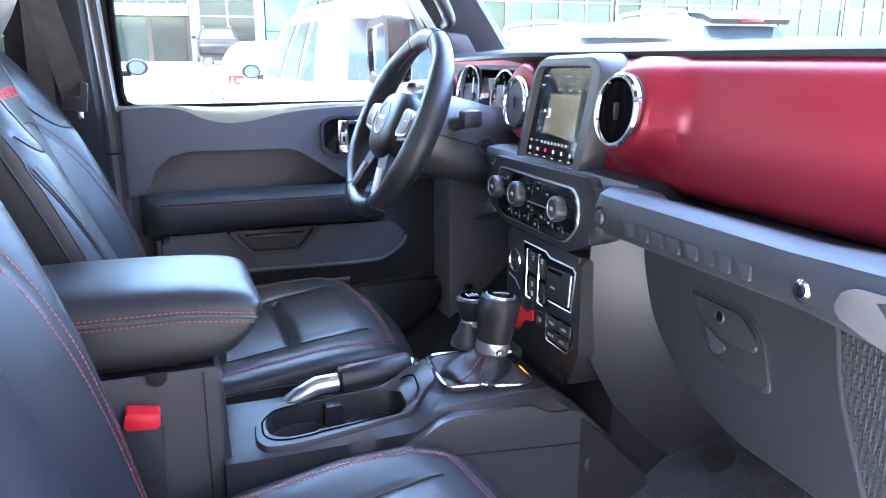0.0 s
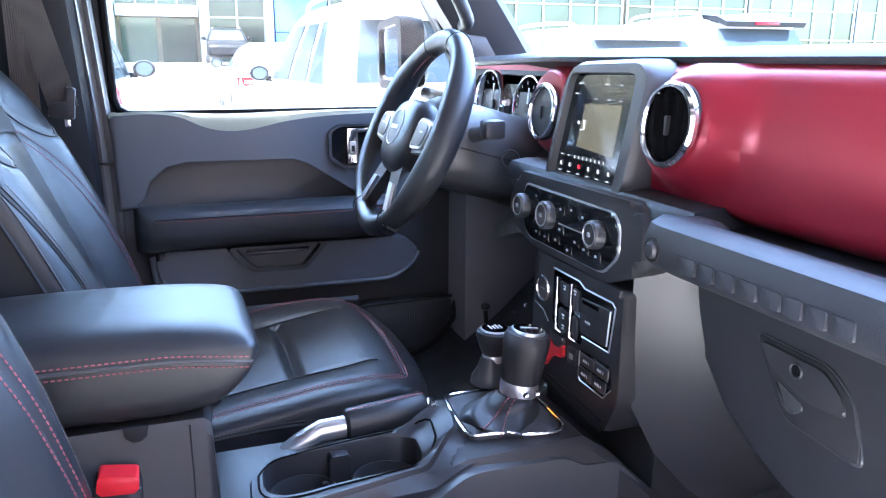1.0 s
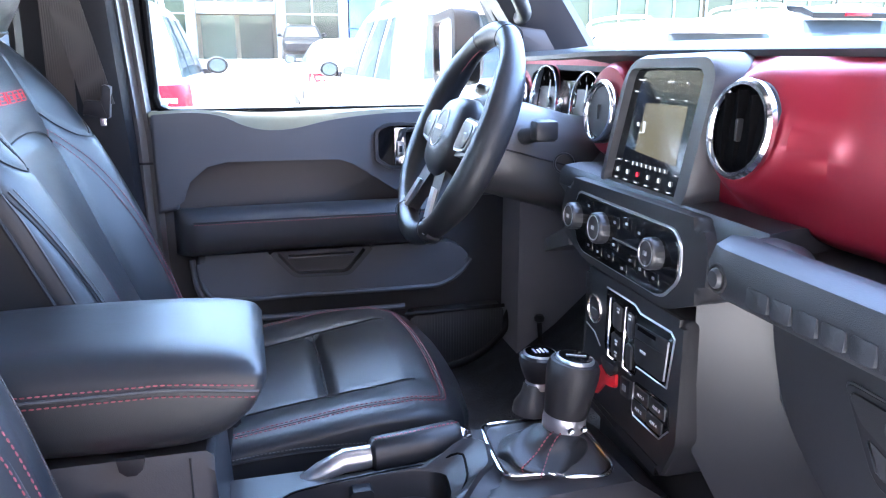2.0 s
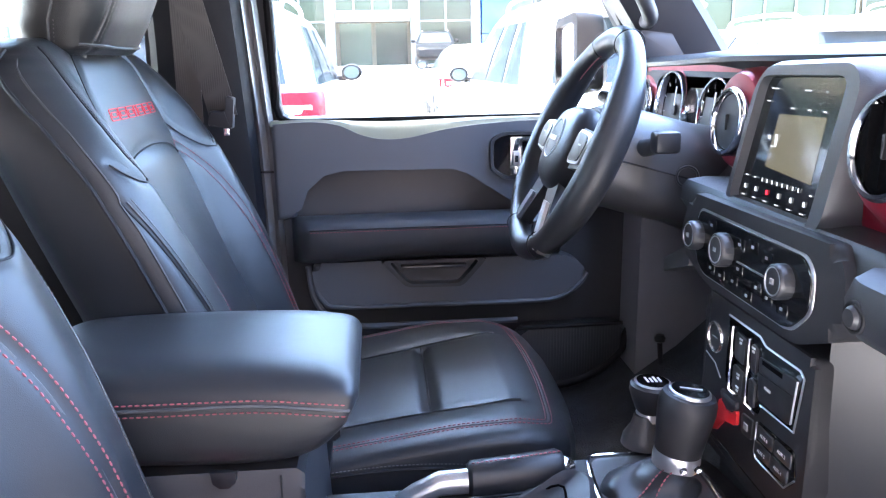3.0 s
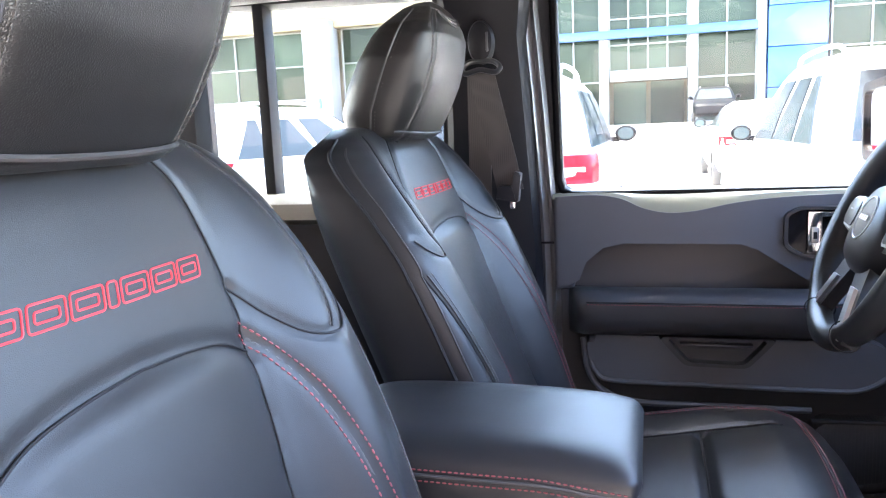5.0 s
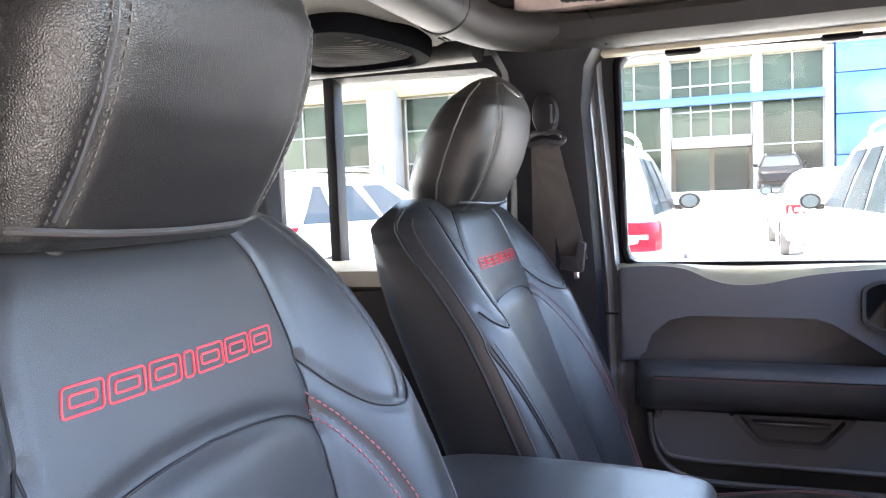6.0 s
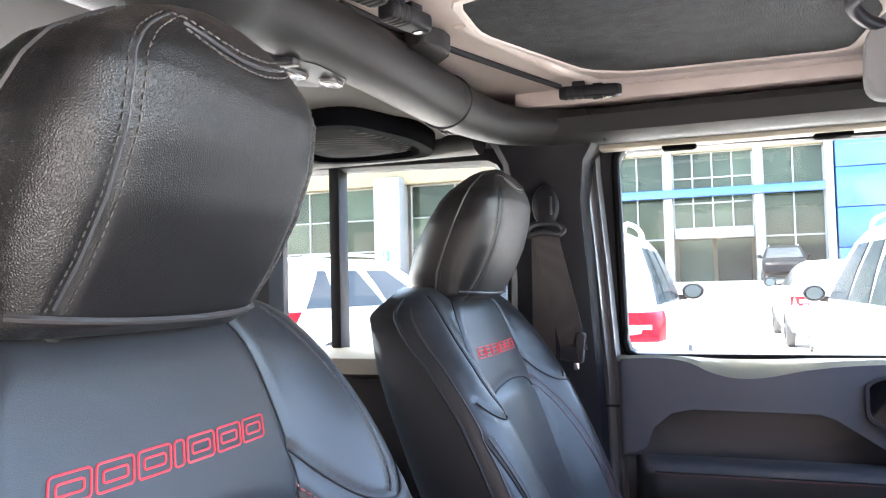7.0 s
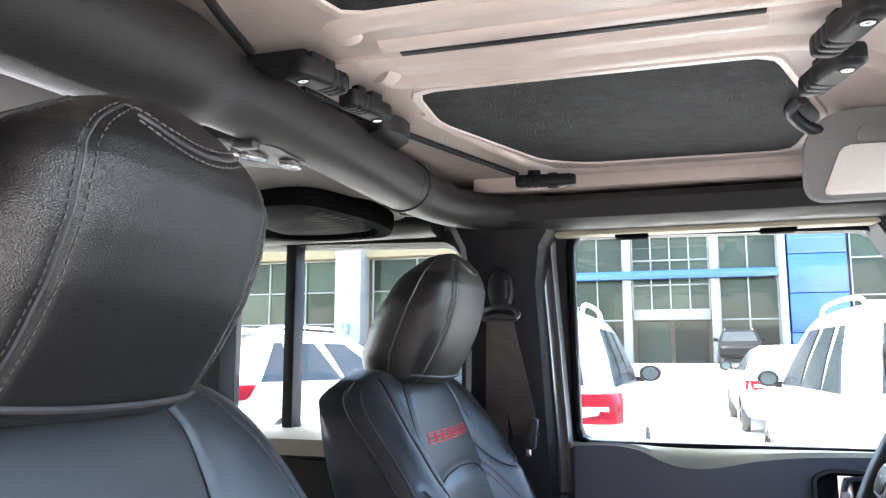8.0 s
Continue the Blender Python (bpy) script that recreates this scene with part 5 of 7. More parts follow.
    for z, x in ((1.22, 0.50), (1.18, 0.462), (1.150, 0.455), (1.130, 0.48), (1.120, 0.54)):
        kn.append([(x, y, z) for y in np.linspace(0.165, 0.66, 10)] + [(0.62, 0.66, z), (0.62, 0.165, z)])
    part("driver_knee_panel", loft(kn), PLASTIC_LIFTED, d)
    part("driver_lower_edge", prism([(0.155, 1.142), (0.235, 1.105), (0.235, 1.085), (0.15, 1.115)], "x", 0.46, 0.395, 0.004), PLASTIC_LIFTED, d)
    return d


build_dashboard()


def build_steering_wheel():
    w = thing("steering_wheel", (0.30, 0.36, 1.25), "black leather steering wheel with red stitching and silver spoke trim", "steering wheel")
    C = Vector((0.298, 0.36, 1.244))
    N = Vector((-0.910, 0, 0.415)).normalized()
    U = Vector((0.415, 0, 0.910)).normalized()
    Y = Vector((0, 1, 0))
    def at(a, r, h=0.0):
        return C + (Y * math.sin(a) + U * math.cos(a)) * r + N * h
    R = 0.161
    path = [at(a, R) for a in np.linspace(0, 2 * math.pi, 73)[:-1]]
    rad = [0.0172 + 0.0062 * float(smooth(0.55, 0.97, abs(math.sin(a)))) for a in np.linspace(0, 2 * math.pi, 73)[:-1]]
    rim = part("rim", tube(path, rad, 16, closed=True), LEATHER, w, "stitched black leather rim")
    for lo, hi in ((0.35, 1.25), (1.75, 2.65), (-1.25, -0.35), (-2.65, -1.75)):
        part("red_stitching", stitches([at(a, R - 0.0190, 0.0015) for a in np.linspace(lo, hi, 30)], 0.005, 0.0042, 0.0010), THREAD_RED, rim)
    for a in (0.35, -0.35, 2.65, -2.65, 1.25, -1.25):
        part("rim_joint", tube([C + (at(a, R) - C) + ((at(a, 1) - C) * math.cos(b) + N * math.sin(b)) * 0.0203 for b in np.linspace(0, 2 * math.pi, 21)[:-1]], 0.0008, 5, closed=True), RUBBER, rim)
    hub = []
    for k, h in ((0.60, -0.040), (1.0, -0.028), (1.02, -0.005), (0.96, 0.010), (0.82, 0.020), (0.45, 0.026), (0.05, 0.0275)):
        hub.append([C + (Y * 0.076 * math.copysign(abs(math.cos(a)) ** 0.8, math.cos(a)) + U * 0.064 * math.copysign(abs(math.sin(a)) ** 0.8, math.sin(a)) - U * 0.008) * k + N * h for a in np.linspace(0, 2 * math.pi, 49)[:-1]])
    part("hub", loft(hub), PLASTIC, w, "black padded hub")
    BF = face_of(*(C + N * 0.0255), N)
    part("badge_plate", disc_loft(C + N * 0.0245, N, [(0.0300, 0), (0.0295, 0.002), (0.02, 0.0032), (0.002, 0.0035)], 40), PLASTIC, w, "round black badge plate")
    part("badge_ring", ring(C + N * 0.0262, N, 0.0302, 0.0022, 0.0015, 44), SILVER, w, "thin silver ring")
    for k in range(4):
        part("badge_bar", turn(box(-0.016 + 0.009 * k, -0.010 + 0.009 * k, -0.0035, 0.0035, 0.0028, 0.0036, 0), BF), SILVER, w)
    for s in (-1, 1):
        arm = loft([[C + Y * s * d + U * (u0 + du) + N * hh for du, hh in ((-hw, -0.012), (hw, -0.012), (hw, 0.010), (-hw, 0.010))] for d, u0, hw in ((0.06, -0.002, 0.030), (0.11, 0.0, 0.026), (0.165, 0.002, 0.020))])
        part("spoke", arm, PLASTIC_SMOOTH, w)
        sp = [(s * 0.070, -0.024), (s * 0.124, -0.020), (s * 0.130, 0.016), (s * 0.115, 0.023), (s * 0.072, 0.025)]
        if s < 0:
            sp = sp[::-1]
        M = face_of(*(C + N * 0.0115), N)
        M = Matrix((M.col[0], M.col[1], M.col[2], M.col[3])).transposed()
        part("button_rim", turn(prism(sp, "z", 0, 0.005, 0.002, r=0.008), M), SILVER, w, "silver button surround")
        part("button_pad", turn(prism([(s * 0.105 + (p - s * 0.105) * 0.86, q * 0.84) for p, q in sp], "z", 0.002, 0.0068, 0.002, r=0.008), M), PLASTIC_SMOOTH, w)
        part("button_mark", turn(box(-0.006, 0.006, -0.0012, 0.0012, 0.0066, 0.0072, 0), M @ pose(s * 0.105, 0.004, 0)), MARK_GREY, w)
        low = loft([[C + Y * s * d + U * u + Y * e * (0.026 if d < 0.05 else 0.020) + N * hh for e, hh in ((-1, -0.010), (1, -0.010), (1, 0.008), (-1, 0.008))] for d, u in ((0.030, -0.055), (0.060, -0.11), (0.082, -0.150))])
        part("lower_spoke", low, PLASTIC_SMOOTH, w)
        trim = loft([[C + Y * s * d + U * u + Y * e * 0.012 + N * hh for e, hh in ((-1, 0.006), (1, 0.006), (0.8, 0.0125), (-0.8, 0.0125))] for d, u in ((0.046, -0.085), (0.062, -0.115), (0.081, -0.149))])
        part("spoke_trim", trim, SILVER, w, "satin silver spoke trim")
        part("paddle", loft([[C + Y * s * (0.085 + e) + U * u + N * hh for e, hh in ((-0.012, -0.034), (0.012, -0.034), (0.012, -0.028), (-0.012, -0.028))] for u in (-0.03, 0.03)]), SILVER, w)
    return w


build_steering_wheel()


def build_column():
    c = thing("steering_column", (0.42, 0.36, 1.20), "black steering column shroud with indicator stalk", "steering column")
    A, B = Vector((0.335, 0.36, 1.232)), Vector((0.54, 0.36, 1.175))
    t = (B - A).normalized()
    u = Vector((0, 1, 0)).cross(t).normalized()
    loops = []
    for k, ry, rz in ((-0.02, 0.062, 0.060), (0.0, 0.074, 0.072), (0.05, 0.078, 0.074), (0.12, 0.078, 0.074), (0.22, 0.085, 0.085)):
        loops.append([A + t * k + Vector((0, 1, 0)) * ry * math.copysign(abs(math.cos(a)) ** 0.75, math.cos(a)) - u * rz * math.copysign(abs(math.sin(a)) ** 0.75, math.sin(a)) for a in np.linspace(0, 2 * math.pi, 37)[:-1]])
    part("shroud", loft(loops), PLASTIC_LIFTED, c, "black grained shroud")
    part("shroud_joint", tube([A + t * (0.0 + 0.2 * k / 10) + Vector((0, -0.0785, 0)) for k in range(11)], 0.0012, 5), RUBBER, c)
    st = part("stalk", tube([(0.38, 0.285, 1.245), (0.39, 0.255, 1.252), (0.392, 0.232, 1.256)], [0.012, 0.011, 0.012], 12), PLASTIC_LIFTED, c, "black wiper stalk")
    part("stalk_end", box(0.374, 0.408, 0.222, 0.252, 1.243, 1.272, 0.006), PLASTIC, st)
    part("ignition_ring", ring((0.44, 0.278, 1.205), (-0.4, -1, 0.1), 0.017, 0.004, 0.006, 28), PLASTIC_SMOOTH, c)
    return c


build_column()


# ---------------------------------------------------------------- driver door
def bridge(outer, inner, axis, a, b, bev=0.0):
    """A flat frame between two outlines with the same number of points."""
    def at(p, q):
        return {"x": (q, p[0], p[1]), "y": (p[0], q, p[1]), "z": (p[0], p[1], q)}[axis]
    mid = [((o[0] * 0.85 + i[0] * 0.15), (o[1] * 0.85 + i[1] * 0.15)) for o, i in zip(outer, inner)]
    mid2 = [((o[0] * 0.15 + i[0] * 0.85), (o[1] * 0.15 + i[1] * 0.85)) for o, i in zip(outer, inner)]
    e = b + (a - b) * bev
    lps = [[at(p, a) for p in outer], [at(p, e) for p in outer], [at(p, b) for p in mid], [at(p, b) for p in mid2], [at(p, e) for p in inner], [at(p, a) for p in inner]]
    return loft(lps + [lps[0]], cap=False)


def resample(poly, n=80):
    p = [Vector(q) for q in poly] + [Vector(poly[0])]
    ln = [0.0]
    for a, b in zip(p, p[1:]):
        ln.append(ln[-1] + (b - a).length)
    return [(float(np.interp(u, ln, [q[0] for q in p])), float(np.interp(u, ln, [q[1] for q in p]))) for u in np.linspace(0, ln[-1], n + 1)[:-1]]


def build_driver_door():
    d = thing("driver_door", (0.15, 0.72, 0.72), "charcoal door panel with padded armrest and chrome release lever", "car door")
    base = [(-0.172, 1.255), (0.545, 1.255), (0.56, 1.10), (0.53, 0.86), (0.44, 0.735), (0.0, 0.735), (-0.11, 0.82), (-0.172, 0.95)]
    # darker than the upper trim: the scooped recess gets its shade from this colour
    part("door_shell", prism(base, "y", 0.77, 0.724, 0.004, r=0.02), PLASTIC_LIFTED, d, "charcoal grained door shell, darker than the trim to shade the recess")
    part("outer_skin", box(-0.36, 0.70, 0.776, 0.80, 0.50, 1.25, 0.01), GREY_PAINT, d, "grey painted outer door skin")
    wave = catmull([(-0.172, 1.258), (-0.10, 1.261), (-0.05, 1.254), (-0.01, 1.236), (0.03, 1.227), (0.08, 1.229), (0.15, 1.243), (0.24, 1.252), (0.36, 1.255), (0.54, 1.252)], 5)
    upper = [tuple(p) for p in wave] + [(0.55, 1.085), (0.300, 1.085), (0.268, 1.105), (0.190, 1.168), (0.160, 1.179), (-0.045, 1.181), (-0.085, 1.172), (-0.120, 1.142), (-0.134, 1.105), (-0.136, 1.085), (-0.172, 1.080)]
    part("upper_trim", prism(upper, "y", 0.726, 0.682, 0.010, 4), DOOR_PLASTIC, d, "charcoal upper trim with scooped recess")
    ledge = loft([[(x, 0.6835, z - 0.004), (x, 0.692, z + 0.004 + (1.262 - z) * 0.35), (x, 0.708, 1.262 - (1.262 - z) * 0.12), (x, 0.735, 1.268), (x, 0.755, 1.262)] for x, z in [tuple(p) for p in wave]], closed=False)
    # paler than the trim to stand in for window light falling on it
    part("sill_ledge", ledge, LEDGE_LIT, d, "sloping ledge under the window glass")
    # padded armrest
    sec = []
    for x in np.linspace(-0.146, 0.36, 36):
        e = min(1.0, (x + 0.146) / 0.035) ** 0.5 if x < -0.111 else 1.0
        b = 0.070 * e * (1 - 0.35 * float(smooth(0.25, 0.36, x)))
        zt = 1.086
        zb = 0.998 + 0.004 * math.sin((x + 0.146) * 6)
        sec.append([(x, 0.70, zt), (x, 0.70 - b * 0.45, zt + 0.002 * e), (x, 0.70 - b * 0.85, zt - 0.006), (x, 0.70 - b, zt - 0.018), (x, 0.70 - b * 0.98, zt - 0.045), (x, 0.70 - b * 0.80, zb + 0.016), (x, 0.70 - b * 0.5, zb + 0.003), (x, 0.70, zb)])
    arm = part("armrest", loft(sec), LEATHER_SIDE, d, "padded black armrest with a red stitched seam")
    part("red_stitching", stitches([(x, 0.70 - 0.0705 * (1 - 0.35 * float(smooth(0.25, 0.36, x))), 1.0675) for x in np.linspace(-0.105, 0.34, 60)], 0.006, 0.0042, 0.0008), THREAD_RED, arm)
    part("seam_cord", tube([(x, 0.70 - 0.0700 * (1 - 0.35 * float(smooth(0.25, 0.36, x))), 1.0715) for x in np.linspace(-0.108, 0.34, 60)], 0.0012, 5), RUBBER, arm)
    # lower moulding with the pull cup
    low = [(-0.112, 0.998), (0.372, 0.996), (0.402, 0.982), (0.420, 0.955), (0.398, 0.922), (0.360, 0.905), (0.30, 0.903), (-0.06, 0.907), (-0.095, 0.925), (-0.112, 0.96)]
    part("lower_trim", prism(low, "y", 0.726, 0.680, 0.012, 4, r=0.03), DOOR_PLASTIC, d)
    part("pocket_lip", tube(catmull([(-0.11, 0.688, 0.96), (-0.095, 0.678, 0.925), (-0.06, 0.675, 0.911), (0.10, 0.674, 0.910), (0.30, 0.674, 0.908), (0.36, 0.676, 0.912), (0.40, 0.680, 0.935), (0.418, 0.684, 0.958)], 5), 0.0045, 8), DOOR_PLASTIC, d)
    cup_o = resample(rounded([(0.014, 1.002), (0.028, 0.986), (0.062, 0.948), (0.172, 0.946), (0.208, 0.986), (0.222, 1.002)], 0.01), 50)
    cup_i = resample(rounded([(0.034, 1.000), (0.046, 0.986), (0.070, 0.957), (0.164, 0.955), (0.192, 0.986), (0.202, 1.000)], 0.008), 50)
    cup = part("pull_cup", bridge(cup_o, cup_i, "y", 0.690, 0.660, 0.4), PLASTIC_SMOOTH, d, "recessed black pull cup")
    part("cup_back", prism(cup_i, "y", 0.685, 0.6795, 0), PLASTIC_SMOOTH, cup)
    part("cup_ledge", box(0.055, 0.180, 0.662, 0.682, 0.984, 0.990, 0.002), PLASTIC_SMOOTH, cup)
    # release lever in its bezel
    bo = resample(rounded([(0.226, 1.222), (0.252, 1.236), (0.352, 1.234), (0.366, 1.222), (0.366, 1.158), (0.350, 1.146), (0.254, 1.146), (0.226, 1.164)], 0.010), 60)
    bi = resample(rounded([(0.234, 1.219), (0.256, 1.229), (0.348, 1.228), (0.358, 1.219), (0.358, 1.161), (0.346, 1.153), (0.258, 1.153), (0.234, 1.168)], 0.008), 60)
    bz = part("release_bezel", bridge(bo, bi, "y", 0.690, 0.674, 0.4), PLASTIC_SMOOTH, d, "black bezel round the door release")
    part("release_back", prism(bi, "y", 0.690, 0.6805, 0), GLOSS_BLACK, bz)
    part("lever_frame", prism([(0.264, 1.226), (0.340, 1.226), (0.340, 1.219), (0.284, 1.219), (0.284, 1.160), (0.330, 1.160), (0.330, 1.154), (0.264, 1.154)], "y", 0.685, 0.672, 0.002), CHROME, bz, "chrome release lever")
    part("lock_tab", box(0.268, 0.281, 0.667, 0.676, 1.172, 1.200, 0.002), SILVER, bz)
    part("lock_mark", box(0.2715, 0.2775, 0.6662, 0.667, 1.180, 1.192, 0), RUBBER, bz)
    # net pocket and lower rubber edge
    part("net_pocket", prism([(0.30, 0.848), (0.49, 0.850), (0.485, 0.79), (0.42, 0.735), (0.25, 0.735), (0.24, 0.79)], "y", 0.73, 0.676, 0.003, r=0.01), HEX, d, "black net map pocket")
    part("pocket_hem", tube([(0.28, 0.676, 0.851), (0.38, 0.675, 0.853), (0.49, 0.676, 0.853)], 0.004, 8), RUBBER, d)
    seal = catmull([(0.525, 0.690, 1.05), (0.53, 0.690, 0.95), (0.520, 0.688, 0.86), (0.48, 0.686, 0.785), (0.41, 0.684, 0.738), (0.30, 0.684, 0.72)], 6)
    part("door_seal", tube(seal, 0.012, 10), RUBBER, d, "black rubber door seal")
    rear = catmull([(-0.120, 0.690, 0.99), (-0.112, 0.688, 0.93), (-0.085, 0.684, 0.89), (-0.03, 0.682, 0.870), (0.10, 0.682, 0.868), (0.28, 0.682, 0.868)], 6)
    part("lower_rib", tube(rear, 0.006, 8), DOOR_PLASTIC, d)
    # window frame and glass
    fi = resample(rounded([(-0.158, 1.262), (0.545, 1.262), (0.515, 1.36), (0.405, 1.560), (0.360, 1.640), (-0.165, 1.650)], 0.03, 6), 100)
    fo = resample(rounded([(-0.200, 1.20), (0.60, 1.20), (0.575, 1.37), (0.445, 1.580), (0.385, 1.675), (-0.208, 1.682)], 0.045, 6), 100)
    wf = part("window_frame", bridge(fo, fi, "y", 0.775, 0.715, 0.5), RUBBER, d, "black window frame with rubber seal")
    si = resample(rounded([(-0.162, 1.258), (0.549, 1.258), (0.519, 1.36), (0.409, 1.562), (0.364, 1.644), (-0.169, 1.654)], 0.03, 6), 100)
    part("frame_seal", tube([(x, 0.716, z) for x, z in si], 0.008, 8, closed=True), MIRROR_SHELL, wf)
    pane = part("pane", prism(fi, "y", 0.745, 0.749, 0), CLEAR, d, "clear side window pane")
    pane.visible_shadow = False
    return d


build_driver_door()


def build_door_mirror():
    m = thing("door_mirror", (0.46, 0.86, 1.30), "black door mirror seen through the window", "wing mirror")
    o = resample(rounded([(0.835, 1.290), (1.035, 1.290), (1.045, 1.445), (0.845, 1.457)], 0.03), 48)
    i = resample(rounded([(0.855, 1.312), (1.016, 1.312), (1.024, 1.428), (0.866, 1.438)], 0.02), 48)
    part("housing", loft([[(0.5, 0.94 + (y - 0.94) * 0.7, 1.37 + (z - 1.37) * 0.7) for y, z in o], [(0.485, 0.94 + (y - 0.94) * 0.93, 1.37 + (z - 1.37) * 0.93) for y, z in o], [(0.45, y, z) for y, z in o], [(0.428, y, z) for y, z in o], [(0.426, y, z) for y, z in i], [(0.434, y, z) for y, z in i]]), MIRROR_SHELL, m)
    part("mirror_glass", prism(i, "x", 0.436, 0.4335, 0), MIRROR, m, "silvered mirror glass")
    part("mount", tube([(0.52, 0.76, 1.275), (0.49, 0.86, 1.285)], 0.014, 12), MIRROR_SHELL, m)
    return m


build_door_mirror()


# ---------------------------------------------------------------- body shell round the cabin
def build_pillars():
    """Pillar trims of the driver side; the passenger side repeats them behind the camera."""
    out = []
    for s, who in ((1, "driver"), (-1, "passenger")):
        p = thing("b_pillar", (-0.27, s * 0.66, 0.72), "black padded door pillar trim with grey painted jamb", "pillar", "door pillars")
        ls = []
        for z, x0, x1, yi in ((0.70, -0.40, -0.19, 0.655), (1.0, -0.385, -0.190, 0.65), (1.2, -0.37, -0.196, 0.642), (1.40, -0.362, -0.206, 0.630), (1.55, -0.360, -0.214, 0.618), (1.62, -0.368, -0.206, 0.612), (1.655, -0.385, -0.185, 0.606), (1.69, -0.41, -0.16, 0.60)):
            ls.append([(x0, s * 0.74, z), (x0 + 0.006, s * (yi + 0.012), z), (x0 + 0.02, s * yi, z), (x1 - 0.035, s * yi, z), (x1 - 0.008, s * (yi + 0.014), z), (x1, s * (yi + 0.040), z), (x1, s * 0.74, z)])
        part("pillar_trim", loft(ls), PILLAR_SHADED, p, "black grained pillar trim")
        jb = []
        for z, x in ((0.70, -0.165), (1.10, -0.168), (1.22, -0.170), (1.45, -0.186), (1.60, -0.198), (1.68, -0.20)):
            jb.append([(x - 0.035, s * 0.70, z), (x - 0.020, s * 0.690, z), (x - 0.010, s * 0.700, z), (x - 0.002, s * 0.690, z), (x + 0.004, s * 0.702, z), (x + 0.004, s * 0.75, z), (x - 0.035, s * 0.75, z)])
        part("jamb", loft(jb), GREY_PAINT, p, "grey metallic painted jamb")
        part("jamb_seal", tube([(x - 0.033, s * 0.688, z) for z, x in ((0.72, -0.165), (1.10, -0.168), (1.22, -0.170), (1.45, -0.186), (1.60, -0.198))], 0.007, 8), RUBBER, p)
        if s > 0:
            part("striker", box(-0.20, -0.165, 0.688, 0.692, 1.17, 1.174, 0.001), RUBBER, p)
        a = thing("a_pillar", (0.55, s * 0.66, 1.35), "black windscreen pillar trim with grab handle", "pillar", "windscreen pillars")
        al = []
        for z, x0, x1 in ((1.30, 0.555, 0.70), (1.36, 0.515, 0.668), (1.42, 0.478, 0.628), (1.50, 0.425, 0.572), (1.60, 0.366, 0.510), (1.70, 0.31, 0.45)):
            al.append([(x0, s * 0.735, z), (x0 + 0.008, s * 0.668, z), (x0 + 0.03, s * 0.655, z), (x1 - 0.02, s * 0.64, z), (x1, s * 0.65, z), (x1, s * 0.735, z)])
        part("pillar_trim", loft(al), PLASTIC, a)
        hd = part("grab_handle", tube(catmull([(0.505, s * 0.655, 1.425), (0.495, s * 0.615, 1.440), (0.450, s * 0.610, 1.52), (0.405, s * 0.612, 1.60), (0.39, s * 0.65, 1.62)], 5), 0.014, 10), SOFT_PAD, a, "soft black grab handle")
        part("mirror_corner", prism([(0.492, 1.348), (0.592, 1.348), (0.568, 1.402), (0.485, 1.412)], "y", s * 0.70, s * 0.650, 0.004, r=0.012), PLASTIC_SMOOTH, a)
    return out


build_pillars()


def build_belt():
    b = thing("seat_belt", (-0.27, 0.575, 1.28), "grey-brown seat belt webbing hanging from a black guide", "seat belt")
    part("guide", disc_loft((-0.278, 0.600, 1.537), (0.05, -1, 0), [(0.036, -0.01), (0.037, 0.012), (0.033, 0.022), (0.022, 0.026), (0.004, 0.027)], 32, (0.62, 1.0)), PILLAR_SHADED, b, "black height adjuster")
    part("guide_slot", box(-0.266, -0.262, 0.5735, 0.577, 1.520, 1.552, 0.001), PLASTIC_SMOOTH, b)
    part("ring", tube(catmull([(-0.309, 0.576, 1.493), (-0.300, 0.566, 1.484), (-0.276, 0.566, 1.489), (-0.250, 0.566, 1.484), (-0.243, 0.576, 1.493), (-0.258, 0.580, 1.504), (-0.294, 0.580, 1.504)], 5, True), 0.0048, 8, closed=True), PLASTIC_SMOOTH, b)
    strip = []
    for t in np.linspace(0, 1, 24):
        z = 1.490 - 0.205 * t
        x = -0.276 + 0.045 * t ** 1.1
        y = 0.572 + 0.010 * math.sin(t * 3)
        strip.append([(x - 0.0235, y + 0.001, z), (x + 0.0235, y - 0.002, z), (x + 0.0235, y, z - 0.0005), (x - 0.0235, y + 0.0028, z - 0.0005)])
    part("webbing", loft(strip), WEB, b, "grey-brown woven webbing")
    second = []
    for t in np.linspace(0, 1, 24):
        z = 1.488 - 0.46 * t
        x = -0.284 - 0.006 * t
        second.append([(x - 0.020, 0.590, z), (x + 0.020, 0.588, z), (x + 0.020, 0.590, z), (x - 0.020, 0.592, z)])
    part("webbing", loft(second), WEB, b)
    part("latch_tongue", prism([(-0.255, 1.268), (-0.216, 1.262), (-0.210, 1.312), (-0.222, 1.316), (-0.225, 1.290), (-0.25, 1.292)], "y", 0.582, 0.562, 0.003, r=0.003), PLASTIC, b, "black belt tongue")
    part("tongue_tip", box(-0.232, -0.222, 0.568, 0.574, 1.250, 1.264, 0.002), CHROME, b)
    return b


build_belt()


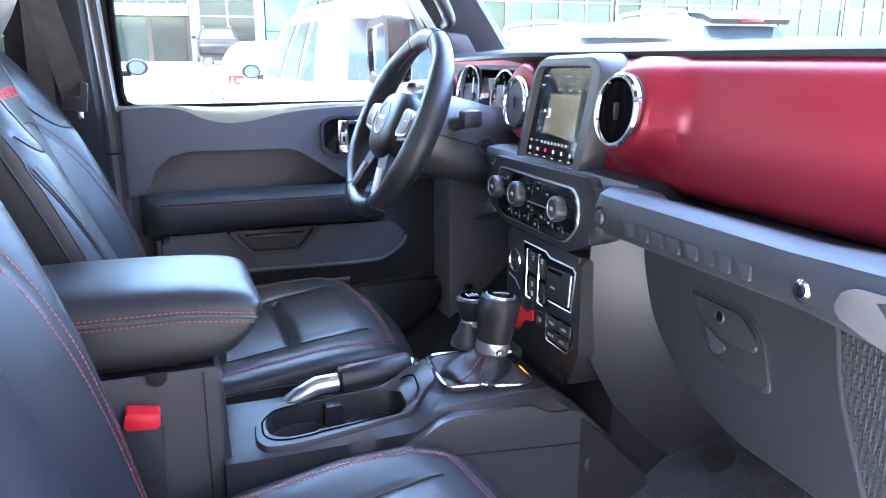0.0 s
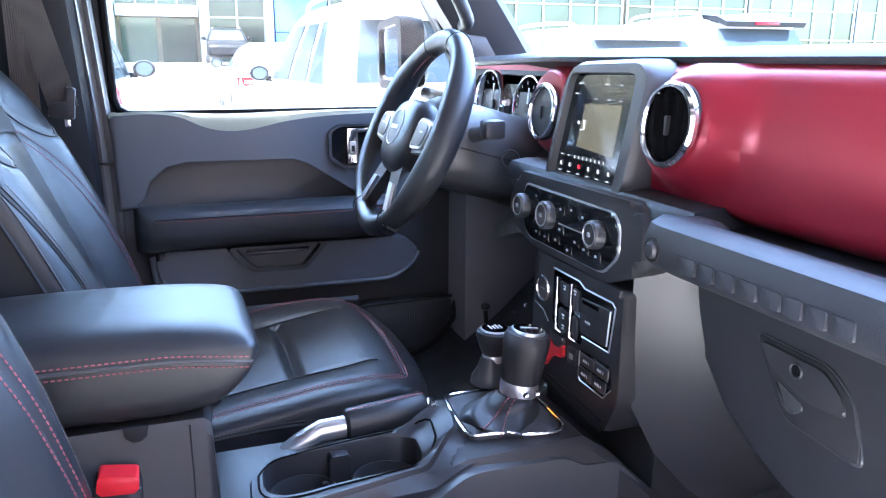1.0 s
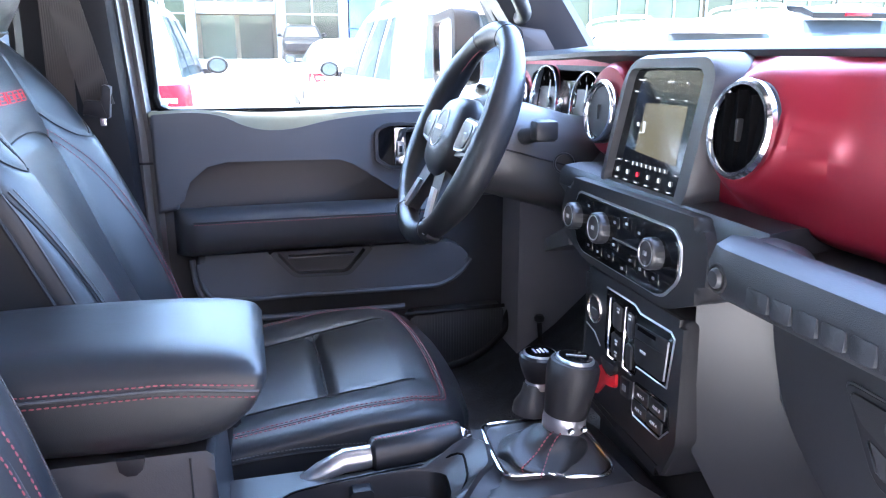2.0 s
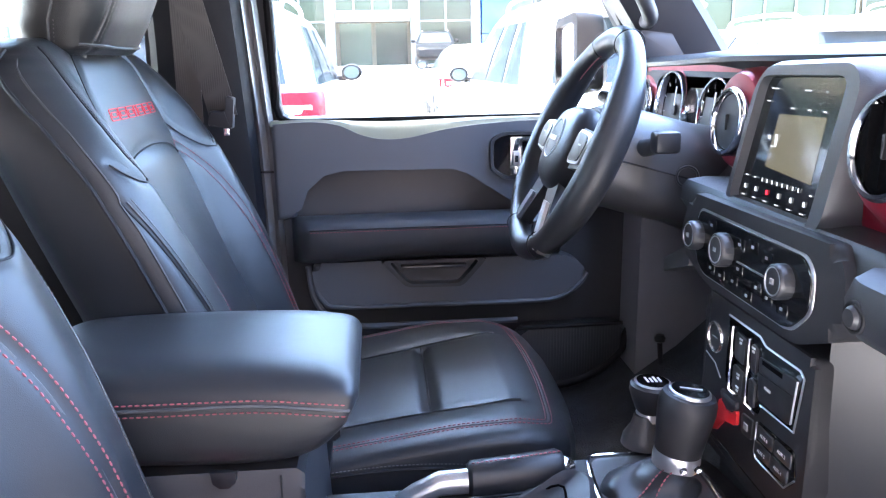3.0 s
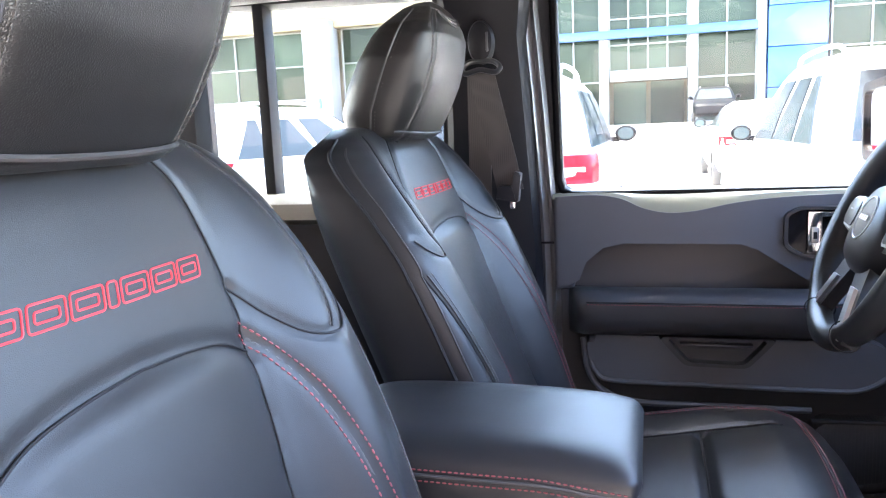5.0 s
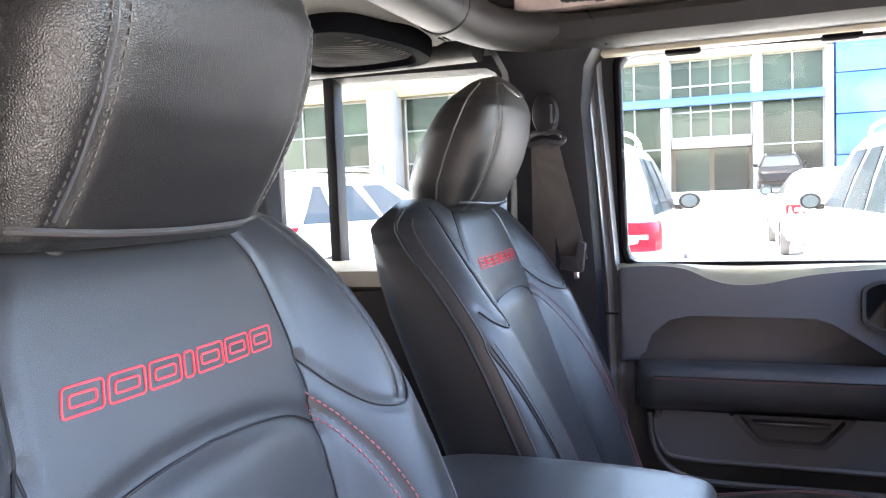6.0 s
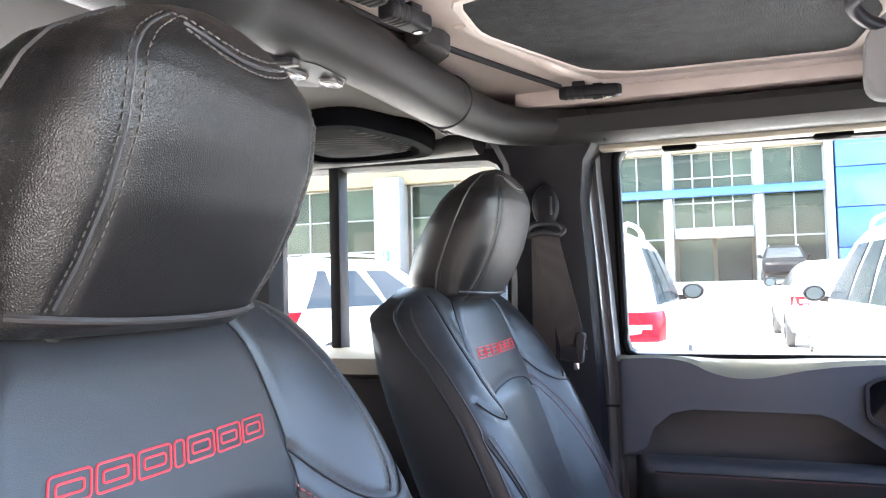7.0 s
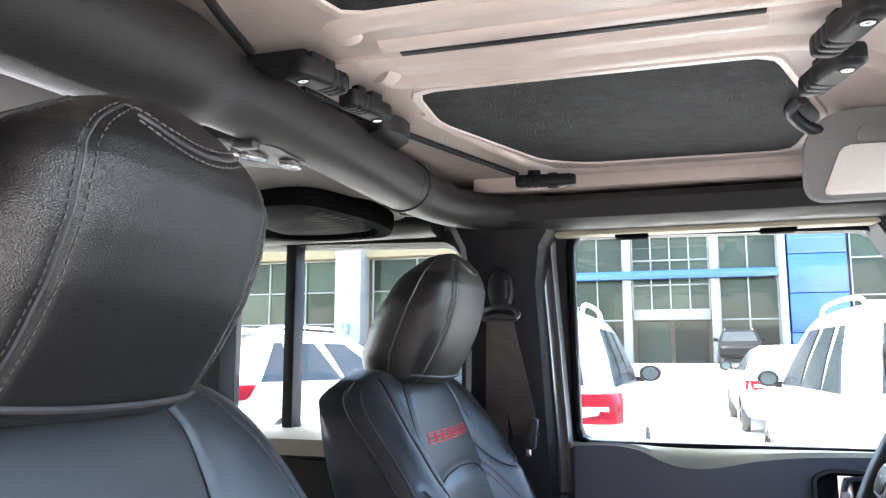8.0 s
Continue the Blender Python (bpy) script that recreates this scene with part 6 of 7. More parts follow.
def build_rear_side(s):
    w = thing("rear_quarter_window", (-0.65, s * 0.72, 1.27), "rear side window with a black divider bar", "car window", "rear side windows")
    fi = resample(rounded([(-0.905, 1.272), (-0.392, 1.272), (-0.380, 1.60), (-0.405, 1.640), (-0.905, 1.652)], 0.03, 6), 90)
    fo = resample(rounded([(-1.02, 1.18), (-0.345, 1.18), (-0.345, 1.63), (-0.375, 1.68), (-1.02, 1.69)], 0.03, 6), 90)
    part("window_frame", bridge(fo, fi, "y", s * 0.76, s * 0.705, 0.5), RUBBER, w)
    part("divider", box(-0.768, -0.744, s * 0.700, s * 0.745, 1.265, 1.66, 0.003), RUBBER, w, "black divider bar")
    g = part("pane", prism(fi, "y", s * 0.735, s * 0.739, 0), TINTED, w, "lightly tinted pane")
    g.visible_shadow = False
    part("tub_rail", loft([[(x, s * 0.60, 1.232), (x, s * 0.602, 1.262), (x, s * 0.625, 1.272), (x, s * 0.715, 1.274), (x, s * 0.715, 1.20)] for x in (-1.9, -0.64, -0.40)]), HEADLINER if s < 0 else STUCCO_TRIM, w, "pale ledge below the window")
    part("inner_panel", prism([(-1.9, 1.235), (-0.36, 1.235), (-0.36, 0.70), (-1.9, 0.70)], "y", s * 0.75, s * 0.66, 0.01), PLASTIC, w)
    return w


for side in (1, -1):
    build_rear_side(side)


# ---------------------------------------------------------------- roof
def build_roof():
    ROOF_Z = 1.745
    out = []
    for s in (1, -1):
        r = thing("roof_panel", (0, s * 0.31, ROOF_Z), "removable roof panel, pale textured lining with black mesh shade", "roof panel", "removable roof panels")
        part("lining", prism([(-0.44, s * 0.006), (0.345, s * 0.006), (0.315, s * 0.66), (-0.44, s * 0.66)], "z", ROOF_Z + 0.045, ROOF_Z, 0.01, 3, r=0.02), ROOF_WHITE, r, "pale pinkish textured lining")
        mesh = [(-0.276, 0.114), (-0.283, 0.240), (-0.18, 0.482), (-0.11, 0.522), (0.206, 0.533), (0.222, 0.356), (0.173, 0.228), (0.132, 0.114)]
        mesh = [(x, s * y) for x, y in mesh]
        big = [(-0.02 + (x + 0.02) * 1.045, s * 0.33 + (y - s * 0.33) * 1.06) for x, y in mesh]
        o, i = resample(rounded(big, 0.03), 70), resample(rounded(mesh, 0.025), 70)
        part("shade_rim", bridge(o, i, "z", ROOF_Z + 0.002, ROOF_Z - 0.005, 0.3), ROOF_WHITE, r)
        part("mesh_shade", prism(i, "z", ROOF_Z + 0.002, ROOF_Z - 0.0025, 0), NET, r, "black woven mesh sun shade")
        rib = [(-0.30, s * 0.055), (-0.25, s * 0.085), (0.13, s * 0.085), (0.20, s * 0.13), (0.27, s * 0.20)]
        part("rib", tube([(x, y, ROOF_Z + 0.0215) for x, y in catmull(rib, 6)], 0.029, 24), ROOF_WHITE, r)
        lip = [(-0.30, s * 0.20), (-0.26, s * 0.36), (-0.20, s * 0.53), (-0.12, s * 0.585), (0.24, s * 0.60)]
        part("edge_rib", tube([(x, y, ROOF_Z + 0.0165) for x, y in catmull(lip, 6)], 0.022, 24), ROOF_WHITE, r)
        part("side_flange", box(-0.33, 0.31, s * 0.60, s * 0.665, ROOF_Z - 0.028, ROOF_Z + 0.01, 0.006), ROOF_WHITE, r)
        part("rear_channel", tube([(x, s * y, ROOF_Z - 0.004) for x, y in catmull([(-0.405, 0.06), (-0.374, 0.19), (-0.305, 0.39), (-0.240, 0.565)], 6)], 0.0050, 8), RUBBER, r)
    part("joint_seal", box(-0.255, 0.115, -0.005, 0.005, ROOF_Z - 0.0015, ROOF_Z + 0.02, 0.001), RUBBER, r)
    for s in (-1, 1):
        part("joint_rib", tube([(x, s * 0.026, ROOF_Z + 0.0150) for x in np.linspace(-0.268, 0.118, 14)], 0.0205, 24), ROOF_WHITE, r)
    # outer skin over everything, so that no daylight leaks in
    solid("roof_shell", loft([[(x, y, 1.80 + 0.025 * (1 - (y / 0.75) ** 2)) for y in np.linspace(-0.75, 0.75, 16)] + [(x, 0.75, 1.79), (x, -0.75, 1.79)] for x in (-1.95, -0.4, 0.40, 0.46)]), GREY_PAINT, "grey painted outer roof skin", "roof", "structure")
    solid("windscreen_header", prism([(0.30, 1.685), (0.40, 1.675), (0.47, 1.72), (0.47, 1.80), (0.30, 1.80)], "y", -0.75, 0.75, 0.008), PLASTIC, "black windscreen header rail", "header rail", "structure")
    # sport bar: cross bar and side rails
    bar = thing("sport_bar", (-0.39, 0, 1.66), "padded black roll bar across and along the roof", "roll bar")
    pth = catmull([(-0.430, -0.66, 1.668), (-0.436, -0.45, 1.674), (-0.438, -0.28, 1.682), (-0.424, -0.13, 1.690), (-0.404, 0.10, 1.694), (-0.392, 0.26, 1.690), (-0.382, 0.36, 1.686)], 9)
    rad = [0.060 - 0.016 * float(smooth(-0.17, -0.10, p[1])) for p in pth]
    part("cross_bar", tube(pth, rad, 20, flat=0.92), BAR_PAD, bar, "thick padded cross bar")
    pth2 = catmull([(-0.383, 0.345, 1.687), (-0.372, 0.44, 1.684), (-0.345, 0.54, 1.682), (-0.29, 0.600, 1.681), (-0.20, 0.632, 1.682), (-0.10, 0.645, 1.684)], 7)
    part("corner_elbow", tube(pth2, [0.044 - 0.014 * k / (len(pth2) - 1) for k in range(len(pth2))], 20, flat=0.92), BAR_PAD, bar)
    part("bar_joint", tube([(-0.383 + 0.0450 * math.cos(a), 0.362, 1.6865 + 0.042 * math.sin(a)) for a in np.linspace(0, 2 * math.pi, 31)[:-1]], 0.0016, 6, closed=True), RUBBER, bar)
    for s in (-1, 1):
        part("side_rail", loft([[(x, s * 0.595, 1.704), (x, s * 0.582, 1.690), (x, s * 0.585, 1.660), (x, s * 0.605, 1.648), (x, s * 0.66, 1.650), (x, s * 0.69, 1.662), (x, s * 0.69, 1.712)] for x in (-0.30, -0.205, -0.204, 0.20, 0.34, 0.40)]), BAR_PAD, bar, "padded side rail")
        part("rail_joint", tube([(-0.200 + 0.03 * t, s * (0.582 + 0.03 * abs(t - 0.3)), 1.705 - 0.057 * t) for t in np.linspace(0, 1, 8)], 0.0018, 6), RUBBER, bar)
        part("weather_strip", tube([(x, s * 0.700, 1.668 + 0.003 * math.sin(x * 40) ** 8) for x in np.linspace(-0.2, 0.36, 40)], 0.012, 8), MIRROR_SHELL, bar)
        part("sill_strip", box(-0.19, 0.37, s * 0.664, s * 0.699, 1.641, 1.651, 0.003), STUCCO_TRIM, bar, "pale strip under the side rail")
        for x in (-0.05, 0.20):
            part("strip_clip", box(x - 0.03, x + 0.03, s * 0.672, s * 0.703, 1.634, 1.648, 0.005), MATT_BLACK, bar)
        part("rear_rail", tube([(-0.40, s * 0.60, 1.69), (-0.9, s * 0.62, 1.69), (-1.5, s * 0.62, 1.66)], 0.05, 12), BAR_PAD, bar)
    part("roof_gap_cover", box(-0.50, -0.432, -0.70, 0.70, 1.728, 1.775, 0.004), RUBBER, bar)
    part("bar_pad", prism([(-0.375, 0.175), (-0.335, 0.150), (-0.318, 0.180), (-0.318, 0.215), (-0.36, 0.262)], "z", 1.735, 1.712, 0.006, r=0.01), BAR_PAD, bar)
    # rear headliner with lamp, speaker pod, vent
    hl = [(-0.40, 1.690), (-0.46, 1.668), (-0.60, 1.664), (-0.86, 1.668), (-1.2, 1.68), (-1.9, 1.68), (-1.9, 1.72), (-0.40, 1.72)]
    head = solid("headliner", across(hl, -0.70, 0.70, 6), HEADLINER, "dark grey rear headliner", "headliner", "structure")
    lamp = thing("dome_lamp", (-0.445, 0.03, 1.665), "overhead lamp with clear lenses in a black base", "ceiling lamp")
    part("base", prism([(-0.50, -0.05), (-0.43, -0.05), (-0.405, 0.0), (-0.405, 0.085), (-0.43, 0.10), (-0.50, 0.06)], "z", 1.672, 1.652, 0.006, r=0.015), PLASTIC, lamp)
    part("lens", prism([(-0.462, -0.010), (-0.438, -0.010), (-0.432, 0.035), (-0.455, 0.035)], "z", 1.656, 1.647, 0.003, r=0.006), DOME_LENS, lamp, "clear ribbed lens")
    part("lens", prism([(-0.432, 0.050), (-0.412, 0.055), (-0.414, 0.088), (-0.434, 0.085)], "z", 1.656, 1.647, 0.003, r=0.006), DOME_LENS, lamp, "clear ribbed lens")
    part("switch", box(-0.440, -0.414, -0.035, -0.018, 1.645, 1.655, 0.003), PLASTIC_SMOOTH, lamp)
    pod = thing("speaker_pod", (-0.55, 0.42, 1.66), "overhead speaker with woven grey grille in black rim", "loudspeaker")
    po = resample(rounded([(-0.49, 0.235), (-0.445, 0.40), (-0.452, 0.52), (-0.49, 0.585), (-0.60, 0.60), (-0.72, 0.57), (-0.72, 0.26)], 0.05, 6), 60)
    pi = resample(rounded([(-0.515, 0.275), (-0.478, 0.41), (-0.482, 0.50), (-0.51, 0.555), (-0.60, 0.568), (-0.695, 0.545), (-0.695, 0.29)], 0.04, 6), 60)
    part("rim", bridge(po, pi, "z", 1.672, 1.640, 0.4), MATT_BLACK, pod)
    grille = part("grille", loft([[(x, y, 1.652) for x, y in pi], [(-0.585 + (x + 0.585) * 0.75, 0.42 + (y - 0.42) * 0.75, 1.642) for x, y in pi], [(-0.585 + (x + 0.585) * 0.1, 0.42 + (y - 0.42) * 0.1, 1.639) for x, y in pi]]), GRILLE, pod, "woven grey speaker grille")
    for k in range(44):
        u = -0.30 + 0.60 * k / 43
        line = []
        for t in np.linspace(-0.20, 0.20, 41):
            x, y = -0.585 + t * 0.82 - u * 0.57, 0.42 + t * 0.57 + u * 0.82
            q = max(((x + 0.585) / 0.100) ** 4, 0) + ((y - 0.425) / 0.130) ** 4
            if q < 1:
                line.append((x, y, 1.6405 + 0.010 * q))
        if len(line) > 3:
            part("grille_rib", tube(line, 0.0014, 5), RIB_GREY, grille)
    v = thing("ceiling_vent", (-0.415, 0.47, 1.66), "small slotted vent in the headliner", "vent")
    for k in range(5):
        part("slat", box(-0.43 + 0.008 * k, -0.426 + 0.008 * k, 0.475, 0.510 - 0.003 * abs(k - 2), 1.6625, 1.6645, 0.0005), RUBBER, v)
    part("backing", prism([(-0.436, 0.468), (-0.388, 0.468), (-0.388, 0.518), (-0.436, 0.518)], "z", 1.70, 1.6650, 0.001, r=0.012), HEADLINER, v)
    return r


build_roof()


LATCH_BLACK = surface("matt_black_latch_plastic", (0.010, 0.010, 0.011), 0.5, spec=0.22, grain=600, bump=0.15)


def build_latch(name_label, p, yaw, size=1.0, long=1.0, mount=0.013, rise=0.042):
    """A roof latch: ribbed lever, pivot screw and foot."""
    l = thing("roof_latch", p, name_label, "latch", "roof latches")
    M = pose(*p, 0, 0, yaw) @ Matrix.Diagonal((size * long, size, size, 1))
    rings = []
    for x in np.linspace(-0.058, 0.056, 77):
        e = min(1.0, (x + 0.0585) / 0.008, (0.0565 - x) / 0.014)
        end = math.sqrt(max(0.0, 1 - (1 - e) ** 2))
        groove = 0.0011 * (0.5 - 0.5 * math.cos(2 * math.pi * (x + 0.058) / 0.0125)) ** 3 if x < -0.005 else 0.0
        w = (0.0150 - 0.0012 * abs(x) / 0.05 - groove) * (0.35 + 0.65 * end)
        zl, zh = -0.0125 * (0.5 + 0.5 * end) + groove, 0.0105 * (0.5 + 0.5 * end)
        ring = []
        for k in range(24):
            c, q = math.cos(2 * math.pi * k / 24), math.sin(2 * math.pi * k / 24)
            ring.append((float(x), w * math.copysign(abs(c) ** 0.5, c), (zl + zh) / 2 + (zh - zl) / 2 * math.copysign(abs(q) ** 0.5, q)))
        rings.append(ring)
    lever = part("lever", turn(loft(rings), M), LATCH_BLACK, l, "black grooved lever")
    part("screw_collar", turn(disc_loft((0.032, 0, -0.0118), (0, 0, -1), [(0.0088, 0), (0.0085, 0.0015), (0.0070, 0.0018), (0.0068, 0.0004)], 24), M), LATCH_BLACK, lever)
    part("screw", turn(disc_loft((0.032, 0, -0.0120), (0, 0, -1), [(0.0062, 0), (0.0058, 0.0014), (0.0026, 0.0012), (0.0024, 0.0002)], 20), M), SILVER, l, "small steel screw")
    part("foot", turn(box(0.012 - mount * 1.5, 0.012 + mount * 1.8, -mount, mount, min(0.009, rise - 0.03), rise, 0.003), M), LATCH_BLACK, l, "black mounting block")
    if size > 1:
        part("catch_block", box(p[0] - 0.075, p[0] - 0.004, p[1] - 0.020, p[1] + 0.020, p[2] + 0.006, p[2] + 0.024, 0.006), LATCH_BLACK, l, "black catch block")
    part("hook", turn(box(-0.034, -0.010, -0.006, 0.006, 0.009, 0.020, 0.003), M), LATCH_BLACK, l)
    return l


build_latch("black roof latch beside the roll bar", (-0.3195, -0.0715, 1.702), 253, 1.02, 0.62, 0.010, 0.018)
build_latch("black roof latch beside the roll bar", (-0.309, 0.033, 1.702), 73, 0.95, 0.66, 0.010, 0.018)
build_latch("black roof latch above the door rail", (-0.170, 0.452, 1.700), 8, 0.85, 1.0, 0.006, 0.014)
build_latch("black roof latch at the windscreen header", (0.178, 0.055, 1.700), -75, 1.0, 0.9, 0.007)
build_latch("black roof latch at the windscreen header", (0.172, -0.055, 1.700), -75, 1.0, 0.9, 0.007)


def build_visor():
    v = thing("sun_visor", (0.245, 0.40, 1.66), "grey sun visor with covered vanity mirror", "sun visor")
    M = pose(0.330, 0.350, 1.683, 0, 0, 92)
    shape = rounded([(-0.150, -0.058), (0.138, -0.062), (0.136, 0.020), (0.115, 0.050), (0.08, 0.060), (-0.150, 0.060)], 0.03, 6)
    part("board", turn(prism(shape, "x", 0.012, -0.010, 0.008, 3), M), HEADLINER_PALE, v, "grey padded board")
    part("mirror_cover", turn(prism([(-0.10, -0.054), (0.118, -0.056), (0.092, 0.010), (-0.10, 0.010)], "x", 0.0, -0.0135, 0.003, r=0.01), M), LENS, v, "pale mirror cover")
    part("cover_tab", turn(prism([(0.0, 0.013), (0.075, 0.013), (0.070, 0.036), (0.0, 0.036)], "x", 0.0, -0.0135, 0.003, r=0.008), M), HEADLINER_PALE, v)
    part("pivot_arm", tube(catmull([(0.225, 0.350, 1.715), (0.195, 0.330, 1.722), (0.175, 0.30, 1.735), (0.185, 0.27, 1.742)], 6), 0.009, 10), PLASTIC, v)
    return v


HEADLINER_PALE = surface("grey_visor_cloth", (0.20, 0.20, 0.20), 0.8, grain=500, bump=0.3)
build_visor()


# ---------------------------------------------------------------- floor and closing body
solid("cabin_floor", loft([[(x, -0.74, z), (x, 0.74, z), (x, 0.74, 0.62), (x, -0.74, 0.62)] for x, z in ((-1.95, 0.70), (0.40, 0.70), (0.47, 0.745), (0.58, 0.822), (0.72, 0.95), (0.78, 1.10), (0.78, 1.32))]), CARPET, "black carpeted cabin floor and footwell", "carpet", "structure")
solid("floor_fastener", disc_loft((0.578, -0.205, 0.8245), (-0.55, 0, 0.83), [(0.024, 0), (0.0235, 0.002), (0.010, 0.003), (0.0095, 0.006), (0.002, 0.0065)], 32), PLASTIC, "round plastic carpet fastener in the footwell", "fastener")
# its grey stands in for daylight reaching the footwell
solid("kick_panel", prism([(0.50, 1.16), (0.79, 1.16), (0.79, 0.70), (0.50, 0.72)], "y", 0.73, 0.62, 0.01, r=0.02), KICK_LIT, "black kick panel beside the pedals, coloured grey as if lit", "kick panel", "structure")
solid("dead_pedal", prism([(0.47, 0.72), (0.66, 0.72), (0.68, 0.86), (0.64, 0.87)], "y", 0.47, 0.60, 0.01), PLASTIC_LIFTED, "black foot rest", "foot rest", "structure")
hood_pull = thing("hood_release", (0.50, 0.60, 0.83), "small black hood release knob on a stalk", "release knob")
part("stalk", tube([(0.545, 0.60, 0.77), (0.538, 0.598, 0.84)], 0.005, 8), PLASTIC, hood_pull)
part("knob", disc_loft((0.538, 0.598, 0.838), (0, 0, 1), [(0.004, 0), (0.010, 0.004), (0.011, 0.010), (0.007, 0.016), (0.001, 0.017)], 16), PLASTIC_SMOOTH, hood_pull)
for s in (1, -1):
    solid("roof_side", box(-1.95, 0.46, s * 0.702, s * 0.755, 1.668, 1.80, 0.006), GREY_PAINT, "grey painted roof edge above the doors", "roof edge", "structure")
solid("rear_bulkhead", box(-1.97, -1.93, -0.75, 0.75, 0.62, 1.25, 0.01), PLASTIC, "black cargo area end panel", "tailgate", "structure")
for s in (1, -1):
    solid("body_side", box(-1.95, -0.35, s * 0.76, s * 0.80, 0.55, 1.27, 0.01), GREY_PAINT, "grey painted body side", "body panel", "structure")
solid("rocker_sill", box(-0.35, 0.75, -0.80, -0.72, 0.52, 0.72, 0.02), PLASTIC, "black door sill step", "door sill", "structure")
solid("cowl", prism([(0.74, 1.33), (0.86, 1.30), (1.9, 1.20), (1.95, 0.6), (0.78, 0.6)], "y", -0.75, 0.75, 0.02), GREY_PAINT, "grey painted hood ahead of the windscreen", "hood", "structure")
bench = thing("rear_bench", (-1.05, 0, 0.70), "dark rear bench seat behind the front seats", "rear seat")
part("bench_cushion", box(-1.20, -0.72, -0.62, 0.62, 0.75, 0.95, 0.05, 4), LEATHER, bench)
part("bench_back", turn(box(-0.07, 0.07, -0.62, 0.62, 0, 0.45, 0.05, 4), pose(-1.22, 0, 0.92, 0, -14)), LEATHER, bench)


# ---------------------------------------------------------------- car park and showroom outside
def rounded_plan(y0, y1, w, z, r=0.25, n=6):
    pts = []
    for cx, cy, a0 in ((w - r, y0 + r, -math.pi / 2), (w - r, y1 - r, 0), (-w + r, y1 - r, math.pi / 2), (-w + r, y0 + r, math.pi)):
        for k in range(n + 1):
            a = a0 + math.pi / 2 * k / n
            pts.append((cx + r * math.cos(a), cy + r * math.sin(a), z))
    return pts


def build_car(place, yaw, label, paint=CAR_WHITE, tall=1.0, length=4.5, rails=True, low=False, wing=None, dome=1.0, lamp=None, brake=True):
    """A parked car heading along its own +y, its tail at the origin."""
    M = pose(*place, 0, 0, yaw)
    car = thing("parked_car", place, label, "car", "parked cars")
    k, L = tall, length / 4.5
    cabin = [(1.00, 0.03, 3.45, 0.89), (1.08, 0.06, 3.32, 0.87), (1.30, 0.16, 2.92, 0.81), (1.52, 0.32, 2.48, 0.725), (1.60, 0.44, 2.30, 0.66), (1.645, 0.62, 2.10, 0.56), (1.66, 0.90, 1.85, 0.38)]
    if low:
        cabin = [(0.86, 0.35, 3.30, 0.86), (0.95, 0.55, 3.10, 0.82), (1.10, 0.95, 2.75, 0.74), (1.26, 1.35, 2.35, 0.64), (1.33, 1.60, 2.15, 0.52), (1.345, 1.75, 2.0, 0.32)]
    cabin = [(1.0 + (z - 1.0) * dome if not low else z, a, b, c) for z, a, b, c in cabin]

    def plan(z):
        zs = [c[0] for c in cabin]
        return [float(np.interp(z, zs, [c[j] for c in cabin])) for j in (1, 2, 3)]
    body = [(0.0, 0.74, 0.48, 0.86), (0.03, 0.84, 0.36, 0.98), (0.14, 0.90, 0.30, 1.06), (0.8, 0.93, 0.26, 1.07), (2.4, 0.93, 0.25, 1.04), (3.3, 0.92, 0.26, 1.02), (3.9, 0.89, 0.28, 0.95), (4.35, 0.83, 0.34, 0.84), (4.5, 0.70, 0.42, 0.72)]
    if low:
        body = [(y, w, zb - 0.06, zt - 0.16) for y, w, zb, zt in body]
    loops = []
    for y, w, zb, zt in body:
        loops.append([(w * a, y * L, (zb + (zt - zb) * b) * k) for a, b in ((0, 0), (0.80, 0), (0.94, 0.06), (1.0, 0.25), (1.0, 0.62), (0.975, 0.85), (0.90, 0.97), (0.6, 1.0), (0, 1.01), (-0.6, 1.0), (-0.90, 0.97), (-0.975, 0.85), (-1.0, 0.62), (-1.0, 0.25), (-0.94, 0.06), (-0.80, 0))])
    dense = [catmull([lp[i] for lp in loops], 5) for i in range(16)]
    part("body", turn(loft([[d[j] for d in dense] for j in range(len(dense[0]))]), M), paint, car)
    part("cabin", turn(loft([[(x, y * L, z * k) for x, y, z in rounded_plan(y0, y1, w, zz)] for zz, y0, y1, w in cabin]), M), paint, car, "painted roof and pillars")
    z0, z1 = (1.10, 1.0 + 0.51 * dome) if not low else (0.93, 1.24)
    def pane_bm(corners, out=0.016):
        """corners: (fraction along the side, height), on the flank of the cabin."""
        lps = []
        for e in (out - 0.02, out):
            lp = []
            for s, f, z in corners:
                y0, y1, w = plan(z)
                lp.append((s * (w + e), (y0 + (y1 - y0) * f) * L, z * k))
            lps.append(lp)
        return loft(lps)
    for s in (-1, 1):
        for a, b in ((0.12, 0.30), (0.325, 0.56), (0.585, 0.85)):
            c = [(s, a, z0), (s, b, z0), (s, b - (0.04 if b < 0.8 else 0.07), z1), (s, a + 0.02 + (0.06 if a < 0.2 else 0.0), z1)]
            rows = []
            for t in np.linspace(0, 1, 6):
                rows.append([(s, c[0][1] + (c[3][1] - c[0][1]) * t, z0 + (z1 - z0) * t), (s, c[1][1] + (c[2][1] - c[1][1]) * t, z0 + (z1 - z0) * t)])
            lo, hi = [r[0] for r in rows], [r[1] for r in rows]
            part("side_window", turn(pane_bm(lo + hi[::-1]), M), CAR_GLASS, car)
        mz = 1.15 * k if not low else 0.99 * k
        shell = disc_loft((s * 1.01, 2.86 * L, mz), (0, 1, 0), [(0.100, 0.0), (0.112, 0.03), (0.105, 0.08), (0.07, 0.13), (0.02, 0.145)], 28, (1.0, 0.78))
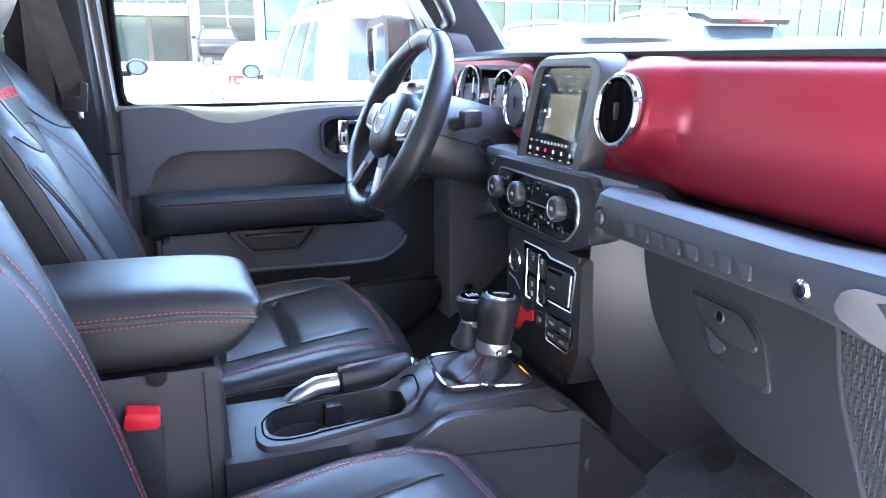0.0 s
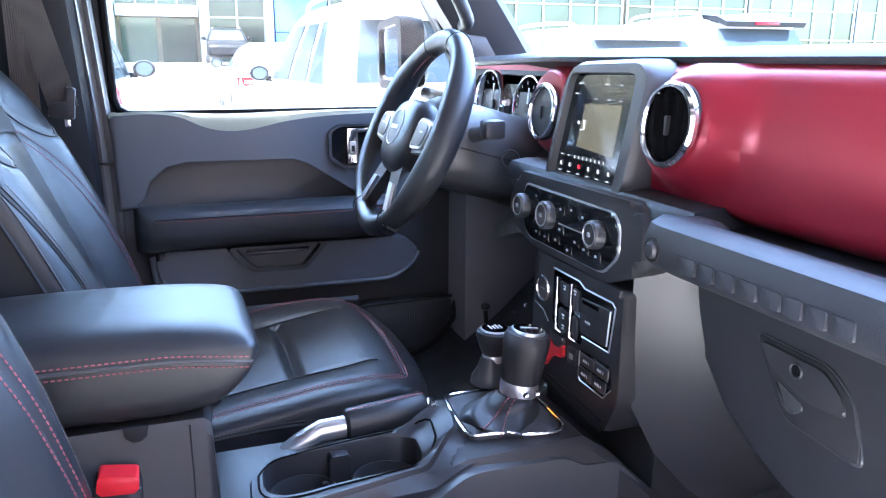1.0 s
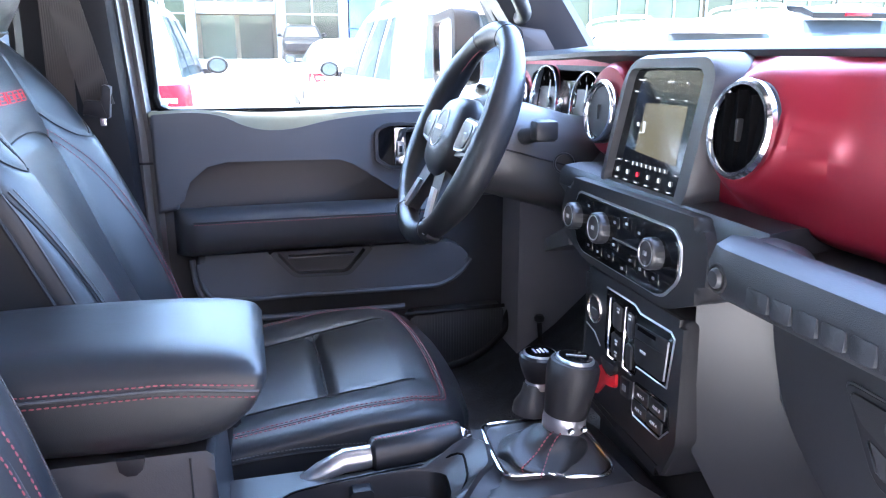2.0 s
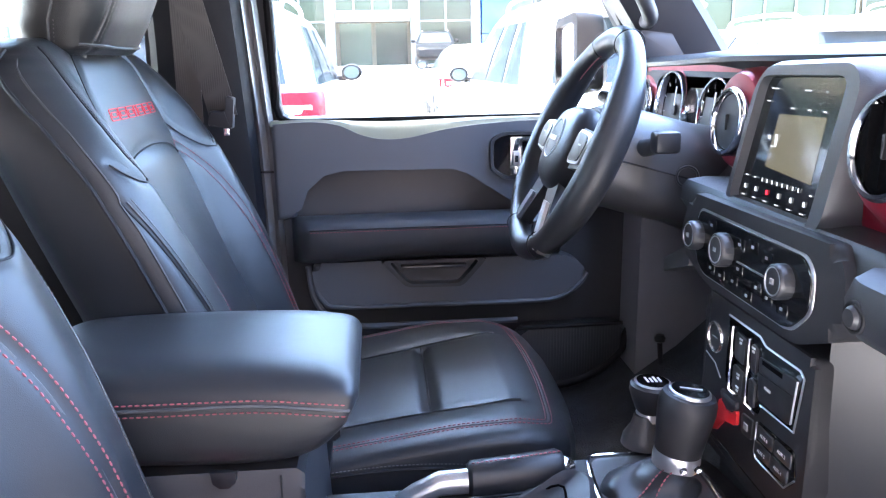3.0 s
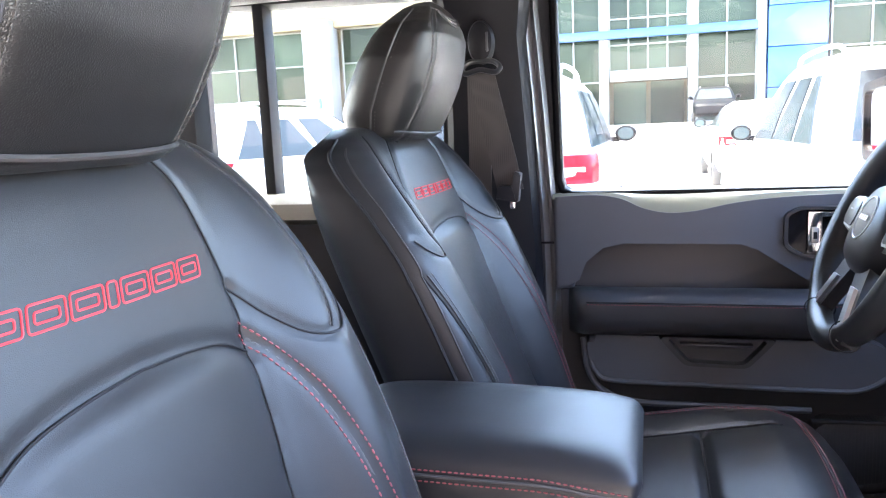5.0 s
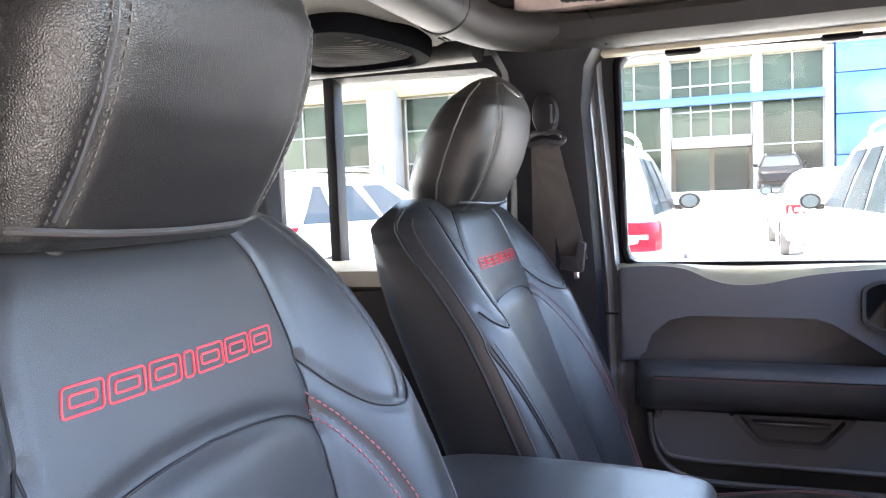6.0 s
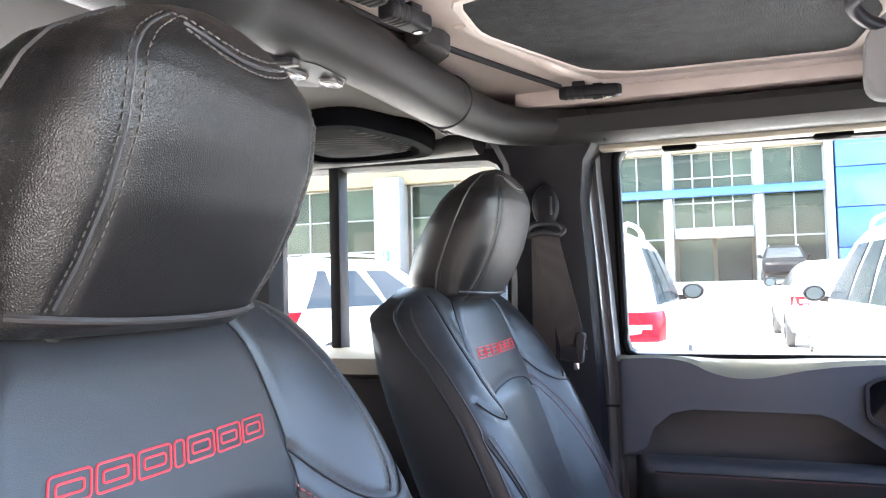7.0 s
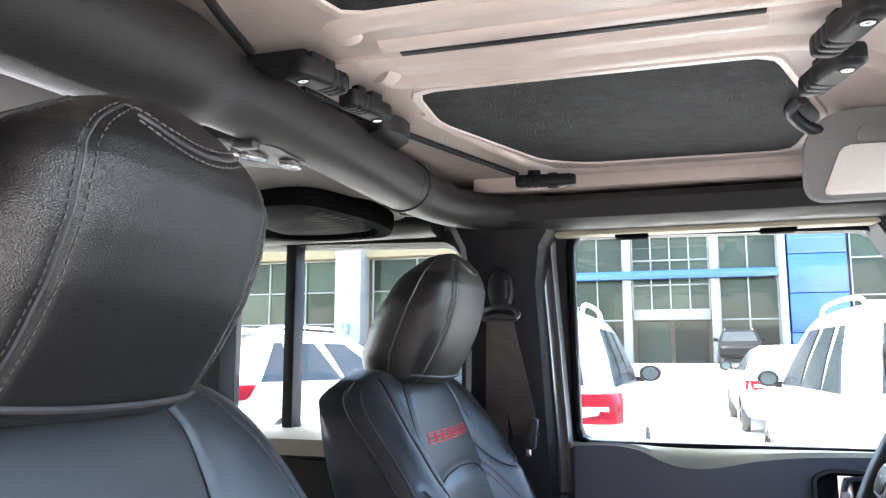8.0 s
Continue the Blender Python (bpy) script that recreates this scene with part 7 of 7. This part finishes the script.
        mir = part("mirror", turn(bm_add(shell, box(s * 0.80, s * 0.95, 2.90 * L, 2.98 * L, mz - 0.09, mz - 0.03, 0.012)), M), MIRROR_SHELL, car, "black door mirror")
        part("mirror_glass", turn(disc_loft((s * 1.01, 2.858 * L, mz), (0, -1, 0), [(0.080, 0.0), (0.078, 0.006), (0.01, 0.007)], 28, (1.0, 0.78)), M), MIRROR_DARK, mir, "dark mirror glass")
        part("tail_lamp", turn(loft([[(s * (x + dx), (y + dy * (x - 0.6)) * L, z * k) for x, y in ((0.66, -0.002), (0.80, 0.010), (0.905, 0.085), (0.94, 0.26), (0.90, 0.26), (0.64, 0.10))] for z, dx, dy in (((0.88, 0.008, -0.25), (0.92, 0.004, -0.05), (0.98, 0.002, 0.05), (1.04, -0.008, 0.20), (1.065, -0.018, 0.28)) if not low else ((0.66, 0, 0), (0.80, 0, 0)))]), M), lamp or TAIL_RED, car, "pale red tail lamp" if lamp else "red tail lamp")
        part("tail_lens", turn(loft([[(s * x, y * L, z * k) for x, y in ((0.60, -0.012), (0.79, 0.004), (0.86, 0.055), (0.60, 0.09))] for z in ((0.91, 0.985) if not low else (0.70, 0.75))]), M), TAIL_CLEAR, car, "clear reversing lamp")
        for y in (0.86, 3.58):
            w = part("wheel", turn(ring((s * 0.82, y * L, 0.335), (s, 0, 0), 0.335, 0.115, 0.128, 36), M), TYRE, car)
            part("rim", turn(disc_loft((s * 0.82, y * L, 0.335), (s, 0, 0), [(0.226, 0.0), (0.226, 0.114), (0.20, 0.116), (0.07, 0.118), (0.06, 0.130), (0.02, 0.132)], 30), M), RUBBER, w)
            for q in range(7):
                a = 2 * math.pi * q / 7 + 0.3
                part("spoke", turn(tube([(s * 0.940, y * L + 0.04 * math.cos(a), 0.335 + 0.04 * math.sin(a)), (s * 0.937, y * L + 0.205 * math.cos(a), 0.335 + 0.205 * math.sin(a))], 0.016, 6), M), CAR_DARK, w)
        if rails:
            part("roof_rail", turn(tube(catmull([(s * 0.62, 0.55 * L, (1.0 + 0.60 * dome) * k), (s * 0.63, 0.66 * L, (1.0 + 0.675 * dome) * k), (s * 0.62, 1.3 * L, (1.0 + 0.70 * dome) * k), (s * 0.60, 2.0 * L, (1.0 + 0.685 * dome) * k), (s * 0.60, 2.15 * L, (1.0 + 0.63 * dome) * k)], 6), 0.020, 8), M), SILVER, car, "silver roof rail")
        part("door_handle", turn(tube([(s * 0.945, 1.72 * L, 0.93 * k), (s * 0.965, 1.78 * L, 0.932 * k), (s * 0.965, 1.90 * L, 0.932 * k), (s * 0.945, 1.95 * L, 0.93 * k)], 0.014, 6), M), paint, car)
        part("door_handle", turn(tube([(s * 0.945, 2.70 * L, 0.92 * k), (s * 0.965, 2.76 * L, 0.922 * k), (s * 0.965, 2.86 * L, 0.922 * k), (s * 0.945, 2.92 * L, 0.92 * k)], 0.014, 6), M), paint, car)
    rows = []
    for t in np.linspace(0, 1, 7):
        z = (1.12 if not low else 0.92) + ((z1 if not low else 1.24) - (1.12 if not low else 0.92)) * t
        y0, y1, w = plan(z)
        rows.append([(-w * 0.80, (y0 - 0.012) * L, z * k), (w * 0.80, (y0 - 0.012) * L, z * k), (w * 0.80, (y0 + 0.05) * L, z * k), (-w * 0.80, (y0 + 0.05) * L, z * k)])
    part("rear_window", turn(loft(rows), M), CAR_GLASS, car, "tinted rear window")
    rows = []
    for t in np.linspace(0, 1, 7):
        z = (1.06 if not low else 0.92) + ((1.0 + 0.54 * dome if not low else 1.26) - (1.06 if not low else 0.92)) * t
        y0, y1, w = plan(z)
        rows.append([(-w * 0.86, (y1 + 0.012) * L, z * k), (w * 0.86, (y1 + 0.012) * L, z * k), (w * 0.86, (y1 - 0.06) * L, z * k), (-w * 0.86, (y1 - 0.06) * L, z * k)])
    part("windscreen", turn(loft(rows), M), CAR_GLASS, car)
    if not low:
        part("spoiler", turn(loft([[(-0.60, y * L, z * k), (0.60, y * L, z * k), (0.58, (y + 0.02) * L, (z - 0.05) * k), (-0.58, (y + 0.02) * L, (z - 0.05) * k)] for y, z in ((0.12, 1.0 + 0.575 * dome), (0.30, 1.0 + 0.635 * dome), (0.60, 1.0 + 0.66 * dome))]), M), wing or paint, car)
        if brake:
            part("brake_lamp", turn(box(-0.17, 0.17, 0.100 * L, 0.20 * L, 1.545 * k, 1.580 * k, 0.006), M), TAIL_RED, car, "red high brake lamp")
        part("bumper_trim", turn(box(-0.72, 0.72, -0.02, 0.05, 0.42 * k, 0.56 * k, 0.02), M), PLASTIC, car)
        part("plate_recess", turn(box(-0.28, 0.28, -0.006, 0.03, 0.70 * k, 0.84 * k, 0.01), M), PALE_COLUMN, car)
    return car


build_car((-1.30, 4.75, 0), -1, "white sport utility vehicle parked tail towards the open door", tall=1.09, brake=False)
build_car((2.10, 5.35, 0), 2.6, "white sport utility vehicle with silver roof rails", tall=1.04, dome=1.20, lamp=TAIL_CLEAR, brake=False)
build_car((4.75, 6.1, 0), 0, "white sport utility vehicle parked in a row", tall=1.03, brake=False)
build_car((6.80, 6.7, 0), 0, "white sport utility vehicle with dark spoiler and red brake lamp", tall=1.14, wing=CAR_DARK)
build_car((10.9, 5.6, 0), -8, "white parked car at the end of the row", tall=0.98)
build_car((-6.13, 8.13, 0), -23, "large white sport utility vehicle parked in the row", tall=1.0, dome=1.2, brake=False)
build_car((1.92, 11.6, 0.26), 0, "white sedan parked beyond the first row", low=True, rails=False, tall=1.02)
build_car((3.0, 39.0, 1.13), 176, "dark sport utility vehicle close to the showroom glass", paint=CAR_DARK, tall=0.95)

# an added, unseen wall dims the sky and warms light on the open passenger side
solid("wall_south", box(-14, 14, -4.2, -3.8, 0, 4.6, 0.03), WALL_BROWN, "unseen plain brown wall added to dim and warm the side light", "wall", "structure")

# ground: one sheet to the horizon, with painted bay lines
def ground_z(y):
    """The car park is level round the vehicle and climbs gently to the showroom."""
    return float(np.interp(y, [9.0, 11.6, 16.2, 33.5], [0.0, 0.26, 0.30, 0.78]))


solid("ground", loft([[(x, y, ground_z(y)) for x in (-400, -30, -6, 0, 6, 30, 400)] for y in (-400, -20, 0, 9.0, 11.6, 16.2, 24, 33.5, 60, 400)], closed=False), CONCRETE, "sunlit pale concrete car park", "car park", "structure")
for x in (-2.95, 0.42, 3.45, 6.2, 9.2):
    solid("bay_line", box(x - 0.05, x + 0.05, 4.2, 9.0, 0.002, 0.006, 0), WHITE_FRAME, "white painted parking bay line", "road marking", "structure")

solid("walkway", box(-60, 70, 33.5, 52, 0.4, 1.13, 0.03), PAVING, "raised paved walkway before the showroom", "walkway", "structure")
SHOW_Y = 21.0


def bay(parent, x0, x1, z0, z1, cols, rows, y=SHOW_Y):
    """A glazed bay: panes set back behind white mullions."""
    w, h = (x1 - x0) / cols, (z1 - z0) / rows
    for i in range(cols):
        for j in range(rows):
            part("pane", box(x0 + i * w + 0.016, x0 + (i + 1) * w - 0.016, y + 0.10, y + 0.13, z0 + j * h + 0.016, z0 + (j + 1) * h - 0.016, 0), SHOP_GLASS, parent, smooth=False)
    for i in range(cols + 1):
        part("mullion", box(x0 + i * w - 0.02, x0 + i * w + 0.02, y + 0.03, y + 0.14, z0, z1, 0.006), WHITE_FRAME, parent)
    for j in range(rows + 1):
        part("transom", box(x0, x1, y + 0.035, y + 0.14, z0 + j * h - 0.02, z0 + j * h + 0.02, 0.006), WHITE_FRAME, parent)


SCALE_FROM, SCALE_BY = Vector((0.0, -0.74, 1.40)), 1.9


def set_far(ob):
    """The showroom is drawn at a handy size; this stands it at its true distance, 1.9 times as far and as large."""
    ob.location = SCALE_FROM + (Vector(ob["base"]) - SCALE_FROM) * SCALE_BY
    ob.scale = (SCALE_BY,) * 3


shop = thing("showroom", (0, SHOW_Y, 0), "car showroom with cream fascia, white columns and glazed bays", "building")
part("rear_wall", box(-40, 40, SHOW_Y + 0.3, SHOW_Y + 6, 0, 8.0, 0.02), STUCCO, shop, "cream stucco wall")
part("fascia", box(-40, -2.9, SHOW_Y - 0.35, SHOW_Y + 0.3, 4.42, 8.0, 0.02), STUCCO, shop, "cream stucco fascia")
part("fascia", box(4.35, 40, SHOW_Y - 0.05, SHOW_Y + 0.3, 5.0, 8.0, 0.02), STUCCO, shop, "cream stucco fascia")
part("entrance_fascia", box(-2.9, 2.70, SHOW_Y - 0.2, SHOW_Y + 0.3, 4.75, 8.0, 0.02), STUCCO, shop)
for x in (-26.5, -21, -15.4, -9.3):
    part("column", box(x - 0.42, x + 0.42, SHOW_Y - 0.75, SHOW_Y - 0.05, 0, 4.6, 0.02), PALE_COLUMN, shop, "broad white column")
for x0, x1 in ((-26, -21.4), (-20.5, -15.9), (-14.9, -9.8), (-8.8, -3.1)):
    bay(shop, x0, x1, 0.45, 4.40, 4, 4)
    part("plinth", box(x0, x1, SHOW_Y - 0.02, SHOW_Y + 0.3, 0, 0.45, 0.01), STUCCO, shop)
for x, w in ((-2.86, 0.12), (-1.18, 0.11), (1.10, 0.11), (2.78, 0.10)):
    part("entrance_post", box(x - w, x + w, SHOW_Y - 0.25, SHOW_Y + 0.15, 0, 4.8, 0.02), WHITE_FRAME, shop, "white entrance post")
bay(shop, -2.72, -1.31, 0.1, 4.75, 2, 4)
bay(shop, -1.05, 0.97, 2.70, 4.75, 4, 3)
bay(shop, 1.23, 2.68, 0.1, 4.75, 2, 4)
door = part("entrance_door", box(-1.05, 0.97, SHOW_Y - 0.02, SHOW_Y + 0.12, 2.42, 2.70, 0.01), WHITE_FRAME, shop, "white sliding door header")
for x0, x1 in ((-1.0, -0.04), (-0.02, 0.94)):
    part("door_leaf", box(x0 + 0.05, x1 - 0.05, SHOW_Y + 0.08, SHOW_Y + 0.11, 0.1, 2.38, 0), SHOP_GLASS, door, smooth=False)
part("blue_band", box(-2.80, 2.66, SHOW_Y - 0.42, SHOW_Y - 0.26, 3.52, 3.74, 0.01), BLUE_PANEL, shop, "bright blue metal band")
for i in range(7):
    part("blue_panel", box(2.92, 4.30, SHOW_Y - 0.30, SHOW_Y + 0.25, i * 1.02 + 0.01, (i + 1) * 1.02 - 0.012, 0.008), BLUE_PANEL, shop, "bright blue metal cladding panel")
for x0 in (4.45, 9.2, 14.0, 18.8, 23.6):
    bay(shop, x0, x0 + 4.6, 0.1, 4.95, 5, 5)
sign = thing("parking_sign", (-9.33, SHOW_Y - 0.80, 1.9), "small blue accessible parking sign on a column", "parking sign")
part("sheet", box(-9.43, -9.23, SHOW_Y - 0.80, SHOW_Y - 0.749, 2.10, 2.40, 0.004), SIGN_BLUE, sign)
part("symbol", bm_add(ring((-9.33, SHOW_Y - 0.802, 2.22), (0, -1, 0), 0.055, 0.016, 0.004, 24), box(-9.345, -9.325, SHOW_Y - 0.806, SHOW_Y - 0.80, 2.24, 2.33, 0), disc_loft((-9.335, SHOW_Y - 0.80, 2.355), (0, -1, 0), [(0.016, 0), (0.016, 0.005)], 14)), MARK_WHITE, sign)
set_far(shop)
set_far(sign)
